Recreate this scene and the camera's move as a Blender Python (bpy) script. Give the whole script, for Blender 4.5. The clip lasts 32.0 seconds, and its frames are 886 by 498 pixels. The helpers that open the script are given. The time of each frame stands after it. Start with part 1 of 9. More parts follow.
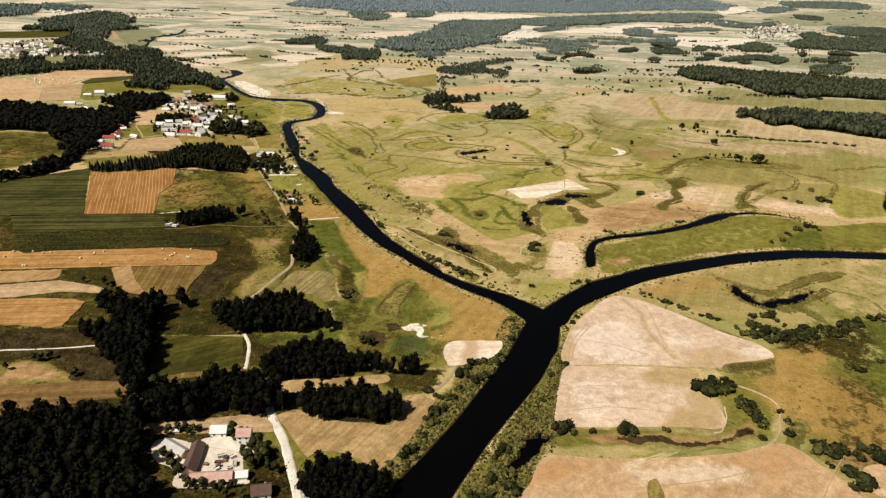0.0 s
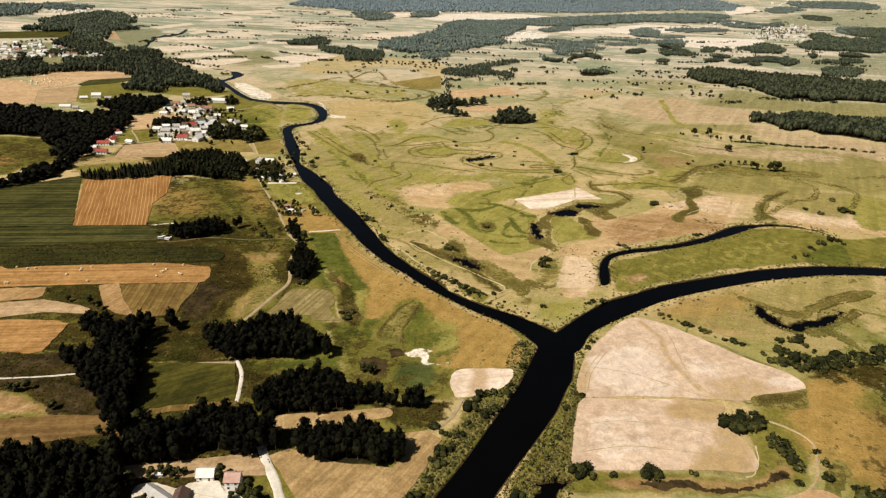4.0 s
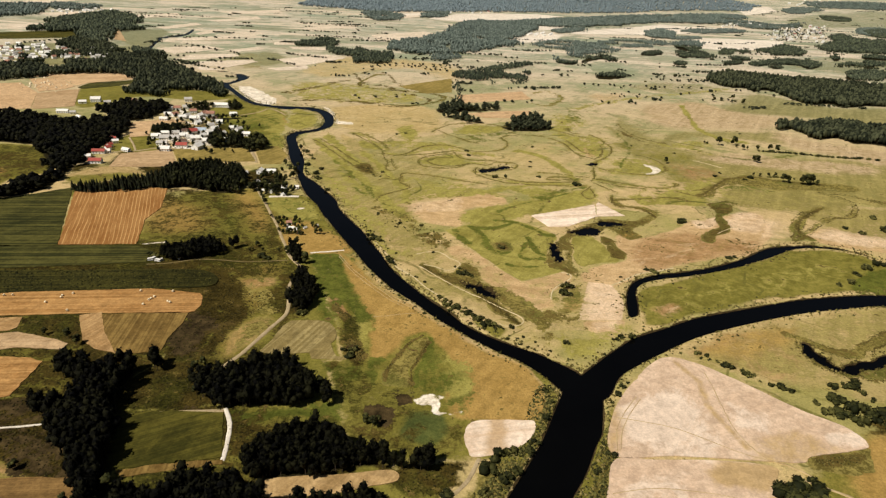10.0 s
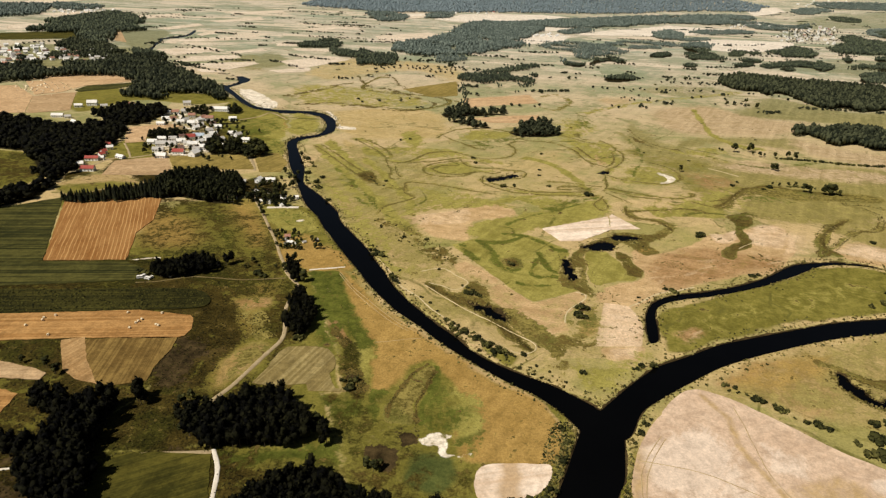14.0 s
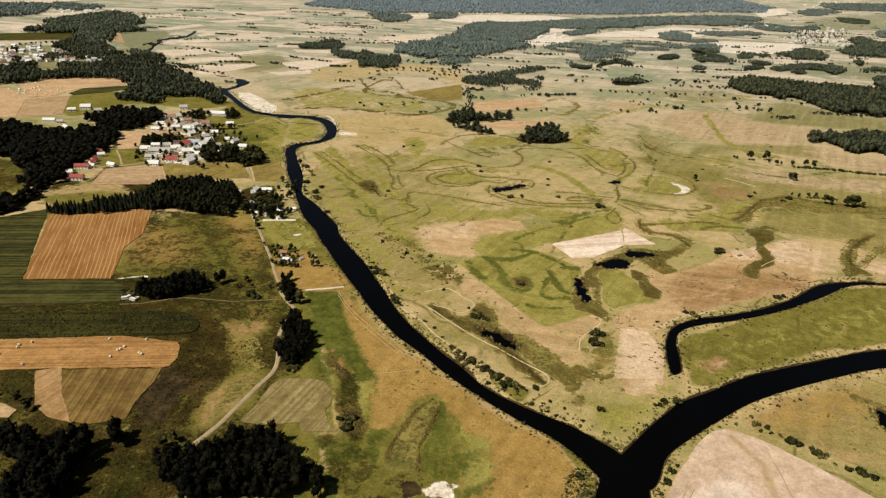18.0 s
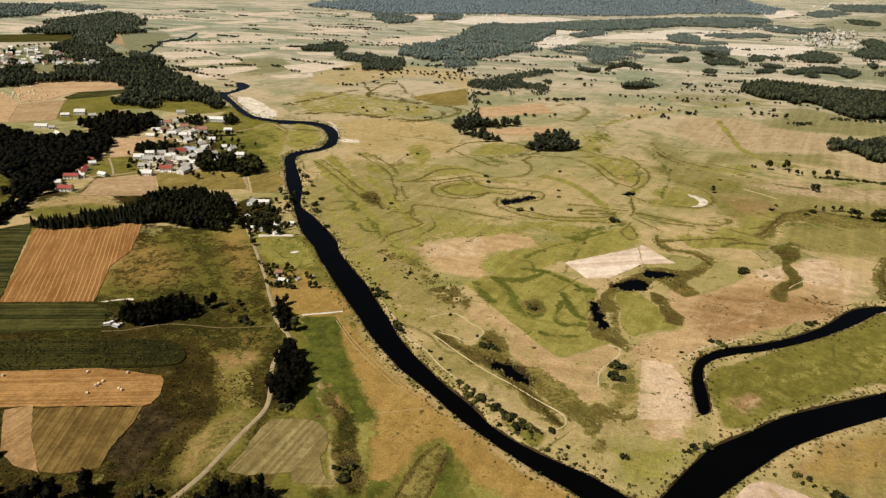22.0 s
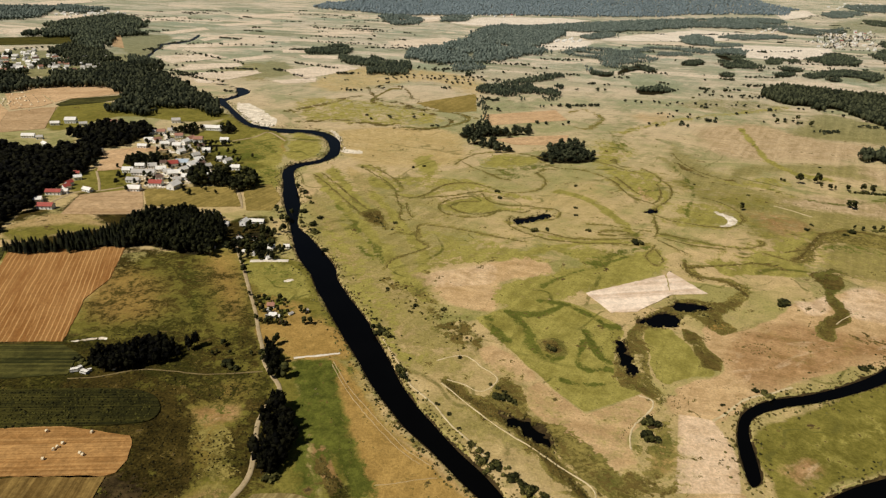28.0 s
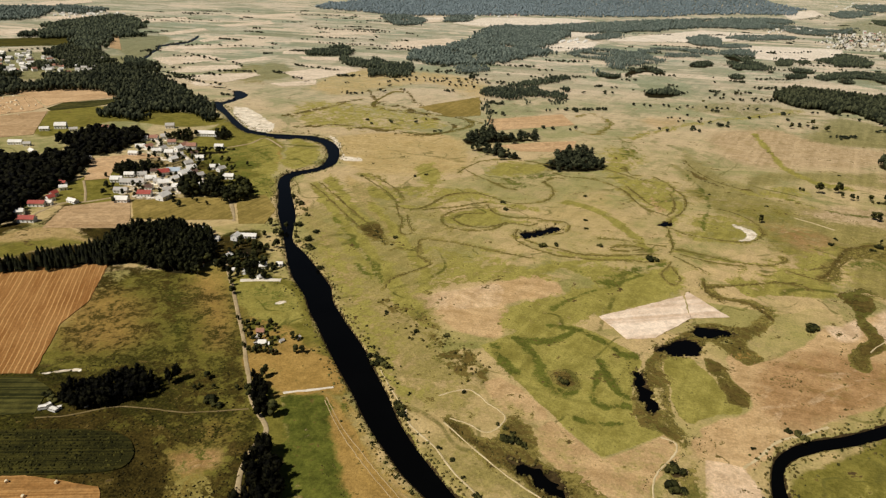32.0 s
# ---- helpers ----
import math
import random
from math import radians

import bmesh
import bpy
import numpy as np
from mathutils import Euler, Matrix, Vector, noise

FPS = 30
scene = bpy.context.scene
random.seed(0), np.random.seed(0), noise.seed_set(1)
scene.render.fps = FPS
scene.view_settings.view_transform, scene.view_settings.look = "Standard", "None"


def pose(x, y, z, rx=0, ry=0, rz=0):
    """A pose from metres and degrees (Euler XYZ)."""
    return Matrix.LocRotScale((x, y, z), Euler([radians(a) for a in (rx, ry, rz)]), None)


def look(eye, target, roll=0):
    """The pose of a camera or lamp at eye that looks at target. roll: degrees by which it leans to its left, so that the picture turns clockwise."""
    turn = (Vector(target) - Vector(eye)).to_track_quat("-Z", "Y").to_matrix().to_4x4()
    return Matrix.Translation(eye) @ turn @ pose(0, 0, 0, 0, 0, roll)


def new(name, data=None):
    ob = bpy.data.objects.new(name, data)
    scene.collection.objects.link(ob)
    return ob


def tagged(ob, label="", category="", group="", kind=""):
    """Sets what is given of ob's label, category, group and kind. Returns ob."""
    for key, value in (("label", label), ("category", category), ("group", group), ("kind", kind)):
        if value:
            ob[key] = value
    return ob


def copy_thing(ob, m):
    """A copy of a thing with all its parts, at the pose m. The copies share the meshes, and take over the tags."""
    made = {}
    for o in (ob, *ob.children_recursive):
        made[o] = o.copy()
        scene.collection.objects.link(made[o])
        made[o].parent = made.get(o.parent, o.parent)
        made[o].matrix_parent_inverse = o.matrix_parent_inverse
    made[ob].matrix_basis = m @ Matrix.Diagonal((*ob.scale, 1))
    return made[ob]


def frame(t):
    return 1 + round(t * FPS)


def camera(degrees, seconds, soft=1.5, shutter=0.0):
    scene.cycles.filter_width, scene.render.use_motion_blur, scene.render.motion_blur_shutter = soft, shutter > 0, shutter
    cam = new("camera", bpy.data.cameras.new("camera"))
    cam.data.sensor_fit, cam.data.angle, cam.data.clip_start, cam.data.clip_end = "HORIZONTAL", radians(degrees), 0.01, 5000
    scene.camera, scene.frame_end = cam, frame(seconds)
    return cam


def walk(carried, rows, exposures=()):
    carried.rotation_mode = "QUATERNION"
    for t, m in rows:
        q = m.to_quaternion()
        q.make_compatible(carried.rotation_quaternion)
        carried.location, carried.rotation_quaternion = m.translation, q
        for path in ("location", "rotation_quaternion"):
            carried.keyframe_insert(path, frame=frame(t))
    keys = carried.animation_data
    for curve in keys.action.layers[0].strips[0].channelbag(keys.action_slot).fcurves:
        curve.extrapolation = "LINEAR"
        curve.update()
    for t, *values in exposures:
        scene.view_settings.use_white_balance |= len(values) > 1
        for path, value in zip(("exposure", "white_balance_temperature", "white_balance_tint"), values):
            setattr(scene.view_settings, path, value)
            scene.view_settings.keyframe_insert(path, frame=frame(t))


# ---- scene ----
cam = camera(69.83, 32.0, soft=1.3)
walk(cam, [
    (0, pose(-0.00, 0.00, 239.99, 65.800, -1.986, 0.892)),
    (1, pose(-0.70, 7.91, 240.18, 65.758, -1.979, 0.929)),
    (2, pose(-1.43, 16.00, 240.37, 65.732, -1.983, 0.990)),
    (3, pose(-2.21, 24.39, 240.55, 65.730, -2.003, 1.090)),
    (4, pose(-3.01, 32.99, 240.65, 65.734, -2.028, 1.217)),
    (5, pose(-3.75, 41.66, 240.65, 65.726, -2.044, 1.353)),
    (6, pose(-4.43, 50.22, 240.62, 65.705, -2.054, 1.495)),
    (7, pose(-5.07, 58.58, 240.67, 65.678, -2.065, 1.642)),
    (8, pose(-5.77, 66.85, 240.78, 65.654, -2.069, 1.791)),
    (9, pose(-6.62, 75.18, 240.91, 65.642, -2.062, 1.934)),
    (10, pose(-7.49, 83.65, 241.00, 65.635, -2.058, 2.066)),
    (11, pose(-8.27, 92.27, 240.99, 65.629, -2.072, 2.180)),
    (12, pose(-9.11, 100.94, 240.97, 65.623, -2.088, 2.277)),
    (13, pose(-10.15, 109.57, 241.02, 65.620, -2.090, 2.361)),
    (14, pose(-11.28, 118.23, 241.10, 65.623, -2.090, 2.440)),
    (15, pose(-12.32, 127.01, 241.12, 65.632, -2.103, 2.521)),
    (16, pose(-13.27, 135.97, 241.16, 65.635, -2.122, 2.593)),
    (17, pose(-14.14, 145.12, 241.26, 65.625, -2.140, 2.648)),
    (18, pose(-15.02, 154.46, 241.37, 65.610, -2.152, 2.704)),
    (19, pose(-15.96, 163.97, 241.42, 65.604, -2.155, 2.778)),
    (20, pose(-17.00, 173.60, 241.44, 65.611, -2.163, 2.872)),
    (21, pose(-18.09, 183.28, 241.47, 65.633, -2.184, 2.978)),
    (22, pose(-19.14, 192.89, 241.44, 65.654, -2.196, 3.080)),
    (23, pose(-20.07, 202.35, 241.33, 65.660, -2.179, 3.165)),
    (24, pose(-20.93, 211.69, 241.26, 65.661, -2.147, 3.252)),
    (25, pose(-21.78, 220.97, 241.34, 65.667, -2.122, 3.359)),
    (26, pose(-22.57, 230.24, 241.45, 65.672, -2.107, 3.474)),
    (27, pose(-23.25, 239.55, 241.43, 65.667, -2.098, 3.580)),
    (28, pose(-23.86, 248.92, 241.36, 65.656, -2.088, 3.669)),
    (29, pose(-24.45, 258.39, 241.32, 65.642, -2.074, 3.738)),
    (30, pose(-25.04, 267.90, 241.29, 65.630, -2.060, 3.799)),
    (31, pose(-25.65, 277.41, 241.23, 65.622, -2.052, 3.864)),
    (32, pose(-26.28, 286.91, 241.15, 65.618, -2.047, 3.933)),
], exposures=[(0, 0.06), (12, -0.05), (24, -0.20), (32, -0.25)])

# ---- light ----
SUN_AZ, SUN_EL = 234.0, 53.0  # compass bearing of the sun from +y, clockwise
world = bpy.data.worlds.new("sky")
scene.world = world
world.use_nodes = True
wn = world.node_tree.nodes
sky = wn.new("ShaderNodeTexSky")
sky.sky_type, sky.sun_disc = "NISHITA", False
sky.sun_elevation, sky.sun_rotation = radians(SUN_EL), radians(SUN_AZ)
sky.air_density, sky.dust_density = 1.0, 1.5
world.node_tree.links.new(sky.outputs[0], wn["Background"].inputs[0])
wn["Background"].inputs[1].default_value = 0.025
sun = new("sun", bpy.data.lights.new("sun", "SUN"))
sun.data.energy, sun.data.angle, sun.data.color = 5.4, radians(0.53), (1.0, 0.935, 0.825)
az, el = radians(SUN_AZ), radians(SUN_EL)
sun_from = Vector((math.sin(az) * math.cos(el), math.cos(az) * math.cos(el), math.sin(el)))
sun.matrix_world = look(sun_from * 900, (0, 0, 0))


# ---- materials ----
class Nodes:
    """Short hand for building one node material."""

    def __init__(self, name, rough=0.9):
        self.mat = bpy.data.materials.new(name)
        self.mat.use_nodes = True
        self.t = self.mat.node_tree
        self.bsdf = self.t.nodes["Principled BSDF"]
        self.bsdf.inputs["Roughness"].default_value = rough
        self.bsdf.inputs["Specular IOR Level"].default_value = 0.08
        self.pos = self.t.nodes.new("ShaderNodeTexCoord").outputs["Object"]

    def put(self, sock, value):
        if isinstance(value, (int, float)):
            sock.default_value = value
        elif isinstance(value, tuple):
            sock.default_value = (*value, 1.0)[:len(sock.default_value)]
        else:
            self.t.links.new(value, sock)

    def math(self, op, a, b=0.0, c=0.0):
        n = self.t.nodes.new("ShaderNodeMath")
        n.operation = op
        for s, v in zip(n.inputs, (a, b, c)):
            self.put(s, v)
        return n.outputs[0]

    def stretch(self, sx, sy, angle=0.0):
        n = self.t.nodes.new("ShaderNodeMapping")
        n.vector_type = "TEXTURE"
        n.inputs["Scale"].default_value = (sx, sy, 1)
        n.inputs["Rotation"].default_value = (0, 0, radians(angle))
        self.put(n.inputs[0], self.pos)
        return n.outputs[0]

    def noise(self, size, detail=3.0, rough=0.55, vec=None, warp=0.0):
        n = self.t.nodes.new("ShaderNodeTexNoise")
        self.put(n.inputs["Vector"], vec or self.pos)
        n.inputs["Scale"].default_value = 1.0 / size
        n.inputs["Detail"].default_value, n.inputs["Roughness"].default_value = detail, rough
        n.inputs["Distortion"].default_value = warp
        return n.outputs[0]

    def step(self, value, lo, hi, to_lo=0.0, to_hi=1.0):
        n = self.t.nodes.new("ShaderNodeMapRange")
        n.interpolation_type = "SMOOTHSTEP"
        for s, v in zip(n.inputs, (value, lo, hi, to_lo, to_hi)):
            self.put(s, v)
        return n.outputs[0]

    def mix(self, fac, a, b, mode="MIX"):
        n = self.t.nodes.new("ShaderNodeMix")
        n.data_type, n.blend_type = "RGBA", mode
        self.put(n.inputs[0], fac)
        self.put(n.inputs[6], a)
        self.put(n.inputs[7], b)
        return n.outputs[2]

    def attr(self, name):
        n = self.t.nodes.new("ShaderNodeAttribute")
        n.attribute_name = name
        return n.outputs["Fac"]

    def bump(self, height, strength, distance=1.0):
        n = self.t.nodes.new("ShaderNodeBump")
        n.inputs["Strength"].default_value, n.inputs["Distance"].default_value = strength, distance
        self.put(n.inputs["Height"], height)
        self.put(self.bsdf.inputs["Normal"], n.outputs[0])

    def finish(self, colour):
        self.put(self.bsdf.inputs["Base Color"], colour)
        return self.mat


def ground_material():
    m = Nodes("meadow_ground", 0.95)
    m.bsdf.inputs["Specular IOR Level"].default_value = 0.04
    broad, mid, small, fine = m.noise(240, 4, 0.6, warp=0.4), m.noise(46, 5, 0.65), m.noise(9, 5, 0.7), m.noise(1.6, 4, 0.75)
    patch, fleck = m.noise(24, 6, 0.72, warp=0.9), m.noise(3.4, 4, 0.7, warp=0.5)
    y = m.t.nodes.new("ShaderNodeSeparateXYZ")
    m.put(y.inputs[0], m.pos)
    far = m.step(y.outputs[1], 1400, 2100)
    # Haze put into the colour: ground mixes paler and bluer with distance.
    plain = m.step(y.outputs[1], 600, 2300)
    lines = m.noise(1.0, 3, 0.6, vec=m.stretch(170, 9, 62), warp=0.2)
    cross = m.noise(1.0, 3, 0.6, vec=m.stretch(150, 11, -14), warp=0.25)

    def parcels(long, wide, angle):
        cell = m.t.nodes.new("ShaderNodeTexVoronoi")
        cell.distance = "CHEBYCHEV"
        m.put(cell.inputs["Vector"], m.stretch(long, wide, angle))
        cell.inputs["Scale"].default_value, cell.inputs["Randomness"].default_value = 1.0, 0.85
        split = m.t.nodes.new("ShaderNodeSeparateColor")
        m.put(split.inputs[0], cell.outputs["Color"])
        return split.outputs[0], split.outputs[1]

    plot, plot2 = parcels(210, 95, 12)
    strip, strip2 = parcels(240, 52, -6)
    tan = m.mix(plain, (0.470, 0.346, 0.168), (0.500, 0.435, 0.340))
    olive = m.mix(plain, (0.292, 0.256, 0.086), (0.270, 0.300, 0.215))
    turn = m.math("ADD", m.math("MULTIPLY", broad, 0.46), m.math("MULTIPLY", mid, 0.30))
    turn = m.math("ADD", turn, m.math("MULTIPLY", plot, 0.10))
    turn = m.math("ADD", turn, m.math("MULTIPLY", patch, 0.10))
    turn = m.math("ADD", turn, m.math("MULTIPLY", m.math("ADD", lines, cross), 0.06))
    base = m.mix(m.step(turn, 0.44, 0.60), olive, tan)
    wet = m.math("ADD", m.math("MULTIPLY", m.noise(95, 4, 0.6, warp=0.8), 0.7), m.math("MULTIPLY", patch, 0.3))
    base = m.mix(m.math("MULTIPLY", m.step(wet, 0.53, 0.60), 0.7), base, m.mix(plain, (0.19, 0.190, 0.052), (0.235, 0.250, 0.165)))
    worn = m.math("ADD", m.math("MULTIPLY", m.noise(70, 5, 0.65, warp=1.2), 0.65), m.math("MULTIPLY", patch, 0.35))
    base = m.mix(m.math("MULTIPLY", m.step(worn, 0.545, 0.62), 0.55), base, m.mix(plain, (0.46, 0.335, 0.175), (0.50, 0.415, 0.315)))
    grow = m.math("ADD", m.math("MULTIPLY", strip, 0.62), m.math("ADD", m.math("MULTIPLY", plot2, 0.28), m.math("MULTIPLY", mid, 0.18)))
    base = m.mix(m.math("MULTIPLY", m.step(grow, 0.72, 0.75), m.math("MULTIPLY", far, 0.8)), base, (0.60, 0.50, 0.38))
    base = m.mix(m.math("MULTIPLY", m.step(grow, 0.40, 0.37), m.math("MULTIPLY", far, 0.65)), base, (0.225, 0.24, 0.15))
    base = m.mix(m.math("MULTIPLY", m.step(strip2, 0.86, 0.88), m.math("MULTIPLY", far, 0.35)), base, (0.14, 0.16, 0.085))
    # faint scars of older river bends: thin sinuous lines that break off
    bend = m.math("ABSOLUTE", m.math("SUBTRACT", m.noise(150, 1, 0.4, warp=0.9), 0.5))
    bend2 = m.math("ABSOLUTE", m.math("SUBTRACT", m.noise(62, 1.5, 0.45, warp=0.6), 0.52))
    gone = m.step(m.noise(85, 3, 0.6), 0.46, 0.58)
    gone2 = m.step(m.noise(60, 3, 0.6, warp=0.5), 0.50, 0.60)
    scar = m.math("MAXIMUM", m.math("MULTIPLY", m.step(bend, 0.017, 0.005), gone), m.math("MULTIPLY", m.step(bend2, 0.014, 0.004), gone2))
    scar = m.math("MULTIPLY", scar, m.step(small, 0.36, 0.52))

    def lay(name, colour, rag=0.55, lo=0.18, hi=0.80):
        nonlocal base
        edge = m.math("ADD", m.math("MULTIPLY", m.math("SUBTRACT", small, 0.5), rag), m.math("MULTIPLY", m.math("SUBTRACT", patch, 0.5), rag * 1.3))
        edge = m.math("ADD", edge, m.math("MULTIPLY", m.math("SUBTRACT", fleck, 0.5), rag * 0.7))
        base = m.mix(m.step(m.math("ADD", m.attr(name), edge), lo, hi), base, colour)

    mott = m.math("ADD", m.math("MULTIPLY", small, 0.4), m.math("ADD", m.math("MULTIPLY", mid, 0.25), m.math("MULTIPLY", patch, 0.35)))
    streak = m.math("ADD", m.math("MULTIPLY", lines, 0.2), m.math("ADD", m.math("MULTIPLY", patch, 0.5), m.math("MULTIPLY", small, 0.3)))
    lay("dry", m.mix(m.step(mott, 0.38, 0.62), (0.375, 0.272, 0.108), (0.50, 0.38, 0.192)), 0.8)
    lay("olive", m.mix(m.step(mott, 0.38, 0.62), (0.122, 0.109, 0.019), (0.215, 0.187, 0.042)), 0.8)
    base = m.mix(m.math("MULTIPLY", scar, m.step(y.outputs[1], 1500, 1000, 0.0, 0.8)), base, (0.105, 0.098, 0.022))
    lay("tan", m.mix(m.step(m.math("ADD", m.math("MULTIPLY", cross, 0.2), m.math("MULTIPLY", mott, 0.8)), 0.38, 0.62), (0.395, 0.258, 0.118), (0.53, 0.372, 0.200)), 0.4)
    lay("pale", m.mix(m.step(mott, 0.38, 0.62), (0.50, 0.350, 0.208), (0.67, 0.505, 0.345)), 0.4)
    rosy = m.mix(m.step(m.math("ADD", m.math("MULTIPLY", cross, 0.25), m.math("MULTIPLY", mott, 0.75)), 0.40, 0.60), (0.245, 0.138, 0.052), (0.405, 0.255, 0.124))
    rosy = m.mix(m.math("MULTIPLY", m.step(m.noise(1.0, 5, 0.65, vec=m.stretch(55, 16, 35), warp=1.4), 0.54, 0.66), 0.65), rosy, (0.52, 0.375, 0.225))
    rosy = m.mix(m.math("MULTIPLY", m.step(wet, 0.52, 0.60), 0.55), rosy, (0.22, 0.155, 0.042))
    lay("rose", rosy, 0.9, 0.2, 0.8)
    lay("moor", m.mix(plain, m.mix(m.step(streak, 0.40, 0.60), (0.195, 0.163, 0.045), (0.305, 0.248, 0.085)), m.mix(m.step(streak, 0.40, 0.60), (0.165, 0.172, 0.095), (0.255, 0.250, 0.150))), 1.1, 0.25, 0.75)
    lay("rust", m.mix(m.step(streak, 0.38, 0.62), (0.325, 0.232, 0.118), (0.495, 0.375, 0.230)), 0.9, 0.2, 0.8)
    lay("ochre", m.mix(m.step(streak, 0.36, 0.64), (0.275, 0.172, 0.047), (0.37, 0.238, 0.074)), 0.55)
    grass = m.mix(m.step(streak, 0.40, 0.60), (0.210, 0.182, 0.040), (0.308, 0.270, 0.072))
    grass = m.mix(m.math("MULTIPLY", m.step(patch, 0.57, 0.66), 0.6), grass, (0.315, 0.26, 0.075))
    grass = m.mix(m.math("MULTIPLY", scar, 0.75), grass, (0.062, 0.066, 0.011))
    lay("lush", grass, 1.3, 0.28, 0.58)
    lay("green", m.mix(m.step(mott, 0.38, 0.62), (0.046, 0.055, 0.0085), (0.125, 0.132, 0.023)), 1.7, 0.30, 0.74)
    lay("fen", m.mix(m.step(mott, 0.38, 0.62), (0.055, 0.068, 0.018), (0.105, 0.115, 0.030)), 0.7)
    rank = m.math("ADD", m.math("MULTIPLY", mott, 0.5), m.math("ADD", m.math("MULTIPLY", fine, 0.32), m.math("MULTIPLY", cross, 0.18)))
    gloom = m.mix(m.step(rank, 0.40, 0.60), (0.011, 0.0085, 0.0018), (0.068, 0.049, 0.011))
    gloom = m.mix(m.math("MULTIPLY", m.step(wet, 0.50, 0.58), 0.6), gloom, m.mix(m.step(rank, 0.40, 0.60), (0.013, 0.0155, 0.0026), (0.056, 0.059, 0.010)))
    gloom = m.mix(m.math("MULTIPLY", m.step(worn, 0.55, 0.63), 0.45), gloom, (0.115, 0.077, 0.025))
    lay("dusk", gloom, 1.2, 0.24, 0.66)
    lay("sand", m.mix(m.step(small, 0.35, 0.65), (0.56, 0.47, 0.35), (0.78, 0.71, 0.60)), 1.2, 0.36, 0.56)
    bed = m.mix(m.step(m.math("ADD", m.math("MULTIPLY", mott, 0.6), m.math("MULTIPLY", fleck, 0.4)), 0.45, 0.55), (0.100, 0.080, 0.019), (0.240, 0.195, 0.056))
    lay("reed", m.mix(m.math("MULTIPLY", m.step(wet, 0.50, 0.58), 0.6), bed, (0.095, 0.10, 0.02)), 1.6, 0.38, 0.52)
    lay("sedge", m.mix(m.step(mott, 0.40, 0.60), (0.040, 0.028, 0.007), (0.135, 0.098, 0.027)), 2.0, 0.42, 0.54)
    lay("mud_dark", m.mix(m.step(small, 0.3, 0.7), (0.016, 0.011, 0.005), (0.07, 0.048, 0.02)), 1.5, 0.42, 0.52)
    lay("woodfloor", (0.018, 0.015, 0.006), 0.3)
    specks = m.math("MULTIPLY", m.step(m.noise(4.2, 3, 0.7), 0.60, 0.68), m.step(m.noise(70, 3, 0.6), 0.42, 0.60))
    base = m.mix(m.math("MULTIPLY", specks, 0.65), base, (0.085, 0.074, 0.019))
    pale = m.math("MULTIPLY", m.step(m.noise(13, 4, 0.7, warp=0.6), 0.63, 0.73), 0.35)
    base = m.mix(pale, base, m.mix(1.0, base, (1.42, 1.36, 1.30), "MULTIPLY"))
    grain = m.math("ADD", m.math("MULTIPLY", small, 0.30), m.math("MULTIPLY", fine, 0.70))
    base = m.mix(0.5, base, m.mix(m.step(grain, 0.35, 0.65), (0.52, 0.52, 0.49), (1.40, 1.38, 1.34)), "MULTIPLY")
    base = m.mix(0.25, base, m.mix(m.step(m.math("ADD", m.math("MULTIPLY", lines, 0.5), m.math("MULTIPLY", cross, 0.5)), 0.38, 0.62), (0.74, 0.74, 0.73), (1.26, 1.25, 1.22)), "MULTIPLY")
    m.bump(m.math("ADD", grain, m.math("MULTIPLY", m.noise(3.6, 4, 0.7), 1.2)), 0.45, 1.2)
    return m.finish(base)


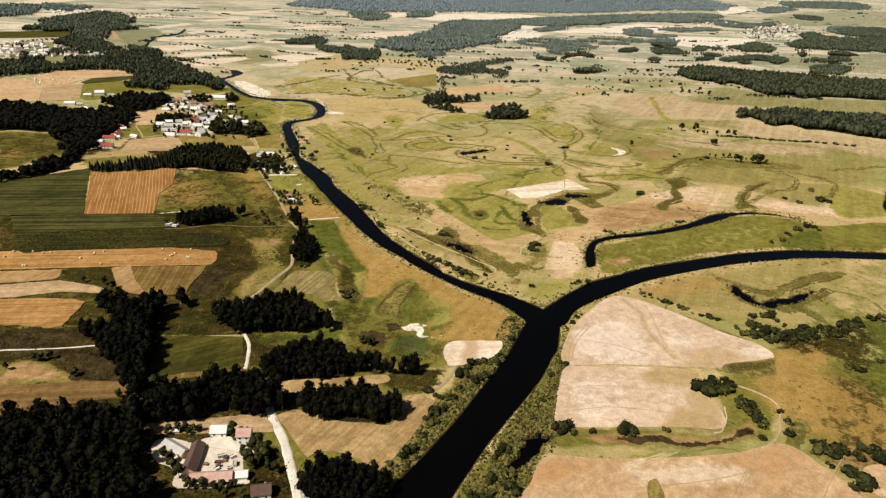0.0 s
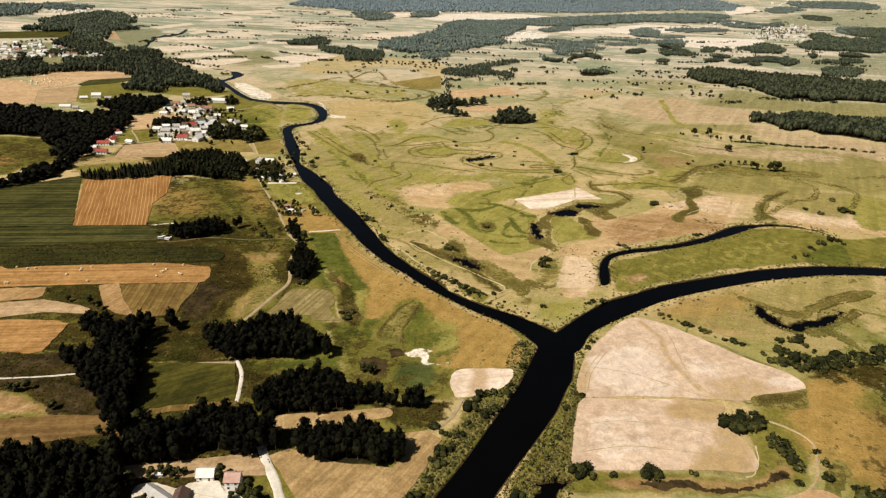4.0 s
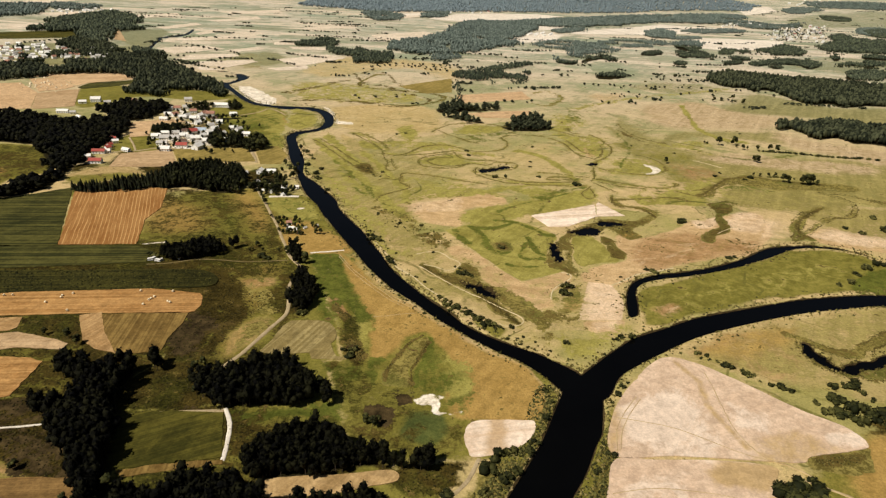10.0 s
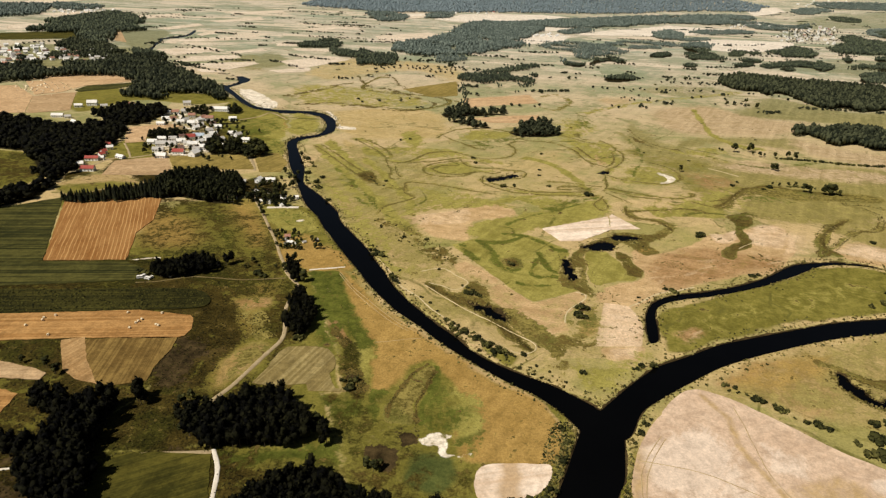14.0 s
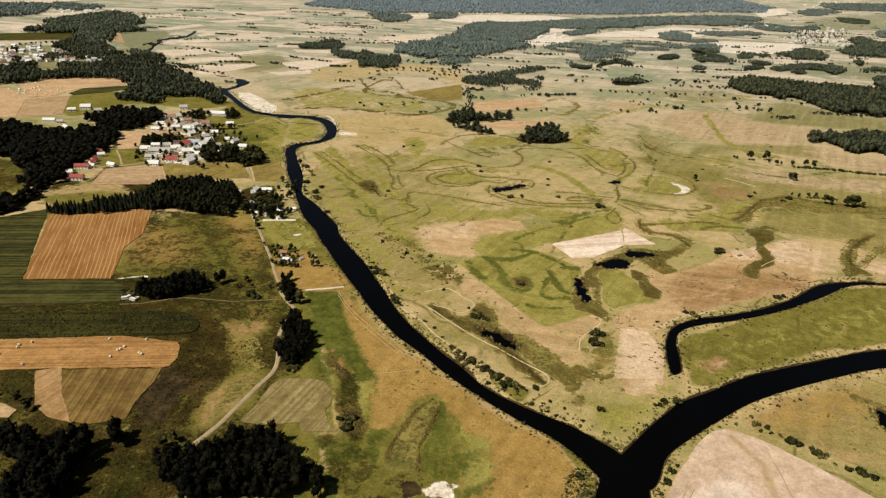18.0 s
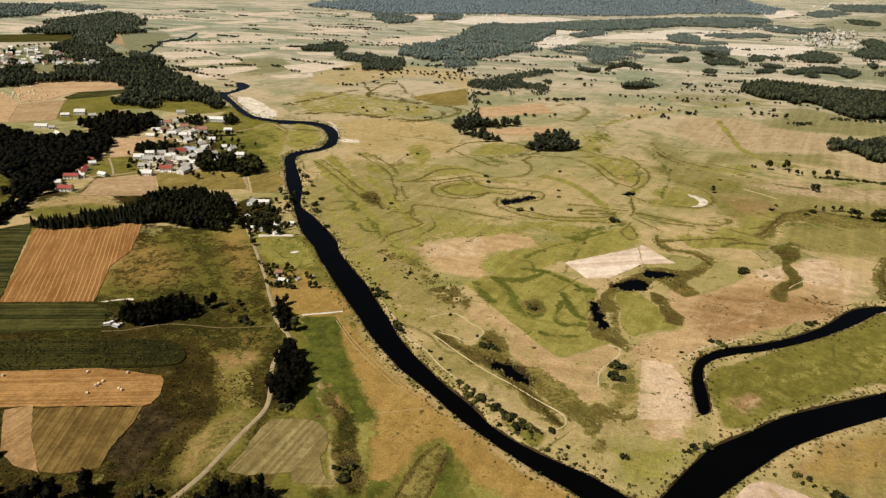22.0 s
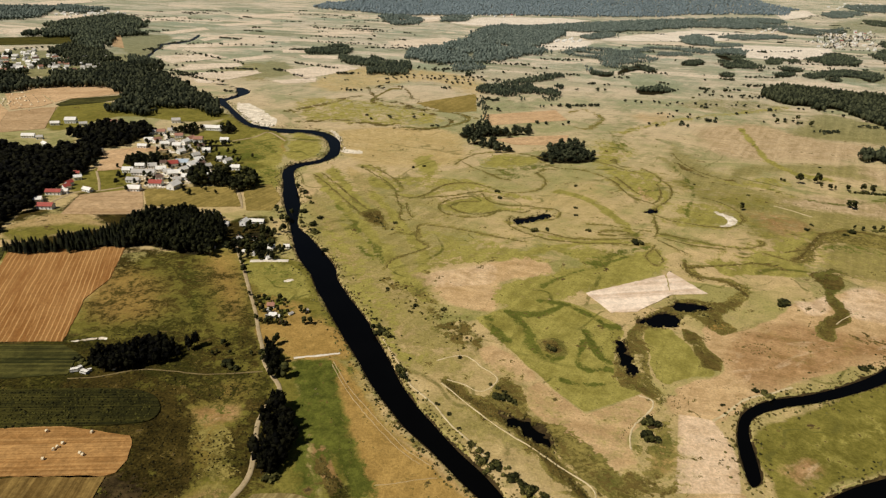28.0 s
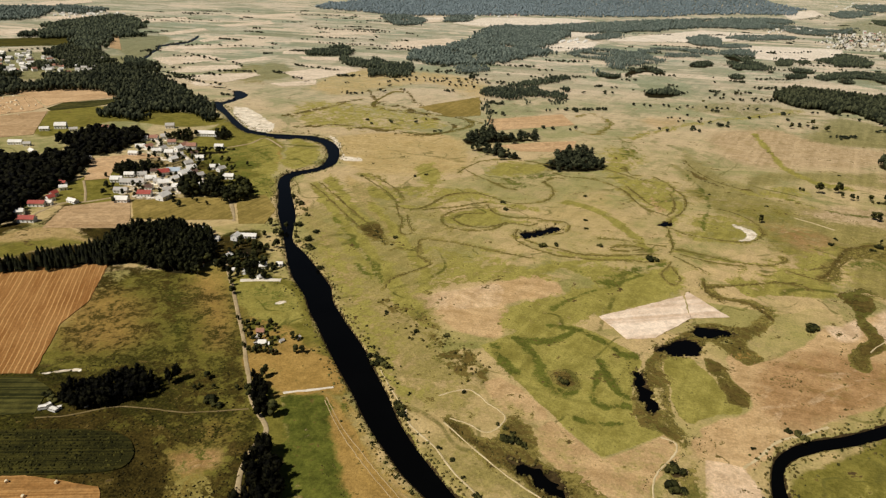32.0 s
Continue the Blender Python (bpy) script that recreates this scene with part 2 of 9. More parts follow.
def field_material(name, light, dark, angle, row=5.0, contrast=0.6, relief=0.25, speck=1.0, wash=None):
    """A worked field: rows along one direction, patches where the crop stood thinner, fine stubble."""
    m = Nodes(name, 0.95)
    along = m.noise(1.0, 2, 0.5, vec=m.stretch(160, row, angle))
    thin = m.noise(1.0, 2, 0.5, vec=m.stretch(240, row * 0.36, angle), warp=0.1)
    blot, fine, spot = m.noise(60, 5, 0.62, warp=1.2), m.noise(1.3, 4, 0.75), m.noise(7, 5, 0.7, warp=0.4)
    wisp = m.noise(1.0, 5, 0.68, vec=m.stretch(26, 15, angle + 35), warp=2.2)
    rows = m.math("ADD", m.math("MULTIPLY", along, 0.6), m.math("MULTIPLY", thin, 0.4))
    rows = m.math("ADD", m.math("MULTIPLY", m.math("SUBTRACT", rows, 0.5), 2.2 * contrast), 0.5)
    turn = m.math("ADD", m.math("MULTIPLY", rows, 0.42), m.math("ADD", m.math("MULTIPLY", blot, 0.36), m.math("MULTIPLY", wisp, 0.22)))
    col = m.mix(m.step(turn, 0.40, 0.60), dark, light)
    col = m.mix(m.math("MULTIPLY", m.step(m.noise(24, 5, 0.7, warp=1.0), 0.58, 0.72), 0.5 * speck), col, dark)
    cell = m.noise(11, 5, 0.7, warp=2.0)
    col = m.mix(0.5 * speck, col, m.mix(m.step(cell, 0.40, 0.60), (0.80, 0.79, 0.77), (1.17, 1.17, 1.18)), "MULTIPLY")
    if wash:
        rag = m.math("ADD", m.math("MULTIPLY", m.math("SUBTRACT", wisp, 0.5), 1.3), m.math("MULTIPLY", m.math("SUBTRACT", spot, 0.5), 0.7))
        col = m.mix(m.math("MULTIPLY", m.step(m.math("ADD", m.attr("bleach"), rag), 0.30, 0.85), 0.42), col, m.mix(0.55, light, (0.86, 0.80, 0.72)))
        col = m.mix(m.math("MULTIPLY", m.step(m.math("ADD", m.attr("wash"), rag), 0.15, 0.85), 0.78), col, wash)
    col = m.mix(0.88 * (0.3 + 0.7 * speck), col, m.mix(m.step(m.math("ADD", m.math("MULTIPLY", fine, 0.5), m.math("MULTIPLY", spot, 0.5)), 0.33, 0.67), (0.66, 0.65, 0.63), (1.28, 1.27, 1.25)), "MULTIPLY")
    m.bump(m.math("ADD", fine, m.math("MULTIPLY", rows, 1.5)), relief, 0.6)
    return m.finish(col)


def leaf_material(name, dark, light):
    m = Nodes(name, 0.75)
    g = m.t.nodes.new("ShaderNodeNewGeometry")
    o = m.t.nodes.new("ShaderNodeObjectInfo")
    pick = m.math("ADD", m.math("MULTIPLY", g.outputs["Random Per Island"], 0.55), m.math("MULTIPLY", m.noise(0.8, 3, 0.7), 0.35))
    pick = m.math("ADD", pick, m.math("MULTIPLY", o.outputs["Random"], 0.12))
    pick = m.math("ADD", pick, m.math("MULTIPLY", m.math("SUBTRACT", m.noise(30, 2), 0.5), 0.5))
    m.bump(m.noise(0.7, 4, 0.75), 0.9, 0.9)
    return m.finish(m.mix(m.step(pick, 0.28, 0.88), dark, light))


def plain_material(name, a, b, size=1.0, rough=0.7, metal=0.0, relief=0.15):
    m = Nodes(name, rough)
    m.bsdf.inputs["Metallic"].default_value = metal
    n, w = m.noise(size, 4, 0.65), m.noise(size * 7, 3, 0.6)
    m.bump(n, relief, 0.1)
    return m.finish(m.mix(m.step(m.math("ADD", m.math("MULTIPLY", n, 0.5), m.math("MULTIPLY", w, 0.5)), 0.3, 0.7), a, b))


def water_material():
    m = Nodes("river_water", 0.06)
    m.bsdf.inputs["IOR"].default_value = 1.33
    m.bsdf.inputs["Specular IOR Level"].default_value = 0.16
    m.bump(m.math("ADD", m.noise(1.3, 3), m.noise(7, 2)), 0.06, 0.3)
    return m.finish(m.mix(m.noise(30, 3), (0.001, 0.001, 0.001), (0.002, 0.002, 0.002)))


GROUND = ground_material()
WATER = water_material()
LEAF = leaf_material("broadleaf_foliage", (0.011, 0.0128, 0.004), (0.070, 0.068, 0.0185))
# Near woods: their deep shade is put into this near-black leaf colour.
DARKLEAF = leaf_material("shade_dark_foliage", (0.0004, 0.0005, 0.0003), (0.0135, 0.0132, 0.0042))
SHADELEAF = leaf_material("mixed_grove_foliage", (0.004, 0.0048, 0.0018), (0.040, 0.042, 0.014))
# Middle-distance woods: a little haze is put into this leaf colour.
MIDLEAF = leaf_material("hazed_midwood_foliage", (0.028, 0.036, 0.024), (0.102, 0.116, 0.068))
OAKLEAF = leaf_material("oak_wood_foliage", (0.011, 0.0145, 0.008), (0.072, 0.078, 0.040))
# Ridge trees: distance haze put into the leaf colour, pale and bluish.
RIDGELEAF = leaf_material("hazed_ridge_foliage", (0.140, 0.180, 0.195), (0.185, 0.228, 0.240))
NEEDLE = leaf_material("pine_foliage", (0.004, 0.005, 0.0022), (0.022, 0.024, 0.008))
WILLOW = leaf_material("willow_foliage", (0.03, 0.03, 0.008), (0.17, 0.155, 0.045))
# Far woods: paler and greyer leaves, with the haze put into the colour.
FARLEAF = leaf_material("hazed_far_foliage", (0.080, 0.102, 0.088), (0.170, 0.200, 0.165))
BARK = plain_material("bark", (0.05, 0.038, 0.026), (0.11, 0.085, 0.06), 0.3, 0.9)
ROUGH = leaf_material("rough_terrace_grass", (0.014, 0.012, 0.003), (0.072, 0.058, 0.015))
SEDGE = leaf_material("rough_sedge_belt", (0.046, 0.039, 0.009), (0.165, 0.136, 0.038))
REED = leaf_material("dry_sedge_tussocks", (0.07, 0.056, 0.013), (0.28, 0.22, 0.075))
CHALK = plain_material("white_gravel", (0.50, 0.44, 0.35), (0.72, 0.66, 0.56), 1.2, 0.95)
YARDSOIL = plain_material("dusty_yard_soil", (0.44, 0.36, 0.27), (0.68, 0.60, 0.49), 3.0, 0.95)
DIRT = plain_material("dry_dirt_track", (0.25, 0.185, 0.098), (0.42, 0.33, 0.195), 1.5, 0.95)
def swath_material(name, light, dark, angle, gap):
    """Stubble with thin bright straw swaths left by the combine."""
    m = Nodes(name, 0.95)
    w = m.t.nodes.new("ShaderNodeTexWave")
    w.bands_direction = "Y"
    m.put(w.inputs["Vector"], m.stretch(gap, gap, angle))
    w.inputs["Scale"].default_value, w.inputs["Distortion"].default_value = 0.314, 2.6
    w.inputs["Detail"].default_value, w.inputs["Detail Scale"].default_value = 2.0, 0.35
    worn = m.noise(1.0, 4, 0.65, vec=m.stretch(70, 5, angle), warp=0.3)
    blot, fine = m.noise(45, 4, 0.6, warp=0.6), m.noise(1.2, 4, 0.75)
    col = m.mix(m.step(m.math("ADD", m.math("MULTIPLY", worn, 0.55), m.math("MULTIPLY", blot, 0.45)), 0.36, 0.62), dark, m.mix(0.35, dark, light))
    line = m.math("MULTIPLY", m.step(w.outputs["Fac"], 0.78, 0.98), m.step(worn, 0.36, 0.54))
    col = m.mix(line, col, light)
    col = m.mix(0.7, col, m.mix(m.step(fine, 0.32, 0.68), (0.7, 0.69, 0.67), (1.25, 1.24, 1.22)), "MULTIPLY")
    m.bump(m.math("ADD", fine, line), 0.4, 0.6)
    return m.finish(col)


GOLD = swath_material("golden_stubble", (0.475, 0.275, 0.105), (0.225, 0.100, 0.028), 112, 3.4)
GOLD2 = field_material("golden_stubble_mown", (0.401, 0.225, 0.082), (0.270, 0.138, 0.044), 8, 2.2, 0.9)
RUSTHAY = field_material("rusty_mown_grass", (0.40, 0.255, 0.115), (0.29, 0.172, 0.07), 70, 3.0, 0.7)
PEACH = field_material("peach_coloured_stubble", (0.53, 0.362, 0.205), (0.42, 0.275, 0.145), 20, 9.0, 0.5)
STRAW = field_material("pale_straw_stubble", (0.46, 0.322, 0.182), (0.34, 0.226, 0.118), 8, 3.0, 0.6)
TAN = field_material("bleached_stubble", (0.43, 0.295, 0.14), (0.28, 0.18, 0.075), 60, 5.0, 0.6)
RUSSET = field_material("russet_sandy_soil", (0.53, 0.365, 0.21), (0.40, 0.25, 0.125), 40, 9.0, 0.4, speck=0.8, wash=(0.40, 0.215, 0.088))
SANDY = field_material("bare_sandy_soil", (0.60, 0.452, 0.328), (0.49, 0.35, 0.24), 20, 9.0, 0.3, speck=0.75, wash=(0.37, 0.25, 0.10))
PALE = field_material("bleached_sandy_field", (0.78, 0.65, 0.52), (0.56, 0.42, 0.30), 15, 7.0, 0.6, speck=0.6, wash=(0.42, 0.28, 0.145))
WHITESAND = field_material("white_dry_sand", (0.74, 0.67, 0.57), (0.58, 0.50, 0.40), 15, 7.0, 0.4)
HAYSTRIP = field_material("bleached_hay_strip", (0.68, 0.58, 0.46), (0.52, 0.425, 0.31), 15, 7.0, 0.5)
OLIVEHAY = field_material("dry_olive_mown_grass", (0.215, 0.140, 0.043), (0.118, 0.072, 0.020), 98, 3.0, 0.9)
BROWNHAY = field_material("brown_mown_grass", (0.225, 0.135, 0.048), (0.13, 0.075, 0.026), 8, 2.2, 0.6)
CROP = field_material("dark_green_crop", (0.082, 0.076, 0.019), (0.022, 0.024, 0.006), 7, 2.6, 1.1, 0.6)
MAIZE = field_material("low_root_crop_rows", (0.060, 0.054, 0.011), (0.018, 0.018, 0.004), 7, 1.5, 0.8, 1.0)
CROPLEAF = leaf_material("root_crop_leaves", (0.012, 0.013, 0.003), (0.085, 0.078, 0.016))
GRASS = field_material("mown_green_meadow", (0.088, 0.076, 0.013), (0.030, 0.029, 0.005), 30, 3.0, 0.5)
CLEARING = field_material("mown_straw_clearing", (0.300, 0.238, 0.102), (0.190, 0.143, 0.053), 70, 2.2, 0.9)
LIGHTGRASS = field_material("cut_hay_meadow", (0.29, 0.215, 0.065), (0.17, 0.13, 0.033), 70, 4.0, 0.5)


# ---- geometry helpers ----
def rise(x, y):
    """Height of the ground: a flat valley floor; the far rim is lifted so that ground fills the camera's view."""
    u = np.clip((np.asarray(y, float) - 3100) / 1600, 0, 1.12)
    return u * u * (10 + 0.036 * np.maximum(0, np.asarray(x, float) + 300))


def smooth(points, closed=True, k=5):
    """A Catmull-Rom line through the points."""
    p = np.array([q[:2] for q in points], float)
    n = len(p)
    out = []
    for i in range(n if closed else n - 1):
        a, b, c, d = ((p[(i + j) % n] if closed else p[min(max(i + j, 0), n - 1)]) for j in (-1, 0, 1, 2))
        for s in np.arange(k) / k:
            out.append(0.5 * (2 * b + (c - a) * s + (2 * a - 5 * b + 4 * c - d) * s * s + (3 * b - a - 3 * c + d) * s ** 3))
    if not closed:
        out.append(p[-1])
    return np.array(out)


def inside(px_, py_, poly):
    hit = np.zeros(len(px_), bool)
    for (x0, y0), (x1, y1) in zip(poly, np.roll(poly, -1, 0)):
        if y0 != y1:
            hit ^= ((y0 > py_) != (y1 > py_)) & (px_ < (x1 - x0) * (py_ - y0) / (y1 - y0) + x0)
    return hit


def line_distance(px_, py_, pts, closed):
    d = np.full(len(px_), 1e9)
    ends = np.roll(pts, -1, 0) if closed else pts[1:]
    for (x0, y0), (x1, y1) in zip(pts, ends):
        ex, ey = x1 - x0, y1 - y0
        s = np.clip(((px_ - x0) * ex + (py_ - y0) * ey) / max(ex * ex + ey * ey, 1e-9), 0, 1)
        d = np.minimum(d, (px_ - x0 - s * ex) ** 2 + (py_ - y0 - s * ey) ** 2)
    return np.sqrt(d)


def arrays_mesh(name, verts, faces, mats, index=None, flat=True):
    """A mesh from numpy arrays; faces is an (n, 3) or (n, 4) array."""
    me = bpy.data.meshes.new(name)
    faces = np.asarray(faces, np.int32)
    n, k = faces.shape
    me.vertices.add(len(verts))
    me.vertices.foreach_set("co", np.asarray(verts, np.float32).ravel())
    me.loops.add(n * k)
    me.loops.foreach_set("vertex_index", faces.ravel())
    me.polygons.add(n)
    me.polygons.foreach_set("loop_start", np.arange(0, n * k, k, dtype=np.int32))
    if index is not None:
        me.polygons.foreach_set("material_index", np.asarray(index, np.int32))
    if not flat:
        me.polygons.foreach_set("use_smooth", np.ones(n, bool))
    for m in mats:
        me.materials.append(m)
    me.update()
    me.validate()
    return me


def part(name, bm, material, parent, label=""):
    """Links a bmesh as one mesh object under a thing or a part."""
    me = bpy.data.meshes.new(name)
    bm.to_mesh(me)
    bm.free()
    me.materials.append(material)
    ob = new(name, me)
    ob.parent = parent
    return tagged(ob, label)


def slab(bm, x0, x1, y0, y1, z0, z1):
    m = Matrix.LocRotScale(((x0 + x1) / 2, (y0 + y1) / 2, (z0 + z1) / 2), None, (x1 - x0, y1 - y0, z1 - z0))
    bmesh.ops.create_cube(bm, size=1, matrix=m)
    return bm


def box(x0, x1, y0, y1, z0, z1):
    return slab(bmesh.new(), x0, x1, y0, y1, z0, z1)


def grown(outline, by):
    """The outline pushed outwards, so that the water runs in under its banks."""
    a = np.roll(outline, 1, 0)
    b = np.roll(outline, -1, 0)
    t = b - a
    t /= np.maximum(np.linalg.norm(t, axis=1), 1e-6)[:, None]
    nrm = np.stack([t[:, 1], -t[:, 0]], 1)
    turn = np.sum(outline[:, 0] * np.roll(outline[:, 1], -1) - np.roll(outline[:, 0], -1) * outline[:, 1])
    return outline + nrm * by * np.sign(turn)


# ---- water courses: outlines of the banks ----
RIVER = [
    smooth([(-175, -160), (-118, -20), (-57, 110), (-52, 150), (-46, 185), (-31, 222)] + [(-15, 251), (-6, 265), (4, 282), (13, 298), (27, 326), (35, 341), (44, 359), (50, 373), (58, 394), (64, 409)] + [(72, 424), (82, 426), (90, 420)] + [(89, 412), (88, 404), (82, 375), (76, 362), (67, 341), (54, 318), (40, 295), (28, 275), (19, 257)] + [(8, 235), (-17, 182), (-30, 147), (-39, 98), (-72, -20), (-128, -170)]),
    smooth([(70, 404), (59, 420), (51, 431), (41, 441), (26, 452), (6, 469), (-20, 495), (-39, 518), (-55, 535), (-64, 548), (-80, 572), (-97, 604), (-112, 630), (-133, 670), (-146, 694), (-156, 717), (-179, 757), (-207, 830), (-231, 891), (-247, 945), (-257, 974), (-261, 1001), (-254, 1023), (-239, 1036), (-228, 1050), (-225, 1075), (-229, 1106), (-243, 1145), (-258, 1163), (-288, 1176), (-310, 1168), (-340, 1182), (-375, 1198), (-411, 1242), (-448, 1302), (-482, 1348), (-509, 1375), (-499, 1403), (-474, 1364), (-449, 1324), (-412, 1265), (-378, 1219), (-337, 1200), (-303, 1200), (-277, 1199), (-253, 1187), (-233, 1162), (-219, 1129), (-210, 1078), (-213, 1052), (-225, 1028), (-242, 1011), (-247, 991), (-237, 957), (-210, 882), (-196, 822), (-176, 793), (-153, 757), (-138, 731), (-132, 711), (-115, 680), (-96, 648), (-86, 626), (-72, 598), (-64, 579), (-52, 558), (-38, 538), (-24, 519), (-10, 503), (6, 482), (29, 465), (51, 453), (67, 441), (79, 427)]),
    smooth([(71, 420), (78, 428), (97, 450), (113, 467), (127, 480), (149, 493), (178, 511), (206, 523), (241, 537), (278, 551), (314, 560), (349, 566), (420, 567), (556, 566), (535, 545), (407, 550), (338, 546), (304, 538), (268, 528), (233, 514), (198, 498), (170, 483), (144, 464), (120, 445), (104, 430), (89, 405)]),
    smooth([(127, 508), (130, 535), (136, 555), (146, 572), (166, 586), (197, 596), (230, 611), (259, 629), (294, 657), (323, 667), (349, 670), (377, 663), (393, 644), (387, 645), (368, 657), (338, 659), (316, 651), (291, 633), (260, 613), (232, 598), (200, 584), (175, 576), (155, 566), (146, 552), (142, 530), (137, 511)]),
    smooth([(-499, 1355), (-499, 1380), (-489, 1398), (-483, 1426), (-486, 1454), (-500, 1479), (-503, 1503), (-490, 1500), (-471, 1475), (-464, 1448), (-468, 1425), (-472, 1402), (-480, 1375), (-488, 1348)], k=3),
    smooth([(-852, 1809), (-867, 1856), (-880, 1906), (-902, 1968), (-911, 2014), (-939, 2083), (-931, 2121), (-917, 2156), (-909, 2204), (-925, 2286), (-941, 2348), (-919, 2305), (-904, 2246), (-889, 2167), (-897, 2120), (-911, 2087), (-919, 2050), (-892, 1984), (-884, 1939), (-863, 1879), (-850, 1830), (-836, 1785)], k=3),
    smooth([(-508, 1506), (-536, 1527), (-569, 1538), (-607, 1560), (-661, 1613), (-708, 1661), (-751, 1697), (-799, 1744), (-847, 1804), (-838, 1791), (-791, 1732), (-744, 1686), (-701, 1650), (-655, 1603), (-602, 1551), (-563, 1529), (-531, 1518), (-504, 1498)], k=3),
]
PONDS = [
    smooth([(85, 642), (89, 640), (89, 626), (92, 615), (91, 604), (86, 600), (83, 609), (82, 623)]),
    smooth([(109, 674), (124, 686), (136, 687), (138, 678), (129, 668), (115, 668)]),
    smooth([(138, 701), (156, 711), (169, 702), (161, 696), (142, 693)]),
    smooth([(21, 869), (39, 881), (59, 893), (55, 878), (35, 863), (22, 858)]),
    smooth([(1, 551), (11, 550), (21, 541), (27, 531), (23, 528), (16, 534), (6, 543)]),
    smooth([(245, 480), (251, 478), (254, 463), (260, 454), (281, 460), (301, 474), (312, 477), (299, 465), (276, 450), (257, 448), (247, 458)]),
    smooth([(41, 263), (46, 274), (53, 281), (62, 285), (64, 282), (57, 273), (50, 265), (43, 258)]),
    smooth([(166, 916), (175, 924), (181, 918), (175, 911), (167, 910)]),
    smooth([(540, 747), (558, 760), (558, 739), (525, 687), (502, 679)]),
]

RIVER[3] = grown(RIVER[3], -2.2)
rng = np.random.default_rng(77)
PONDS = [o + np.column_stack([np.convolve(np.tile(rng.normal(0, 2.1, len(o)), 3), np.ones(2) / 2, "same")[len(o):2 * len(o)] for _ in range(2)]) for o in PONDS]

# ---- the ground: one sheet, finest where the flight passes ----
def ground_rows():
    ys, y = [], 150.0
    while y < 5300:
        ys.append(y)
        near = max(y - 287.0, 260.0)
        y += max(1.15, 2.3 * (near * near + 240 ** 2) / (240 * 1123)) if y > 215 else 6.0
    back = [150 - 8 * i for i in range(1, 40)] + [-162 - 16 * 1.3 ** i for i in range(1, 20)]
    return np.array(back[::-1] + ys + [5600, 6200, 7500, 10000])


GY = ground_rows()
GU = np.concatenate([[-12, -8, -5, -3.5, -2.6, -2, -1.6, -1.35, -1.2, -1.1], np.linspace(-1.03, 1.03, 610), [1.1, 1.2, 1.35, 1.6, 2, 2.6, 3.5, 5, 8, 12]])
half = 100 + 0.655 * np.maximum(GY, 150)
PX, PY = (half[:, None] * GU[None, :]).ravel(), np.repeat(GY, len(GU))
LAYERS = {k: np.zeros(len(PX), np.float32) for k in ("dry", "olive", "rose", "ochre", "lush", "green", "dusk", "sand", "reed", "sedge", "mud_dark", "moor", "rust", "woodfloor", "tan", "pale", "fen")}
GZ = rise(PX, PY) + 0.1 * np.sin(PX / 37.0) * np.sin(PY / 51.0 + 1.3)


def value_noise(x, y, size, seed):
    """Smooth random field between -1 and 1, with lumps of that size."""
    grid = np.random.default_rng(seed).uniform(-1, 1, (256, 256))
    u, v = x / size, y / size
    i, j = np.floor(u).astype(int), np.floor(v).astype(int)
    a, b = u - i, v - j
    a, b = a * a * (3 - 2 * a), b * b * (3 - 2 * b)
    g = lambda p, q: grid[p % 256, q % 256]
    return (g(i, j) * (1 - a) + g(i + 1, j) * a) * (1 - b) + (g(i, j + 1) * (1 - a) + g(i + 1, j + 1) * a) * b


WX = PX + 4.5 * value_noise(PX, PY, 30, 1) + 1.6 * value_noise(PX, PY, 8, 2)
WY = PY + 4.5 * value_noise(PX, PY, 30, 3) + 1.6 * value_noise(PX, PY, 8, 4)
SWELL = 1 + 0.55 * value_noise(PX, PY, 26, 5) + 0.35 * value_noise(PX, PY, 9, 6)


def near_points(pts, reach):
    return np.where((PX > pts[:, 0].min() - reach) & (PX < pts[:, 0].max() + reach) & (PY > pts[:, 1].min() - reach) & (PY < pts[:, 1].max() + reach))[0]


def area(layer, points, soft=8.0, strength=1.0, round_=True):
    """Paints a stretch of ground cover with a soft edge."""
    pts = smooth(points) if round_ else np.array(points, float)
    ids = near_points(pts, soft + 6)
    gx, gy = (WX[ids], WY[ids]) if round_ else (PX[ids], PY[ids])
    d = line_distance(gx, gy, pts, True)
    d = np.where(inside(gx, gy, pts), -d, d)
    LAYERS[layer][ids] = np.maximum(LAYERS[layer][ids], strength * np.clip(0.5 - d / soft, 0, 1))


def wipe(points, soft=5.0):
    """Bares a stretch of ground of all its covers but the dark floor of the woods."""
    pts = np.array(points, float)
    ids = near_points(pts, soft + 6)
    d = line_distance(WX[ids], WY[ids], pts, True)
    d = np.where(inside(WX[ids], WY[ids], pts), -d, d)
    for layer, values in LAYERS.items():
        if layer != "woodfloor":
            values[ids] *= 1 - np.clip(0.5 - d / soft, 0, 1).astype(np.float32)


def thin(layer, points, soft=8.0, keep=0.3):
    """Thins a ground cover out inside an outline."""
    pts = smooth(points)
    ids = near_points(pts, soft + 6)
    d = line_distance(WX[ids], WY[ids], pts, True)
    d = np.where(inside(WX[ids], WY[ids], pts), -d, d)
    LAYERS[layer][ids] *= 1 - (1 - keep) * np.clip(0.5 - d / soft, 0, 1)


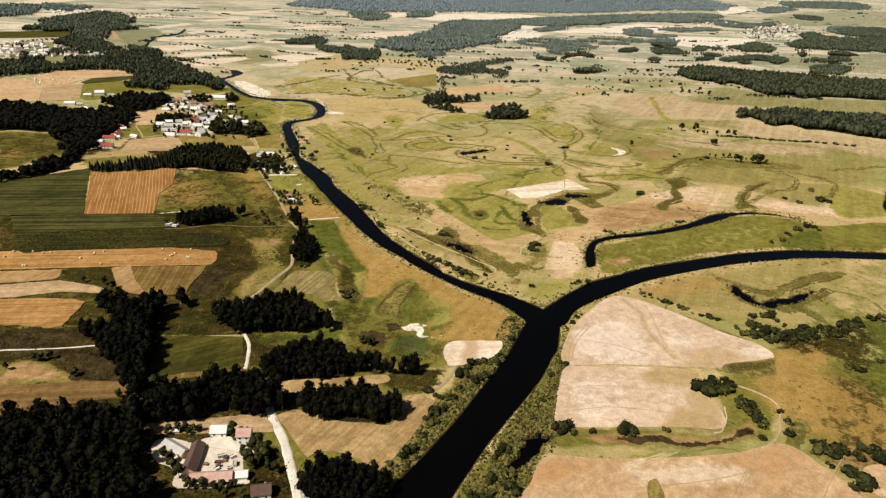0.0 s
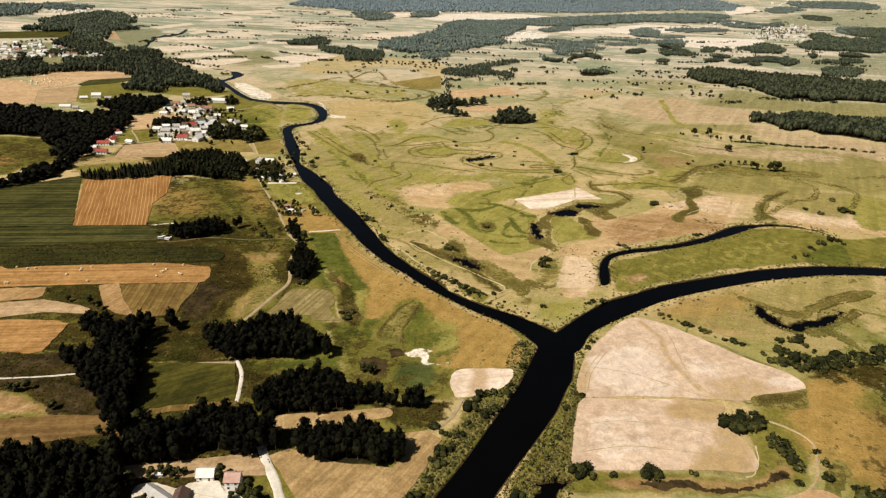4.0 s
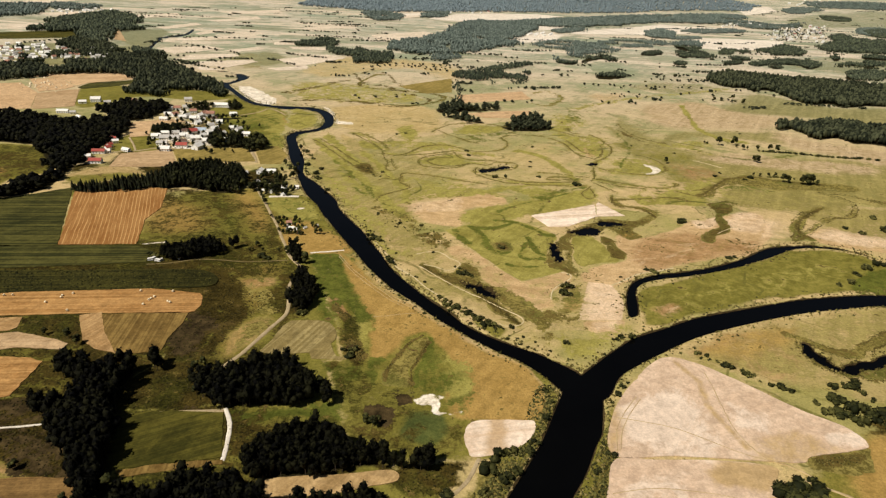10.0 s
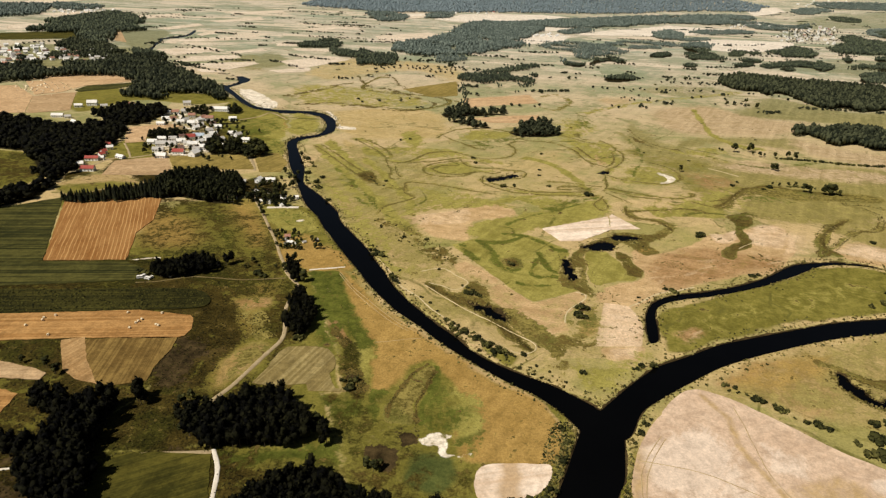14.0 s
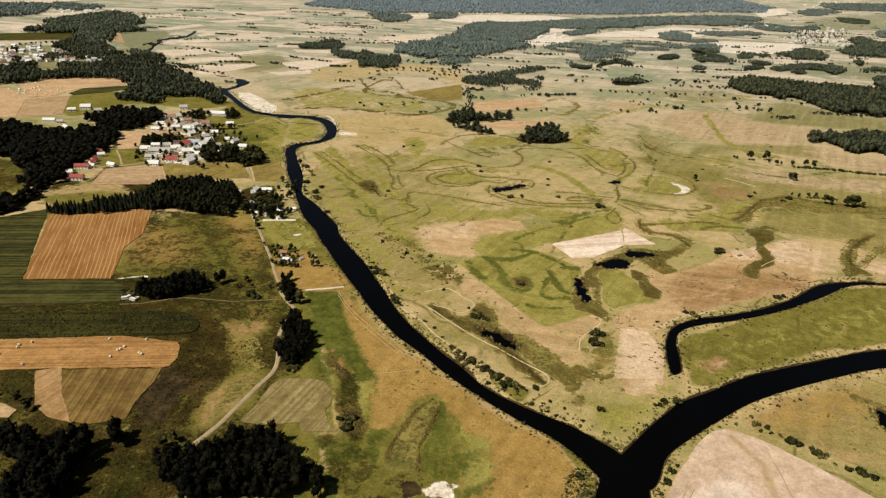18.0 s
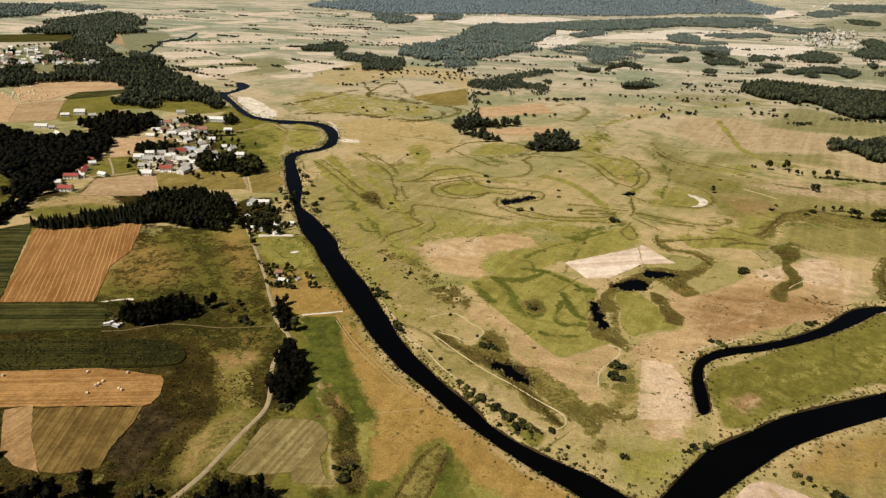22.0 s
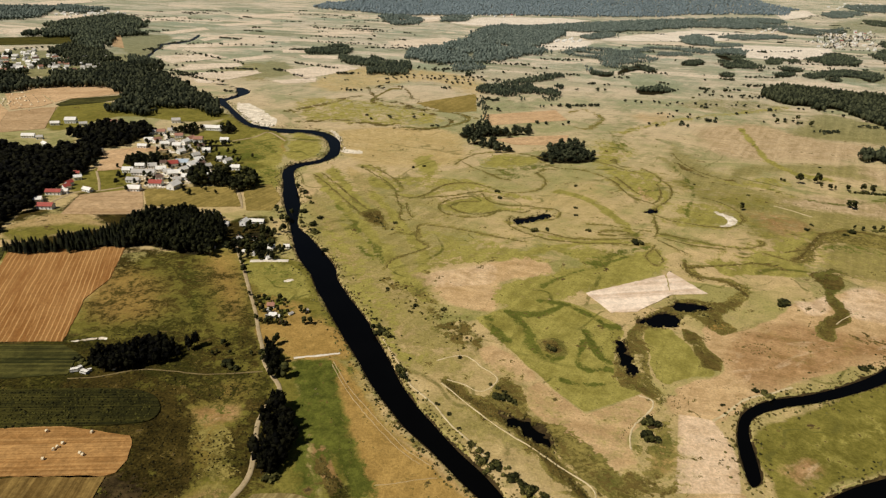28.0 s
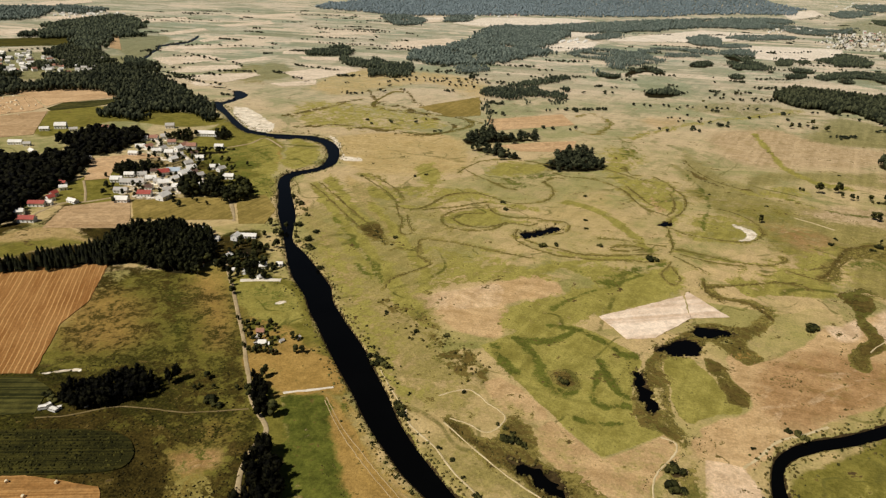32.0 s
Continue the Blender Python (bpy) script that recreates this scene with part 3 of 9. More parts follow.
def band(layer, width, points, strength=1.0):
    """Paints a strip of ground cover along a line."""
    pts = smooth(points, False)
    ids = near_points(pts, width * 2.5 + 6)
    d = line_distance((WX[ids] + PX[ids]) / 2, (WY[ids] + PY[ids]) / 2, pts, False)
    LAYERS[layer][ids] = np.maximum(LAYERS[layer][ids], strength * np.clip(1.25 - d / np.maximum(width * SWELL[ids], 0.3), 0, 1))


RIMS = []
THIN_RIMS = []


def rim(points):
    """The thin sedge rim of an old river bend; the belt itself is built with the grasses."""
    THIN_RIMS.append(smooth(points, False, 4))
    band("reed", 3.4, points, 0.62)
    band("moor", 10, points, 0.5)


def old_arm(width, points):
    """A silted river arm: a damp green floor with a darker, broken belt of sedge along both rims."""
    pts = smooth(points, False)
    ids = near_points(pts, width * 2.5 + 6)
    d = line_distance((WX[ids] + PX[ids]) / 2, (WY[ids] + PY[ids]) / 2, pts, False)
    w = np.maximum(width * 0.8 * SWELL[ids], 0.5)
    t = np.gradient(pts, axis=0)
    t /= np.maximum(np.linalg.norm(t, axis=1), 1e-6)[:, None]
    side = np.stack([-t[:, 1], t[:, 0]], 1)
    RIMS.extend([pts + side * width * 0.66 * k for k in (-1, 1)])
    patchy = np.clip(0.85 + 0.45 * value_noise(PX[ids], PY[ids], 14, 8), 0.3, 1)
    rim = np.clip(1.2 - np.abs(d - w * 0.8) / 1.2, 0, 1)
    fill = (0.7 if width > 5 else 0.40) * np.clip(1.2 - d / w, 0, 1)
    LAYERS["sedge"][ids] = np.maximum(LAYERS["sedge"][ids], np.maximum(0.8 * rim * patchy, 0.4 * fill))
    LAYERS["reed"][ids] = np.maximum(LAYERS["reed"][ids], np.clip(1.4 * fill, 0, 1))
    floor = np.clip(1.3 - d / w, 0, 1) * np.clip(0.6 + 0.6 * value_noise(PX[ids], PY[ids], 40, 9), 0, 1)
    LAYERS["lush"][ids] = np.maximum(LAYERS["lush"][ids], 0.8 * floor)


shore = np.full(len(PX), 60.0)
for outline in RIVER + PONDS:
    ids = near_points(outline, 40)
    d = line_distance(PX[ids], PY[ids], outline, True)
    shore[ids] = np.minimum(shore[ids], np.where(inside(PX[ids], PY[ids], outline), -d, d))
dip = np.clip((2.5 - shore) / 5.0, 0, 1)
GZ -= 2.6 * dip * dip * (3 - 2 * dip)
LAYERS["mud_dark"] = np.maximum(LAYERS["mud_dark"], np.clip(1.0 - np.abs(shore) / 1.8, 0, 1)).astype(np.float32)

def marsh(points, soft=8.0, strength=1.0):
    """A reed bed with darker sedge in its wet middle."""
    area("reed", points, soft, strength)
    area("sedge", points, soft * 2.0, strength * 0.56)


# ---- ground cover ----
# left bank: rough grass, ochre hay meadow, wet green hollows
area("dusk", [(-534, 559), (-276, 591), (-196, 571), (-166, 605), (-136, 549), (-111, 458), (-118, 379), (-54, 377), (-49, 337), (-86, 281), (-135, 222), (-242, 186), (-402, 352)], 25, 0.62)
area("olive", [(-615, 589), (-290, 625), (-200, 692), (-128, 590), (-81, 504), (-58, 407), (-33, 401), (9, 374), (2, 340), (-22, 275), (-34, 227), (-253, 186)], 15, 1.0)
area("ochre", [(-99, 593), (-73, 555), (-42, 510), (-10, 475), (22, 454), (48, 435), (54, 416), (49, 391), (44, 379), (9, 379), (-3, 388), (9, 412), (-5, 438), (-21, 458), (-30, 445), (-35, 426), (-46, 408), (-59, 443), (-65, 494), (-76, 541)], 8)
area("ochre", [(-100, 596), (-82, 562), (-59, 535), (-49, 520), (-53, 493), (-79, 491), (-83, 524), (-95, 566)], 8)
area("green", [(-129, 584), (-101, 566), (-78, 516), (-63, 462), (-53, 408), (-54, 377), (-67, 407), (-77, 461), (-100, 526), (-113, 513)], 12, 0.9)
area("green", [(-25, 427), (-5, 438), (9, 411), (7, 382), (-5, 387), (-12, 398), (-24, 394)], 44, 0.85)
band("green", 4, [(-25, 459), (-20, 436), (-22, 410)], 0.7)
area("ochre", [(-13, 376), (3, 378), (5, 353), (-2, 327), (-11, 345)], 12, 0.62)
area("ochre", [(-94, 517), (-88, 501), (-86, 479), (-92, 491)], 5, 0.9)
area("green", [(-77, 419), (-33, 408), (-23, 379), (9, 377), (3, 353), (-28, 348), (-61, 372)], 16, 0.6)
area("dusk", [(-417, 587), (-287, 609), (-203, 610), (-166, 620), (-155, 589), (-136, 552), (-122, 486), (-299, 469)], 14, 0.72)
area("dusk", [(-351, 731), (-303, 748), (-223, 728), (-216, 710), (-321, 696)], 10, 0.62)
area("dusk", [(-476, 816), (-430, 814), (-354, 825), (-360, 787), (-408, 723)], 8, 0.8)
area("green", [(-135, 592), (-101, 593), (-91, 566), (-84, 528), (-75, 491), (-94, 489), (-104, 526), (-121, 558)], 8)
area("ochre", [(-104, 522), (-102, 531), (-94, 527), (-88, 509), (-97, 502)], 4)
area("olive", [(-45, 407), (-39, 430), (-34, 449), (-28, 463), (-24, 455), (-28, 427), (-30, 405)], 5)
area("sand", [(-28, 388), (-23, 396), (-11, 399), (-7, 393), (-9, 386), (-16, 385), (-23, 386)], 12, 0.68)
area("sand", [(-10, 388), (-3, 387), (3, 385), (2, 383), (-8, 384)], 3, 0.85)
area("dusk", [(-59, 384), (-31, 378), (-17, 351), (5, 353), (-2, 322), (-26, 326), (-51, 349)], 12, 0.8)
area("dusk", [(-323, 714), (-223, 728), (-163, 611), (-199, 601), (-197, 590), (-280, 598)], 14, 0.62)
area("dusk", [(-248, 641), (-205, 632), (-166, 599), (-196, 596), (-242, 614)], 40, 0.5)
area("dusk", [(-221, 552), (-183, 565), (-145, 560), (-117, 487), (-179, 481), (-206, 504), (-189, 521)], 20, 0.8)
area("dry", [(-173, 523), (-151, 539), (-146, 522), (-163, 514)], 12, 0.7)
area("dry", [(-238, 689), (-224, 709), (-203, 677), (-211, 645)], 20, 0.5)
area("lush", [(-216, 729), (-179, 734), (-151, 684), (-153, 671), (-187, 679)], 8, 0.95)
area("green", [(-214, 727), (-183, 732), (-161, 691), (-188, 683)], 40, 0.5)
area("ochre", [(-187, 679), (-150, 668), (-127, 642), (-107, 618), (-102, 596), (-136, 594), (-164, 618)], 14, 0.75)
area("olive", [(-190, 683), (-153, 675), (-137, 655), (-131, 628), (-164, 624)], 12, 0.9)
area("green", [(-184, 671), (-159, 671), (-143, 636), (-166, 629)], 12, 0.5)
area("sand", [(-174, 697), (-170, 703), (-165, 701), (-170, 696)], 2, 0.8)
area("sand", [(-293, 597), (-283, 602), (-273, 606), (-270, 604), (-281, 600), (-289, 596)], 2, 0.85)
# around the village
area("olive", [(-418, 1256), (-340, 1182), (-298, 1128), (-281, 1025), (-255, 944), (-297, 919), (-422, 1102), (-429, 1215)], 12, 0.9)
area("green", [(-406, 1091), (-318, 1118), (-288, 1048), (-321, 1018), (-370, 1033)], 14, 0.5)
area("ochre", [(-322, 1094), (-307, 1120), (-278, 1062), (-288, 1024)], 6, 0.8)
area("lush", [(-292, 1176), (-256, 1151), (-234, 1098), (-235, 1053), (-255, 1035), (-275, 1050), (-290, 1115)], 16, 0.8)
area("olive", [(-630, 1105), (-720, 1268), (-614, 1316), (-433, 1272), (-461, 1208), (-589, 1217)], 10, 0.9)
area("dusk", [(-453, 786), (-432, 809), (-357, 821), (-353, 794), (-414, 732)], 10, 0.9)
area("olive", [(-450, 902), (-446, 961), (-418, 916), (-432, 882)], 5)
area("olive", [(-633, 1753), (-521, 1862), (-443, 1688), (-521, 1559)], 60, 0.5)
# the meadow between the arms
area("olive", [(-109, 706), (-69, 663), (-38, 614), (-41, 600), (-69, 605), (-95, 653)], 20, 0.7)
area("dry", [(-198, 884), (-170, 865), (-146, 806), (-111, 744), (-132, 731), (-160, 792), (-186, 847)], 14, 0.8)
area("dry", [(-185, 1020), (-142, 954), (-98, 840), (-105, 832), (-144, 909), (-184, 993)], 10, 0.8)
area("dry", [(-236, 1204), (-69, 1239), (-38, 1070), (-127, 1030), (-186, 1043)], 30, 0.8)
area("dry", [(8, 893), (112, 1018), (135, 964), (145, 891), (90, 869), (66, 902)], 40, 0.55)
area("dry", [(-14, 757), (35, 787), (53, 751), (20, 706), (-6, 686), (-53, 665), (-83, 710)], 24, 0.8)
area("dry", [(312, 1267), (485, 1357), (487, 1209), (358, 1144), (325, 1178)], 60, 0.5)
area("dry", [(471, 1283), (603, 1246), (505, 1075), (467, 1138)], 40, 0.7)
area("lush", [(-18, 677), (-1, 691), (29, 707), (89, 715), (92, 669), (76, 622), (81, 585), (49, 565), (35, 575), (11, 609), (-13, 642)], 8, 1.0)
area("lush", [(99, 640), (117, 658), (134, 647), (140, 617), (120, 601), (100, 594)], 6, 0.95)
area("lush", [(-77, 819), (-15, 822), (8, 810), (55, 800), (106, 807), (127, 787), (75, 731), (29, 707), (17, 732), (-5, 774), (-64, 792)], 26, 0.75)
area("lush", [(-206, 1020), (-162, 941), (-132, 878), (-139, 865), (-177, 939), (-205, 989)], 10, 0.8)
area("lush", [(-154, 986), (-123, 963), (-119, 945), (-142, 950)], 6, 0.8)
area("lush", [(-159, 856), (-132, 808), (-103, 755), (-90, 730), (-101, 735), (-136, 795), (-160, 844)], 12, 0.8)
area("lush", [(-151, 799), (-128, 741), (-133, 736), (-155, 793)], 8, 0.7)
area("lush", [(-57, 906), (-15, 933), (5, 895), (-21, 875), (-49, 879)], 10, 0.7)
area("lush", [(-120, 978), (-83, 1005), (-16, 986), (-9, 963), (-78, 952)], 16, 0.6)
area("lush", [(-107, 1070), (-82, 1062), (-75, 1006), (-86, 994), (-93, 1025)], 8, 0.7)
area("lush", [(257, 1173), (324, 1247), (319, 1116), (352, 1039), (358, 988), (331, 1021), (284, 1037), (261, 1096)], 26, 0.62)
area("lush", [(162, 1220), (212, 1199), (172, 1084), (211, 1068), (215, 1005), (191, 938), (166, 960), (145, 1013), (139, 1103)], 34, 0.6)
area("lush", [(186, 898), (242, 914), (248, 900), (226, 882), (193, 884)], 14, 0.7)
area("lush", [(164, 782), (279, 798), (269, 756), (215, 715), (183, 695), (176, 710), (202, 734), (183, 754)], 16, 0.75)
area("olive", [(212, 1046), (316, 1032), (413, 949), (355, 842), (264, 829), (245, 922)], 40, 0.6)
area("green", [(8, 1043), (48, 1071), (84, 1071), (53, 1040), (34, 1004), (11, 1011)], 12, 0.55)
area("olive", [(147, 549), (180, 574), (231, 596), (316, 649), (377, 649), (392, 631), (480, 648), (435, 576), (297, 563), (217, 533), (158, 504), (137, 500)], 6)
area("lush", [(175, 552), (268, 603), (327, 632), (340, 595), (252, 559), (178, 525)], 30, 0.3)
area("dry", [(156, 531), (166, 538), (164, 520), (154, 511)], 8, 0.8)
area("lush", [(133, 505), (114, 482), (87, 445), (72, 453), (70, 473), (105, 486)], 20, 0.7)
area("lush", [(488, 774), (542, 748), (553, 681), (491, 666), (437, 669)], 14, 0.9)
area("green", [(349, 603), (390, 615), (369, 570), (330, 564)], 6, 0.8)
area("green", [(332, 877), (379, 887), (376, 834), (331, 825), (301, 835), (328, 857)], 20, 0.55)
# darker swales in the wet meadow
for width, line in (
    (5.5, [(21, 684), (44, 693), (63, 681), (81, 672), (92, 667)]), (4.5, [(8, 661), (34, 673), (53, 664), (70, 652), (80, 639)]),
    (4, [(13, 645), (23, 634), (31, 621), (40, 616), (46, 618)]), (7, [(9, 615), (21, 603), (30, 592), (39, 580)]),
    (3.5, [(57, 625), (58, 611), (64, 604), (76, 604)]), (3.5, [(51, 602), (64, 604)]), (3.5, [(49, 587), (59, 587), (68, 586)]),
    (3, [(28, 587), (50, 589)]), (6, [(68, 746), (97, 781), (125, 803), (144, 815)]), (4, [(6, 806), (35, 785), (65, 787)]),
    (6, [(-59, 785), (-29, 787), (-5, 774), (7, 763)]), (4, [(-126, 773), (-117, 762), (-111, 754)]), (6, [(-138, 685), (-86, 621), (-61, 600)]),
):
    band("green", width * 1.3, line, 0.62)
# right of the river
area("olive", [(161, 460), (226, 513), (374, 535), (484, 542), (386, 408), (318, 388), (268, 399), (204, 427)], 24, 0.42)
area("green", [(318, 436), (475, 466), (362, 327), (277, 322), (281, 371), (252, 391)], 25, 0.75)
area("olive", [(195, 359), (238, 379), (261, 370), (302, 293), (264, 241), (218, 288), (213, 318), (188, 334)], 15, 0.9)
area("ochre", [(233, 368), (266, 345), (262, 281), (232, 284), (222, 330)], 30, 0.6)
area("reed", [(189, 358), (200, 362), (216, 367), (230, 370), (224, 357), (214, 352), (200, 351), (192, 354)], 3, 1.0)
area("olive", [(174, 344), (202, 341), (210, 318), (196, 292), (180, 282), (167, 290), (176, 316)], 8)
area("olive", [(67, 287), (87, 290), (139, 291), (164, 290), (186, 296), (184, 284), (149, 276), (87, 274), (65, 275)], 6, 0.9)
area("rose", [(85, 283), (131, 288), (167, 289), (186, 296), (186, 289), (177, 283), (153, 278), (103, 276)], 6, 0.9)
area("mud_dark", [(101, 282), (130, 285), (136, 282), (166, 285), (181, 291), (182, 286), (154, 279), (109, 278)], 5, 0.9)
area("olive", [(92, 402), (79, 358), (65, 320), (52, 298), (30, 260), (20, 229), (45, 231), (54, 257), (65, 275), (73, 310), (85, 352)], 8)
area("lush", [(106, 267), (122, 272), (115, 265), (105, 262)], 4, 0.8)
area("olive", [(110, 250), (116, 253), (115, 241), (109, 234), (108, 241)], 3)
area("olive", [(53, 416), (55, 384), (39, 349), (19, 315), (-3, 276), (-20, 246), (-23, 253), (-10, 285), (9, 328), (39, 362), (47, 384)], 8)
area("green", [(-353, 741), (-223, 728), (-163, 611), (-199, 601), (-201, 584), (-246, 602), (-269, 582)], 60, 0.35)
area("dry", [(160, 458), (219, 494), (249, 485), (255, 449), (204, 427), (177, 438)], 16, 0.6)
area("dry", [(247, 430), (279, 446), (297, 434), (279, 420), (248, 418)], 10, 0.7)
area("tan", [(335, 515), (362, 531), (361, 517), (342, 504)], 5, 0.9)
area("rose", [(146, 681), (156, 663), (174, 667), (208, 698), (241, 691), (232, 672), (246, 660), (272, 670), (260, 637), (207, 615), (173, 598), (147, 581), (134, 572), (142, 602), (153, 625), (148, 652)], 7)
area("tan", [(110, 588), (134, 600), (134, 577), (132, 563), (126, 538), (92, 508), (77, 510), (95, 547)], 6, 0.85)
area("pale", [(210, 707), (235, 721), (271, 739), (269, 717), (252, 696), (230, 701)], 5, 0.85)
area("rose", [(292, 744), (319, 749), (352, 729), (338, 694), (308, 673), (269, 670), (243, 656), (264, 699)], 8, 0.75)
area("rose", [(184, 697), (258, 701), (229, 647), (251, 641), (181, 602), (147, 588), (164, 632)], 12, 0.9)
area("rose", [(279, 936), (337, 933), (333, 878), (290, 843), (281, 870), (275, 909)], 30, 0.55)
area("rose", [(468, 1220), (566, 1182), (519, 1100), (467, 1138)], 40, 0.5)
area("ochre", [(228, 314), (264, 300), (264, 241), (235, 240), (229, 280)], 20, 0.8)
area("rose", [(216, 283), (261, 295), (288, 274), (240, 207), (220, 243)], 20, 0.7)
area("dry", [(-323, 1851), (-392, 1595), (-300, 1497), (-142, 1665), (-30, 1510), (-34, 1769)], 60, 0.6)
area("tan", [(-69, 720), (-5, 758), (8, 745), (3, 715), (-56, 703)], 9, 0.8)
area("tan", [(-52, 703), (3, 713), (20, 702), (-6, 671), (-29, 664)], 12, 0.7)
area("tan", [(-13, 611), (-4, 623), (8, 614), (32, 580), (47, 562), (87, 580), (93, 576), (93, 568), (79, 553), (71, 531), (42, 537), (21, 560), (0, 591)], 3, 1.0)
area("tan", [(105, 559), (116, 565), (131, 555), (122, 500), (110, 486), (91, 497)], 3, 1.0)
area("tan", [(171, 998), (190, 1011), (192, 986), (182, 962), (170, 957)], 3, 1.0)
area("tan", [(-36, 603), (-24, 607), (-9, 591), (-16, 577), (-33, 585)], 8, 0.75)
area("tan", [(-54, 570), (-45, 571), (-16, 543), (-1, 522), (-13, 521), (-37, 545)], 12, 0.62)
area("tan", [(292, 744), (319, 749), (352, 729), (338, 694), (308, 673), (269, 670), (256, 677)], 5, 0.8)
area("tan", [(352, 694), (382, 712), (425, 709), (479, 691), (451, 651), (390, 660), (360, 670)], 5, 1.0)
area("dusk", [(-100, 266), (-85, 267), (-73, 251), (-67, 225), (-88, 224), (-97, 234)], 8, 0.75)
area("ochre", [(-89, 248), (-80, 250), (-76, 240), (-84, 239)], 6, 0.9)
area("sand", [(-413, 908), (-421, 977), (-404, 1014), (-373, 1008), (-339, 960), (-341, 920), (-368, 898)], 14, 0.42)
area("sand", [(-467, 1052), (-472, 1107), (-464, 1140), (-418, 1075), (-415, 1036)], 14, 0.42)
# marsh round the black pools
marsh([(-36, 579), (-26, 577), (-16, 572), (-5, 573), (1, 565), (11, 553), (25, 538), (43, 527), (29, 525), (13, 531), (-1, 549), (-13, 558), (-25, 565)], 5, 0.95)
marsh([(-5, 582), (10, 587), (12, 575), (1, 569)], 8, 0.8)
area("mud_dark", [(74, 539), (82, 543), (90, 540), (81, 535)], 5, 0.9)
marsh([(-142, 866), (-130, 866), (-115, 844), (-103, 823), (-108, 817), (-120, 826), (-132, 846)], 8, 0.8)
marsh([(148, 692), (162, 692), (172, 680), (174, 668), (165, 663), (158, 669), (152, 679)], 4, 1.0)
marsh([(135, 671), (145, 658), (147, 636), (153, 627), (145, 612), (140, 611), (136, 620), (136, 635)], 5, 0.95)
marsh([(178, 722), (208, 739), (205, 726), (182, 702), (169, 701)], 8, 0.7)
marsh([(-86, 699), (-74, 706), (-65, 683), (-49, 662), (-23, 641), (-24, 631), (-40, 639), (-61, 664), (-79, 681)], 12, 0.62)
# sand bars
area("sand", [(-455, 1354), (-421, 1340), (-359, 1269), (-346, 1252), (-340, 1210), (-360, 1205), (-392, 1234)], 4)
area("sand", [(-248, 1201), (-222, 1158), (-209, 1102), (-220, 1137), (-237, 1171)], 2)
area("sand", [(-213, 1099), (-181, 1094), (-179, 1084), (-201, 1080)], 4, 0.8)
area("dry", [(-245, 1169), (-168, 1202), (-145, 1158), (-181, 1094), (-210, 1089)], 15, 0.8)
area("sand", [(245, 929), (255, 916), (257, 900), (244, 881), (232, 882), (247, 898)], 3)
band("dry", 2.5, [(-71, 562), (-32, 520), (8, 478), (45, 455)], 0.7)
# old river arms: sinuous belts of sedge
for width, line in (
    (10, [(141, 689), (118, 679), (99, 663), (85, 646), (75, 626), (76, 609), (81, 597), (92, 588), (96, 575)]),
    (6, [(101, 656), (101, 631), (104, 608), (101, 593), (104, 574)]),
    (7, [(120, 687), (143, 697), (165, 700), (178, 714)]),
    (8, [(275, 755), (289, 776), (307, 783), (310, 771)]),
    (8, [(278, 753), (275, 731), (266, 709), (247, 691), (236, 672), (244, 663)]),
    (1.8, [(175, 644), (184, 648), (190, 644), (179, 638), (174, 642)]),
    (4, [(30, 627), (36, 634), (42, 629), (38, 620), (31, 620)]),
    (4.5, [(171, 783), (170, 765), (184, 754), (201, 742), (207, 734)]),
    (4, [(-318, 1320), (-354, 1311), (-311, 1366), (-254, 1481)]),
    (4, [(-314, 1240), (-249, 1266), (-175, 1252), (-104, 1239), (-45, 1300), (-57, 1358), (-136, 1384), (-187, 1395), (-224, 1435), (-210, 1550), (-177, 1558), (-225, 1576), (-258, 1567)]),
    (4, [(-157, 1478), (-121, 1435), (-77, 1376), (-28, 1331)]),
    (6, [(353, 726), (382, 761), (333, 676), (394, 741), (429, 756), (454, 793), (451, 816), (437, 835), (465, 831), (492, 809), (495, 775), (463, 728)]),
    (3, [(530, 852), (556, 855), (623, 878)]),
    (5, [(240, 492), (253, 483), (266, 469), (278, 470), (297, 483), (317, 499), (359, 517)]),
    (5, [(241, 477), (248, 453), (274, 446), (305, 462), (323, 478)]),
    (4, [(286, 447), (292, 434), (297, 421)]),
    (4, [(-44, 410), (-40, 434), (-34, 450), (-28, 463)]),
    (3, [(-97, 540), (-85, 515), (-79, 461), (-62, 433)]),
    (5, [(101, 587), (104, 574), (94, 557), (77, 545), (72, 533)]),
    (5, [(109, 591), (110, 574), (112, 570)]),
    (4, [(206, 612), (234, 622), (264, 632)]),
):
    old_arm(width * (0.75 if width > 5 else 1.45), line)

area("green", [(-280, 741), (-264, 732), (-231, 673), (-206, 613), (-212, 606), (-249, 671)], 14, 0.62)
area("ochre", [(-246, 706), (-214, 706), (-201, 677), (-227, 674)], 20, 0.5)
area("green", [(-333, 733), (-283, 746), (-267, 722), (-313, 706)], 12, 0.5)
area("dusk", [(-131, 581), (-99, 580), (-88, 548), (-90, 528), (-103, 547), (-118, 554)], 20, 0.42)
area("ochre", [(-144, 596), (-107, 601), (-102, 596), (-135, 589)], 6, 0.7)

area("green", [(-135, 378), (-110, 379), (-72, 388), (-58, 407), (-51, 384), (-69, 371), (-93, 374), (-129, 363)], 8, 1.0)
marsh([(-299, 333), (-268, 340), (-239, 334), (-228, 320), (-244, 312), (-279, 305)], 22, 0.62)
area("ochre", [(232, 361), (254, 356), (285, 334), (309, 303), (279, 261), (249, 281), (215, 288), (210, 308)], 30, 0.85)
area("olive", [(-803, 843), (-636, 882), (-530, 879), (-486, 801), (-495, 763), (-509, 751), (-528, 716), (-652, 666)], 10, 1.0)
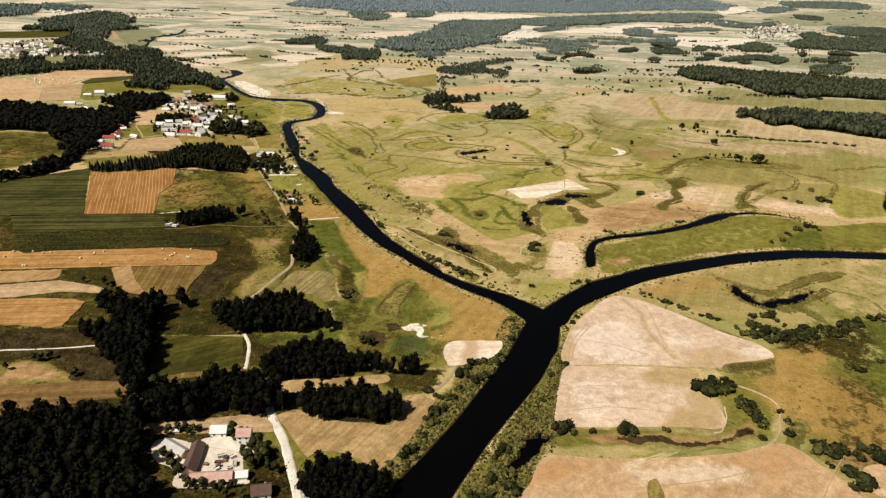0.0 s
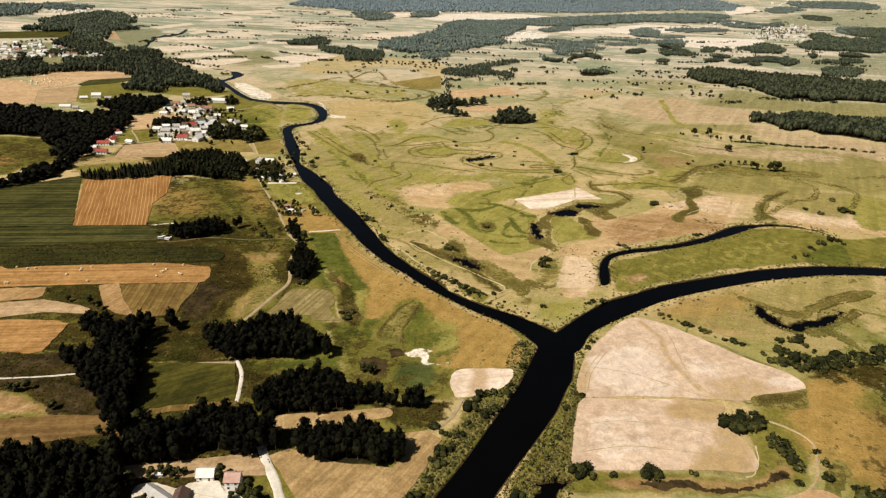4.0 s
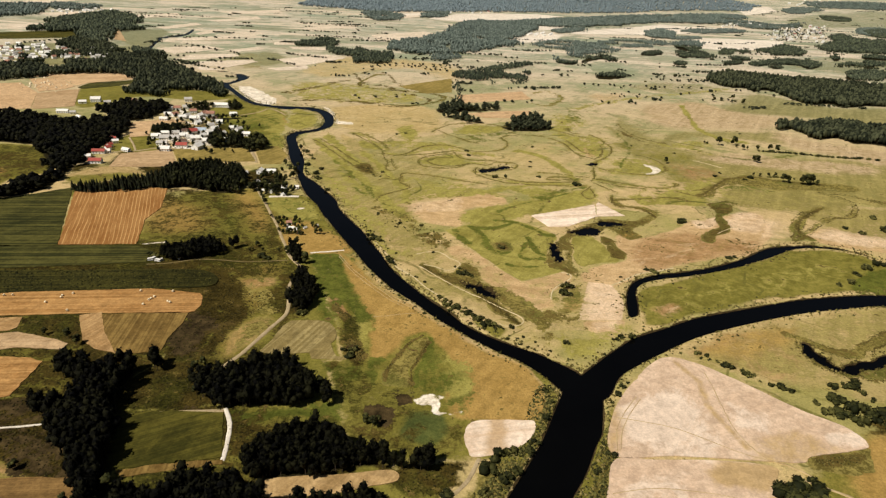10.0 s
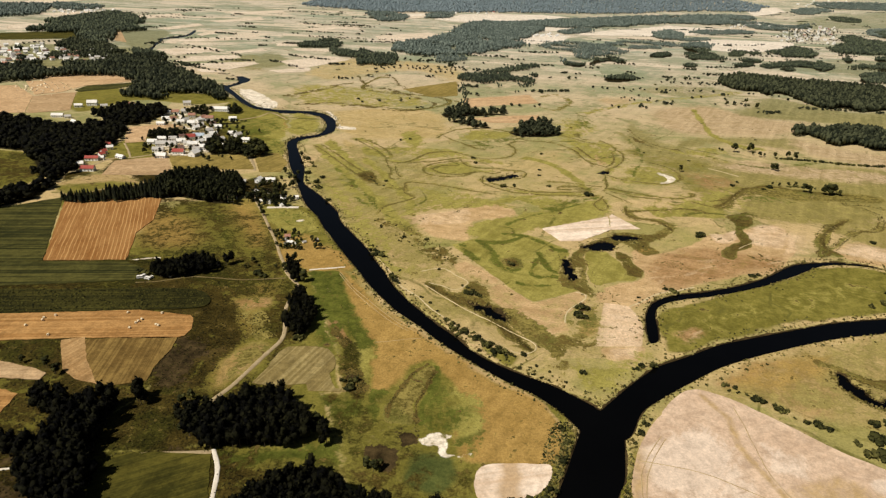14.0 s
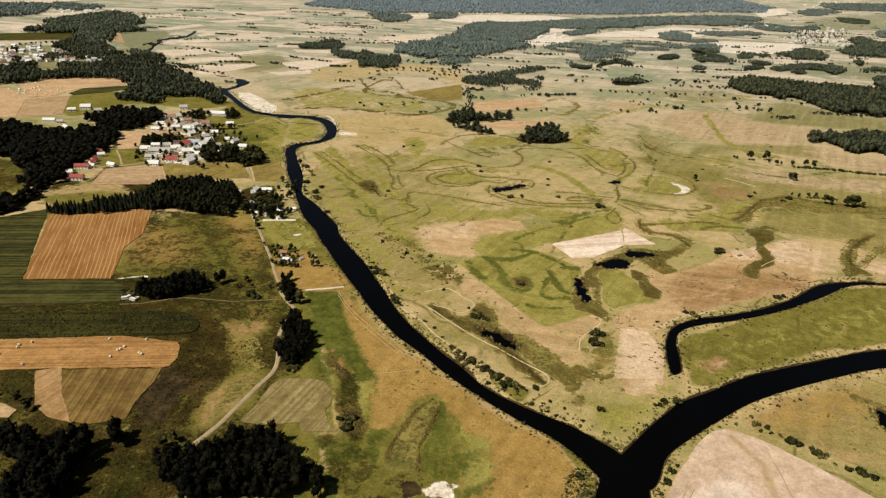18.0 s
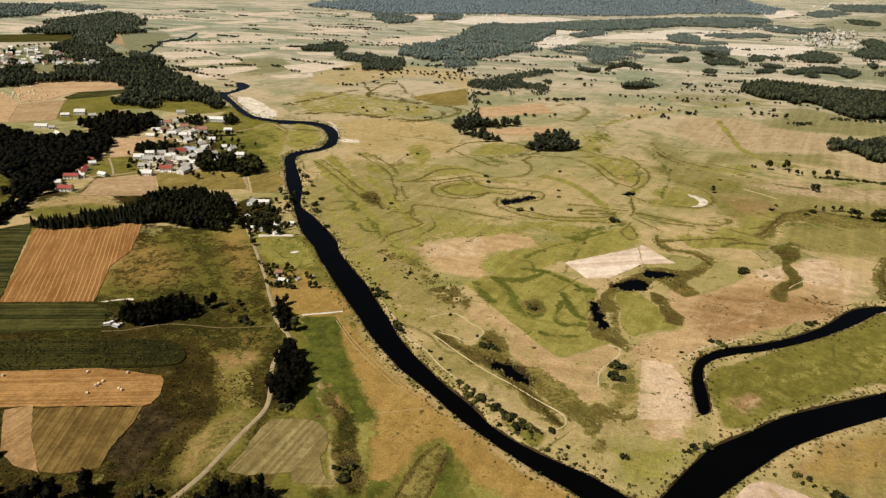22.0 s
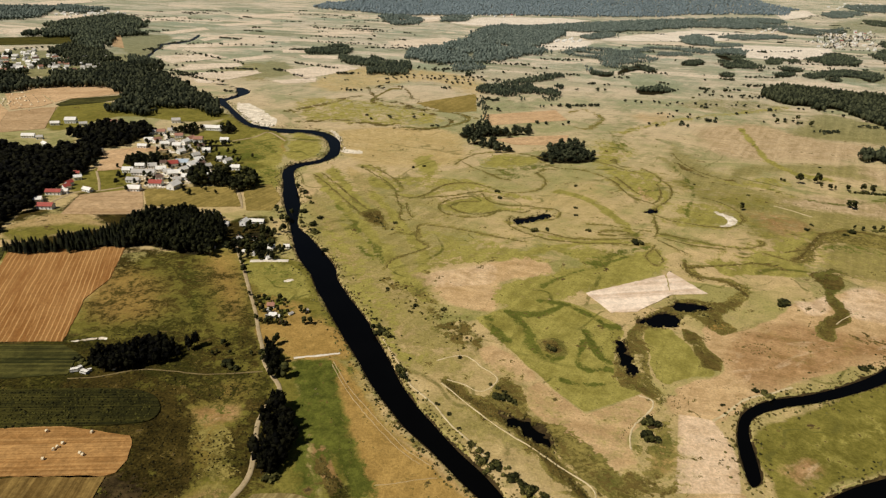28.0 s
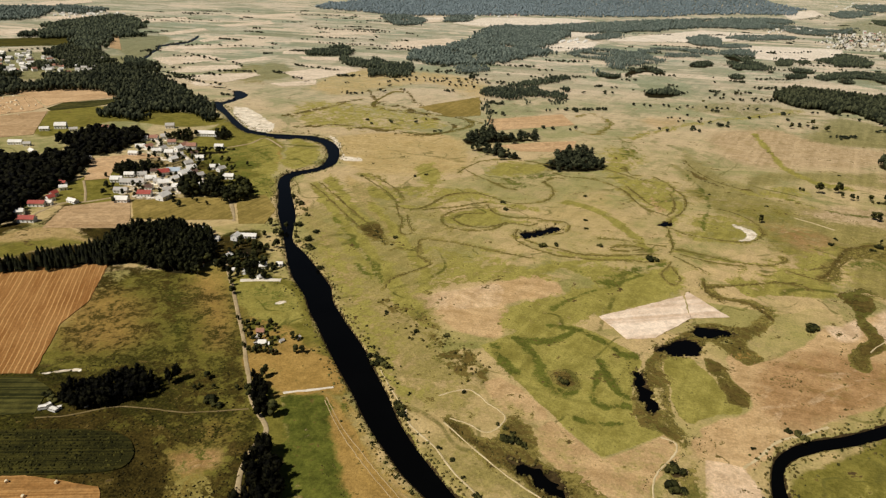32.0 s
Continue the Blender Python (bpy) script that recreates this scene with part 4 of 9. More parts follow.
area("ochre", [(-641, 779), (-582, 799), (-548, 792), (-537, 763), (-604, 729)], 8, 0.9)
area("olive", [(-631, 641), (-504, 680), (-448, 717), (-421, 730), (-414, 704), (-490, 657), (-600, 604)], 8, 0.9)

# rough meadow of the left terrace: brown thin patches, a green strip, a black wet hollow
for points, keep in (
    ([(-343, 693), (-318, 715), (-277, 702), (-242, 641), (-265, 621), (-299, 627)], 0.55), ([(-256, 734), (-221, 739), (-182, 649), (-207, 632)], 0.42), ([(-184, 565), (-162, 570), (-149, 546), (-171, 539)], 0.45),
    ([(-166, 442), (-164, 455), (-157, 473), (-136, 479), (-135, 467), (-141, 449), (-149, 430), (-159, 432)], 0.35), ([(-173, 520), (-162, 549), (-150, 523), (-143, 493), (-158, 486)], 0.5), ([(-182, 539), (-170, 548), (-161, 529), (-175, 525)], 0.4),
):
    thin("dusk", points, 36, 0.4 + 0.6 * keep)
    area("ochre", points, 40, 0.7)
area("mud_dark", [(-208, 461), (-206, 475), (-196, 480), (-187, 470), (-184, 449), (-183, 431), (-193, 429)], 10, 0.72)
area("rose", [(-105, 521), (-101, 530), (-95, 529), (-89, 505), (-91, 493), (-98, 498)], 5, 0.95)
thin("green", [(-107, 524), (-102, 533), (-93, 530), (-87, 502), (-91, 490), (-99, 495)], 5, 0.1)
area("mud_dark", [(-80, 455), (-74, 459), (-66, 451), (-66, 442), (-73, 439), (-78, 446)], 7, 0.85)
area("rose", [(-84, 461), (-70, 466), (-63, 452), (-62, 437), (-75, 434), (-81, 445)], 7, 0.8)
thin("green", [(-84, 461), (-70, 466), (-63, 452), (-62, 437), (-75, 434), (-81, 445)], 6, 0.1)
marsh([(-103, 492), (-88, 494), (-68, 475), (-58, 423), (-58, 399), (-71, 397), (-81, 429), (-80, 454)], 14, 0.42)
thin("dry", [(-227, 738), (-163, 747), (-100, 601), (-135, 592), (-167, 623)], 12, 0.2)
area("olive", [(-223, 733), (-169, 741), (-143, 685), (-110, 630), (-100, 596), (-135, 592), (-166, 620), (-192, 670)], 8, 1.0)
area("ochre", [(-169, 629), (-126, 635), (-104, 607), (-135, 597), (-158, 607)], 5, 0.9)
marsh([(-37, 580), (-20, 565), (2, 542), (17, 527), (34, 513), (49, 499), (57, 479), (60, 461), (63, 461), (61, 482), (54, 504), (46, 519), (31, 536), (19, 551), (14, 568), (6, 586), (-7, 586), (-12, 572)], 9, 0.85)
area("olive", [(-61, 591), (-37, 578), (-2, 540), (31, 511), (45, 493), (33, 485), (15, 497), (-3, 514), (-29, 536), (-55, 568)], 24, 0.5)

area("rose", [(148, 522), (158, 531), (170, 532), (167, 520), (150, 512)], 12, 0.75)
area("sand", [(-116, 563), (-113, 567), (-110, 562), (-110, 555), (-114, 557)], 6, 0.6)
area("olive", [(-99, 641), (-69, 598), (-43, 559), (-18, 529), (3, 507), (19, 490), (30, 484), (25, 473), (2, 492), (-21, 518), (-49, 548), (-70, 579), (-96, 622)], 6, 0.95)
band("lush", 4, [(-98, 633), (-71, 588), (-47, 551), (-21, 522), (3, 499), (16, 486)], 0.9)
area("dusk", [(-263, 296), (-221, 296), (-170, 304), (-152, 303), (-150, 286), (-240, 267)], 8, 1.0)


area("dusk", [(-803, 843), (-636, 882), (-530, 879), (-486, 801), (-495, 763), (-509, 751), (-528, 716), (-652, 666)], 30, 0.52)
area("dusk", [(-135, 240), (-109, 238), (-88, 245), (-79, 231), (-75, 205), (-122, 203)], 10, 0.95)
area("dusk", [(-100, 264), (-90, 267), (-81, 250), (-74, 232), (-82, 231), (-96, 250)], 6, 0.8)

area("green", [(-47, 423), (-30, 460), (-22, 430), (-27, 398), (-39, 388)], 16, 0.6)
area("mud_dark", [(-62, 384), (-52, 388), (-43, 381), (-45, 372), (-56, 370)], 4, 1.0)
area("pale", [(256, 677), (299, 745), (328, 744), (352, 729), (335, 687), (307, 670), (267, 663)], 40, 0.55)
area("pale", [(353, 689), (380, 709), (425, 709), (479, 691), (460, 663), (394, 668)], 12, 0.7)
area("pale", [(-69, 728), (1, 757), (3, 728), (-54, 701)], 10, 0.42)

for points in ([(256, 677), (299, 745), (328, 744), (352, 729), (335, 687), (307, 670), (267, 663)], [(353, 689), (380, 709), (425, 709), (479, 691), (460, 663), (394, 668)], [(210, 707), (235, 721), (271, 739), (269, 717), (252, 696), (230, 701)]):
    thin("rose", points, 12, 0.15)
    thin("tan", points, 12, 0.3)
area("lush", [(223, 811), (265, 844), (325, 882), (392, 882), (414, 847), (458, 835), (423, 766), (381, 760), (331, 776), (291, 779), (237, 741), (194, 708)], 40, 0.62)
area("pale", [(105, 558), (131, 565), (132, 541), (122, 499), (108, 485), (96, 496)], 8, 0.6)
area("dry", [(129, 459), (165, 485), (214, 515), (294, 543), (340, 534), (274, 438), (228, 430), (197, 440), (167, 463)], 20, 0.8)
area("rose", [(169, 468), (216, 502), (262, 519), (255, 494), (204, 456)], 50, 0.5)
area("reed", [(92, 402), (79, 358), (65, 320), (52, 298), (30, 260), (20, 229), (45, 231), (54, 257), (65, 275), (73, 310), (85, 352)], 8, 0.8)
area("reed", [(53, 416), (55, 384), (39, 349), (19, 315), (-3, 276), (-20, 246), (-23, 253), (-10, 285), (9, 328), (39, 362), (47, 384)], 8, 0.8)

area("dusk", [(-201, 419), (-173, 426), (-149, 378), (-178, 370)], 20, 1.0)
area("mud_dark", [(-196, 415), (-174, 421), (-152, 378), (-177, 373)], 30, 0.6)
area("green", [(-101, 529), (-75, 532), (-56, 458), (-39, 420), (-53, 396), (-69, 402), (-79, 457)], 10, 0.85)

thin("dusk", [(-205, 592), (-153, 604), (-135, 508), (-140, 475), (-150, 445), (-164, 431), (-191, 502)], 36, 0.88)
area("green", [(-205, 592), (-153, 604), (-135, 508), (-140, 475), (-150, 445), (-164, 431), (-191, 502)], 60, 0.5)
thin("ochre", [(-54, 499), (-23, 471), (4, 433), (11, 399), (-12, 377), (-34, 406)], 60, 0.6)
area("lush", [(-30, 456), (-7, 445), (11, 410), (8, 384), (-8, 378), (-20, 408)], 40, 0.6)

area("dusk", [(-404, 891), (-437, 963), (-470, 1087), (-471, 1154), (-412, 1105), (-323, 1006), (-307, 945), (-345, 889)], 24, 0.48)
area("dusk", [(-455, 760), (-444, 818), (-450, 872), (-430, 879), (-429, 811), (-416, 810), (-351, 820), (-353, 794), (-406, 762)], 10, 0.6)
area("olive", [(-478, 897), (-482, 965), (-453, 993), (-405, 909), (-428, 875), (-456, 871)], 8, 0.9)

wipe([(-206, 387), (-198, 412), (-193, 429), (-175, 431), (-159, 415), (-149, 393), (-137, 379), (-198, 369)])
area("olive", [(-206, 387), (-198, 412), (-193, 429), (-175, 431), (-159, 415), (-149, 393), (-137, 379), (-198, 369)], 6, 0.9)
area("green", [(-164, 407), (-149, 393), (-137, 379), (-164, 376)], 8, 0.6)

# ---- the hay meadow above the confluence ----
wipe([(-136, 592), (-109, 599), (-89, 576), (-55, 525), (-28, 498), (-4, 473), (25, 449), (45, 437), (62, 428), (56, 410), (49, 391), (42, 369), (37, 350), (3, 344), (-35, 341), (-66, 361), (-76, 398), (-93, 430), (-80, 433), (-89, 463), (-111, 532)])
area("olive", [(-136, 592), (-109, 599), (-89, 576), (-55, 525), (-28, 498), (-4, 473), (25, 449), (45, 437), (62, 428), (56, 410), (49, 391), (42, 369), (37, 350), (3, 344), (-35, 341), (-66, 361), (-76, 398), (-93, 430), (-80, 433), (-89, 463), (-111, 532)], 10, 0.9)
area("ochre", [(-113, 601), (-88, 573), (-55, 523), (-28, 496), (-4, 470), (25, 448), (41, 436), (51, 419), (52, 395), (45, 380), (3, 380), (-4, 391), (-9, 404), (-3, 425), (-9, 446), (-22, 463), (-29, 473), (-42, 461), (-49, 437), (-58, 436), (-65, 466), (-72, 493), (-81, 523), (-95, 561)], 8, 1.0)
band("tan", 3.5, [(-55, 523), (-28, 496), (-4, 470), (25, 448), (41, 435), (51, 418), (51, 397)], 0.62)
area("green", [(-29, 466), (-23, 457), (-16, 440), (-5, 435), (-1, 420), (-5, 403), (-12, 397), (-25, 397), (-30, 407), (-28, 433)], 16, 0.62)
area("lush", [(-11, 440), (2, 436), (7, 415), (6, 387), (-4, 391), (-11, 409)], 18, 0.9)
area("fen", [(-28, 381), (-10, 382), (-8, 372), (-12, 358), (-25, 353), (-37, 359), (-35, 369)], 8, 1.0)
area("green", [(-134, 581), (-112, 580), (-95, 547), (-81, 511), (-92, 498), (-96, 490), (-109, 532)], 8, 0.9)
area("lush", [(-86, 491), (-73, 492), (-65, 466), (-63, 441), (-72, 456), (-83, 471)], 9, 0.9)
area("green", [(-82, 514), (-74, 500), (-65, 466), (-58, 430), (-57, 409), (-52, 406), (-48, 431), (-49, 439), (-59, 442), (-65, 479), (-75, 511)], 5, 0.8)
area("dry", [(-81, 464), (-71, 464), (-61, 436), (-62, 409), (-74, 429)], 8, 0.7)
area("reed", [(-29, 464), (-25, 459), (-29, 439), (-30, 412), (-35, 406), (-47, 407), (-44, 429), (-40, 449)], 2.5, 1.0)
band("sedge", 1.3, [(-28, 467), (-35, 459), (-40, 449), (-44, 432), (-46, 413)], 0.8)
band("sedge", 1.5, [(-24, 459), (-28, 439), (-30, 415), (-30, 395)], 0.8)
band("green", 3, [(-23, 463), (-23, 445), (-26, 423), (-27, 407)], 0.9)
area("sand", [(-31, 393), (-26, 388), (-18, 388), (-13, 382), (-6, 383), (2, 386), (3, 388), (-7, 385), (-10, 390), (-9, 400), (-19, 400), (-24, 397)], 4, 0.66)
area("mud_dark", [(-41, 397), (-33, 400), (-31, 388), (-40, 385)], 5, 0.8)
area("green", [(-8, 402), (0, 402), (7, 396), (6, 387), (-4, 387), (-8, 392)], 8, 0.5)
area("mud_dark", [(-58, 384), (-50, 385), (-42, 383), (-42, 372), (-51, 371)], 5, 1.0)
area("sedge", [(-82, 455), (-70, 458), (-64, 447), (-63, 434), (-75, 435)], 6, 0.9)
area("mud_dark", [(-79, 453), (-69, 453), (-68, 446), (-77, 447)], 4, 0.8)
area("green", [(-92, 427), (-78, 426), (-65, 430), (-59, 414), (-74, 406), (-85, 412)], 7, 0.8)
area("green", [(-88, 390), (-74, 387), (-71, 381), (-85, 379)], 6, 0.9)
area("green", [(-136, 593), (-108, 593), (-99, 573), (-87, 538), (-74, 505), (-67, 487), (-82, 485), (-93, 528), (-106, 529), (-97, 484), (-104, 483), (-124, 565)], 8, 0.95)
area("rose", [(-103, 523), (-98, 528), (-93, 524), (-88, 503), (-85, 485), (-93, 488), (-100, 506)], 3, 1.0)
area("sedge", [(-98, 504), (-93, 507), (-87, 485), (-92, 484)], 3, 0.7)
area("pale", [(-115, 561), (-112, 565), (-108, 560), (-110, 555), (-114, 555)], 2.5, 0.9)
area("olive", [(-139, 626), (-135, 634), (-113, 631), (-101, 603), (-110, 599), (-131, 595)], 3, 0.8)
area("ochre", [(-145, 632), (-118, 636), (-102, 603), (-110, 600), (-135, 596)], 4, 0.9)
area("dusk", [(-92, 427), (-65, 429), (-45, 408), (-32, 403), (-31, 388), (-15, 383), (-24, 356), (-8, 369), (3, 374), (0, 344), (-61, 339), (-72, 380)], 12, 0.42)
area("dusk", [(-206, 387), (-198, 412), (-193, 429), (-175, 431), (-159, 415), (-149, 393), (-137, 379), (-198, 369)], 8, 0.8)
area("dusk", [(-91, 491), (-83, 491), (-71, 465), (-60, 430), (-72, 429), (-83, 451)], 8, 0.7)
area("olive", [(239, 385), (309, 352), (245, 257), (213, 270), (210, 324), (221, 352)], 30, 0.9)
area("dusk", [(257, 360), (309, 352), (245, 257), (220, 263), (226, 305)], 40, 0.42)
area("reed", [(198, 281), (216, 304), (222, 300), (211, 282), (197, 273)], 4, 0.9)
area("lush", [(-414, 1081), (-336, 1114), (-323, 1081), (-391, 1054)], 10, 0.8)
area("green", [(-381, 1035), (-318, 1060), (-304, 1024), (-351, 1011)], 10, 0.7)
area("lush", [(-354, 1142), (-321, 1148), (-270, 1033), (-283, 1002), (-308, 1031)], 14, 0.8)
area("ochre", [(-327, 1098), (-304, 1114), (-275, 1045), (-289, 1017)], 10, 0.6)
area("lush", [(-308, 937), (-278, 1007), (-255, 967), (-256, 917)], 10, 0.7)
area("green", [(-331, 998), (-278, 1007), (-252, 946), (-271, 923)], 12, 0.5)
area("dusk", [(-446, 807), (-354, 822), (-358, 789), (-446, 775)], 8, 0.8)
area("dusk", [(-311, 465), (-275, 470), (-258, 442), (-267, 437), (-297, 448)], 4, 0.8)
area("dusk", [(-294, 691), (-218, 722), (-165, 609), (-143, 563), (-123, 478), (-191, 471), (-195, 509), (-196, 536), (-218, 554), (-267, 554), (-281, 582), (-299, 637)], 30, 0.52)
area("mud_dark", [(-197, 474), (-183, 479), (-174, 464), (-177, 446), (-179, 430), (-195, 430)], 14, 0.62)
thin("dusk", [(-178, 476), (-170, 477), (-163, 456), (-164, 432), (-173, 430), (-173, 451)], 10, 0.25)
area("green", [(-178, 476), (-170, 477), (-163, 456), (-164, 432), (-173, 430), (-173, 451)], 10, 0.85)
thin("dusk", [(-164, 465), (-150, 479), (-133, 478), (-139, 450), (-151, 431), (-162, 432)], 12, 0.35)
area("reed", [(-164, 465), (-150, 479), (-133, 478), (-139, 450), (-151, 431), (-162, 432)], 16, 0.62)
area("reed", [(-172, 518), (-153, 526), (-136, 488), (-152, 476)], 12, 0.55)
thin("dusk", [(-176, 539), (-154, 542), (-149, 526), (-166, 523)], 10, 0.35)
area("rose", [(-176, 539), (-154, 542), (-149, 526), (-166, 523)], 10, 0.8)

# ---- the wet meadow between the river and its old arms ----
wipe([(-117, 682), (-108, 748), (-78, 782), (-65, 817), (11, 817), (51, 788), (88, 764), (137, 755), (183, 807), (202, 758), (273, 768), (356, 779), (260, 614), (181, 597), (153, 584), (134, 557), (130, 539), (122, 502), (1, 490), (-28, 526), (-64, 580), (-95, 643)])
area("dry", [(-130, 713), (-91, 729), (-34, 639), (-40, 611), (-10, 614), (36, 562), (46, 517), (38, 497), (1, 494), (-28, 526), (-65, 583), (-101, 654)], 14, 0.6)
area("lush", [(-135, 733), (-97, 680), (-72, 620), (-47, 603), (-68, 595), (-101, 654)], 16, 0.6)
area("lush", [(-70, 732), (-69, 771), (-53, 792), (10, 795), (49, 770), (9, 769), (-6, 763), (-67, 727)], 12, 0.62)
area("lush", [(10, 722), (50, 748), (81, 769), (124, 799), (155, 810), (150, 767), (133, 749), (72, 706), (33, 692), (7, 680), (1, 702)], 14, 0.8)
band("green", 5, [(37, 716), (61, 744), (88, 764), (123, 790)], 0.6)
area("tan", [(-70, 721), (-39, 736), (-6, 758), (4, 766), (30, 777), (50, 755), (32, 735), (8, 726), (5, 689), (-6, 670), (-36, 681)], 5, 0.85)
area("pale", [(-69, 721), (-6, 756), (2, 742), (-2, 718), (-55, 702)], 4, 0.45)
area("lush", [(-17, 661), (-2, 673), (20, 691), (34, 697), (55, 695), (69, 685), (87, 666), (92, 655), (79, 625), (75, 593), (89, 582), (71, 571), (50, 559), (35, 578), (19, 602), (3, 628)], 2.5, 1.0, False)
band("green", 5, [(31, 696), (51, 692), (68, 679), (80, 661), (88, 660)], 0.75)
band("green", 4, [(6, 673), (23, 673), (43, 682), (55, 691)], 0.75)
band("green", 5.5, [(9, 672), (18, 653), (23, 635), (29, 619), (38, 613), (44, 617)], 0.75)
band("green", 4, [(58, 636), (53, 615), (57, 606), (70, 606), (78, 605)], 0.75)
band("green", 3.5, [(41, 589), (51, 586), (67, 589)], 0.75)
band("green", 4, [(62, 651), (66, 623), (74, 614)], 0.75)
band("green", 5, [(-6, 662), (-2, 643), (5, 633)], 0.75)
area("reed", [(29, 636), (39, 641), (45, 628), (46, 618), (37, 616), (30, 626)], 4, 0.9)
area("sedge", [(33, 634), (40, 634), (43, 622), (36, 620)], 3, 1.0)
area("lush", [(108, 657), (125, 662), (133, 656), (139, 632), (143, 607), (130, 599), (109, 590), (101, 602), (103, 628)], 3, 1.0)
area("tan", [(158, 677), (171, 667), (176, 661), (217, 690), (231, 708), (250, 718), (277, 736), (322, 754), (328, 717), (288, 650), (228, 622), (180, 595), (154, 584), (136, 565), (117, 569), (112, 583), (123, 590), (146, 607), (154, 627), (151, 644)], 3, 1.0)
area("rose", [(174, 654), (217, 682), (237, 680), (259, 675), (294, 672), (280, 649), (230, 624), (181, 597), (157, 597), (157, 621)], 22, 0.85)
area("pale", [(238, 714), (251, 720), (274, 735), (275, 724), (254, 699), (239, 693)], 6, 0.75)
area("pale", [(295, 750), (322, 754), (330, 735), (308, 697), (284, 698), (272, 705)], 10, 0.62)
area("pale", [(226, 665), (237, 654), (244, 641), (236, 637), (227, 649)], 10, 0.5)
marsh([(281, 769), (298, 779), (305, 772), (295, 755), (284, 741), (282, 724), (281, 709), (270, 693), (259, 683), (251, 674), (250, 665), (244, 660), (235, 663), (235, 674), (243, 685), (258, 698), (268, 711), (273, 730), (277, 750)], 3, 1.0)
area("tan", [(12, 574), (25, 587), (38, 572), (50, 557), (71, 569), (89, 581), (95, 573), (94, 565), (84, 553), (72, 541), (70, 535), (73, 520), (71, 515), (60, 512), (49, 517), (33, 535), (18, 557)], 2, 1.0, False)
area("tan", [(-15, 616), (-8, 628), (-1, 625), (26, 592), (16, 582), (6, 585), (-3, 591), (-8, 602)], 3, 0.9)
area("pale", [(106, 563), (115, 562), (125, 559), (127, 550), (129, 536), (126, 518), (121, 502), (87, 499), (97, 531)], 1.5, 0.95, False)
area("tan", [(106, 579), (116, 576), (136, 566), (125, 554), (106, 560), (103, 571)], 5, 0.9)
marsh([(-38, 581), (-29, 580), (-13, 569), (-3, 580), (6, 583), (12, 577), (12, 561), (24, 548), (36, 533), (55, 519), (71, 511), (89, 515), (88, 499), (57, 496), (47, 506), (32, 522), (15, 533), (0, 547), (-13, 555), (-30, 567)], 4, 0.8)
area("mud_dark", [(-3, 555), (12, 548), (22, 545), (30, 532), (21, 529), (12, 537), (3, 546)], 4, 1.0)
area("reed", [(84, 557), (101, 554), (96, 527), (89, 510), (73, 508), (74, 524), (73, 537)], 8, 0.8)
area("ochre", [(82, 534), (96, 533), (89, 510), (77, 513)], 8, 0.6)
area("mud_dark", [(80, 540), (85, 541), (85, 535), (79, 534)], 4, 0.9)
area("mud_dark", [(84, 553), (90, 555), (91, 549), (85, 547)], 3, 0.8)
marsh([(134, 699), (159, 710), (182, 711), (201, 728), (206, 724), (192, 704), (174, 689), (177, 673), (176, 661), (163, 657), (156, 670), (146, 681), (126, 667), (108, 653), (101, 627), (99, 596), (106, 577), (101, 571), (90, 582), (77, 593), (76, 615), (83, 639), (101, 663), (118, 686)], 3, 0.72)
marsh([(139, 662), (146, 660), (152, 640), (154, 627), (146, 612), (139, 616), (138, 632)], 3, 1.0)
area("ochre", [(160, 680), (174, 676), (177, 665), (168, 659), (160, 665)], 2.5, 1.0)
band("sedge", 2.2, [(171, 782), (169, 762), (179, 752), (194, 749), (202, 738), (204, 724)], 0.9)
band("reed", 5, [(172, 776), (177, 755), (199, 750), (209, 737), (193, 717)], 0.8)
band("sedge", 1.8, [(169, 772), (189, 776), (210, 781), (239, 792), (257, 788), (259, 780)], 0.9)
band("reed", 4, [(170, 776), (210, 781), (238, 790), (258, 782)], 0.7)
area("sedge", [(-91, 727), (-79, 715), (-67, 702), (-72, 687), (-91, 699)], 10, 0.36)
area("sedge", [(-65, 688), (-40, 670), (-14, 638), (-16, 620), (-29, 622), (-47, 649)], 10, 0.36)
area("reed", [(-95, 723), (-67, 707), (-36, 670), (-10, 638), (-16, 614), (-33, 622), (-60, 659), (-85, 690)], 14, 0.45)
area("dry", [(58, 503), (74, 512), (88, 504), (83, 491), (61, 489)], 10, 0.6)

# ---- old river bends: thin rims of sedge round a damp floor ----
rim([(-169, 1023), (-154, 1002), (-139, 982), (-124, 960), (-113, 937)])
rim([(-161, 1030), (-144, 1011), (-127, 989), (-114, 970), (-107, 948)])
rim([(-113, 926), (-101, 917), (-88, 919), (-76, 934), (-69, 949), (-58, 969), (-42, 978), (-25, 979)])
rim([(-25, 979), (-8, 969), (7, 956), (20, 952), (35, 955), (52, 967), (62, 990), (62, 1016), (53, 1035)])
rim([(-83, 916), (-67, 924), (-48, 931), (-29, 944), (-13, 952)])
rim([(-15, 948), (-9, 924), (2, 912), (18, 909), (33, 912), (48, 907), (65, 906), (70, 894), (65, 878), (54, 870)])
rim([(-18, 934), (-32, 930), (-49, 920), (-57, 907), (-61, 891), (-55, 876), (-43, 868), (-25, 866), (-8, 873), (4, 888), (14, 893), (28, 889), (38, 897)])
rim([(-18, 916), (-36, 913), (-47, 900), (-47, 892), (-37, 880), (-19, 876), (-4, 885), (7, 895)])
rim([(17, 877), (14, 863), (14, 851), (21, 840), (31, 831), (41, 825), (52, 819), (65, 817), (89, 815), (114, 819), (135, 818), (147, 825)])
rim([(21, 853), (34, 843), (46, 839), (58, 833), (72, 826), (90, 825), (121, 831), (144, 837)])
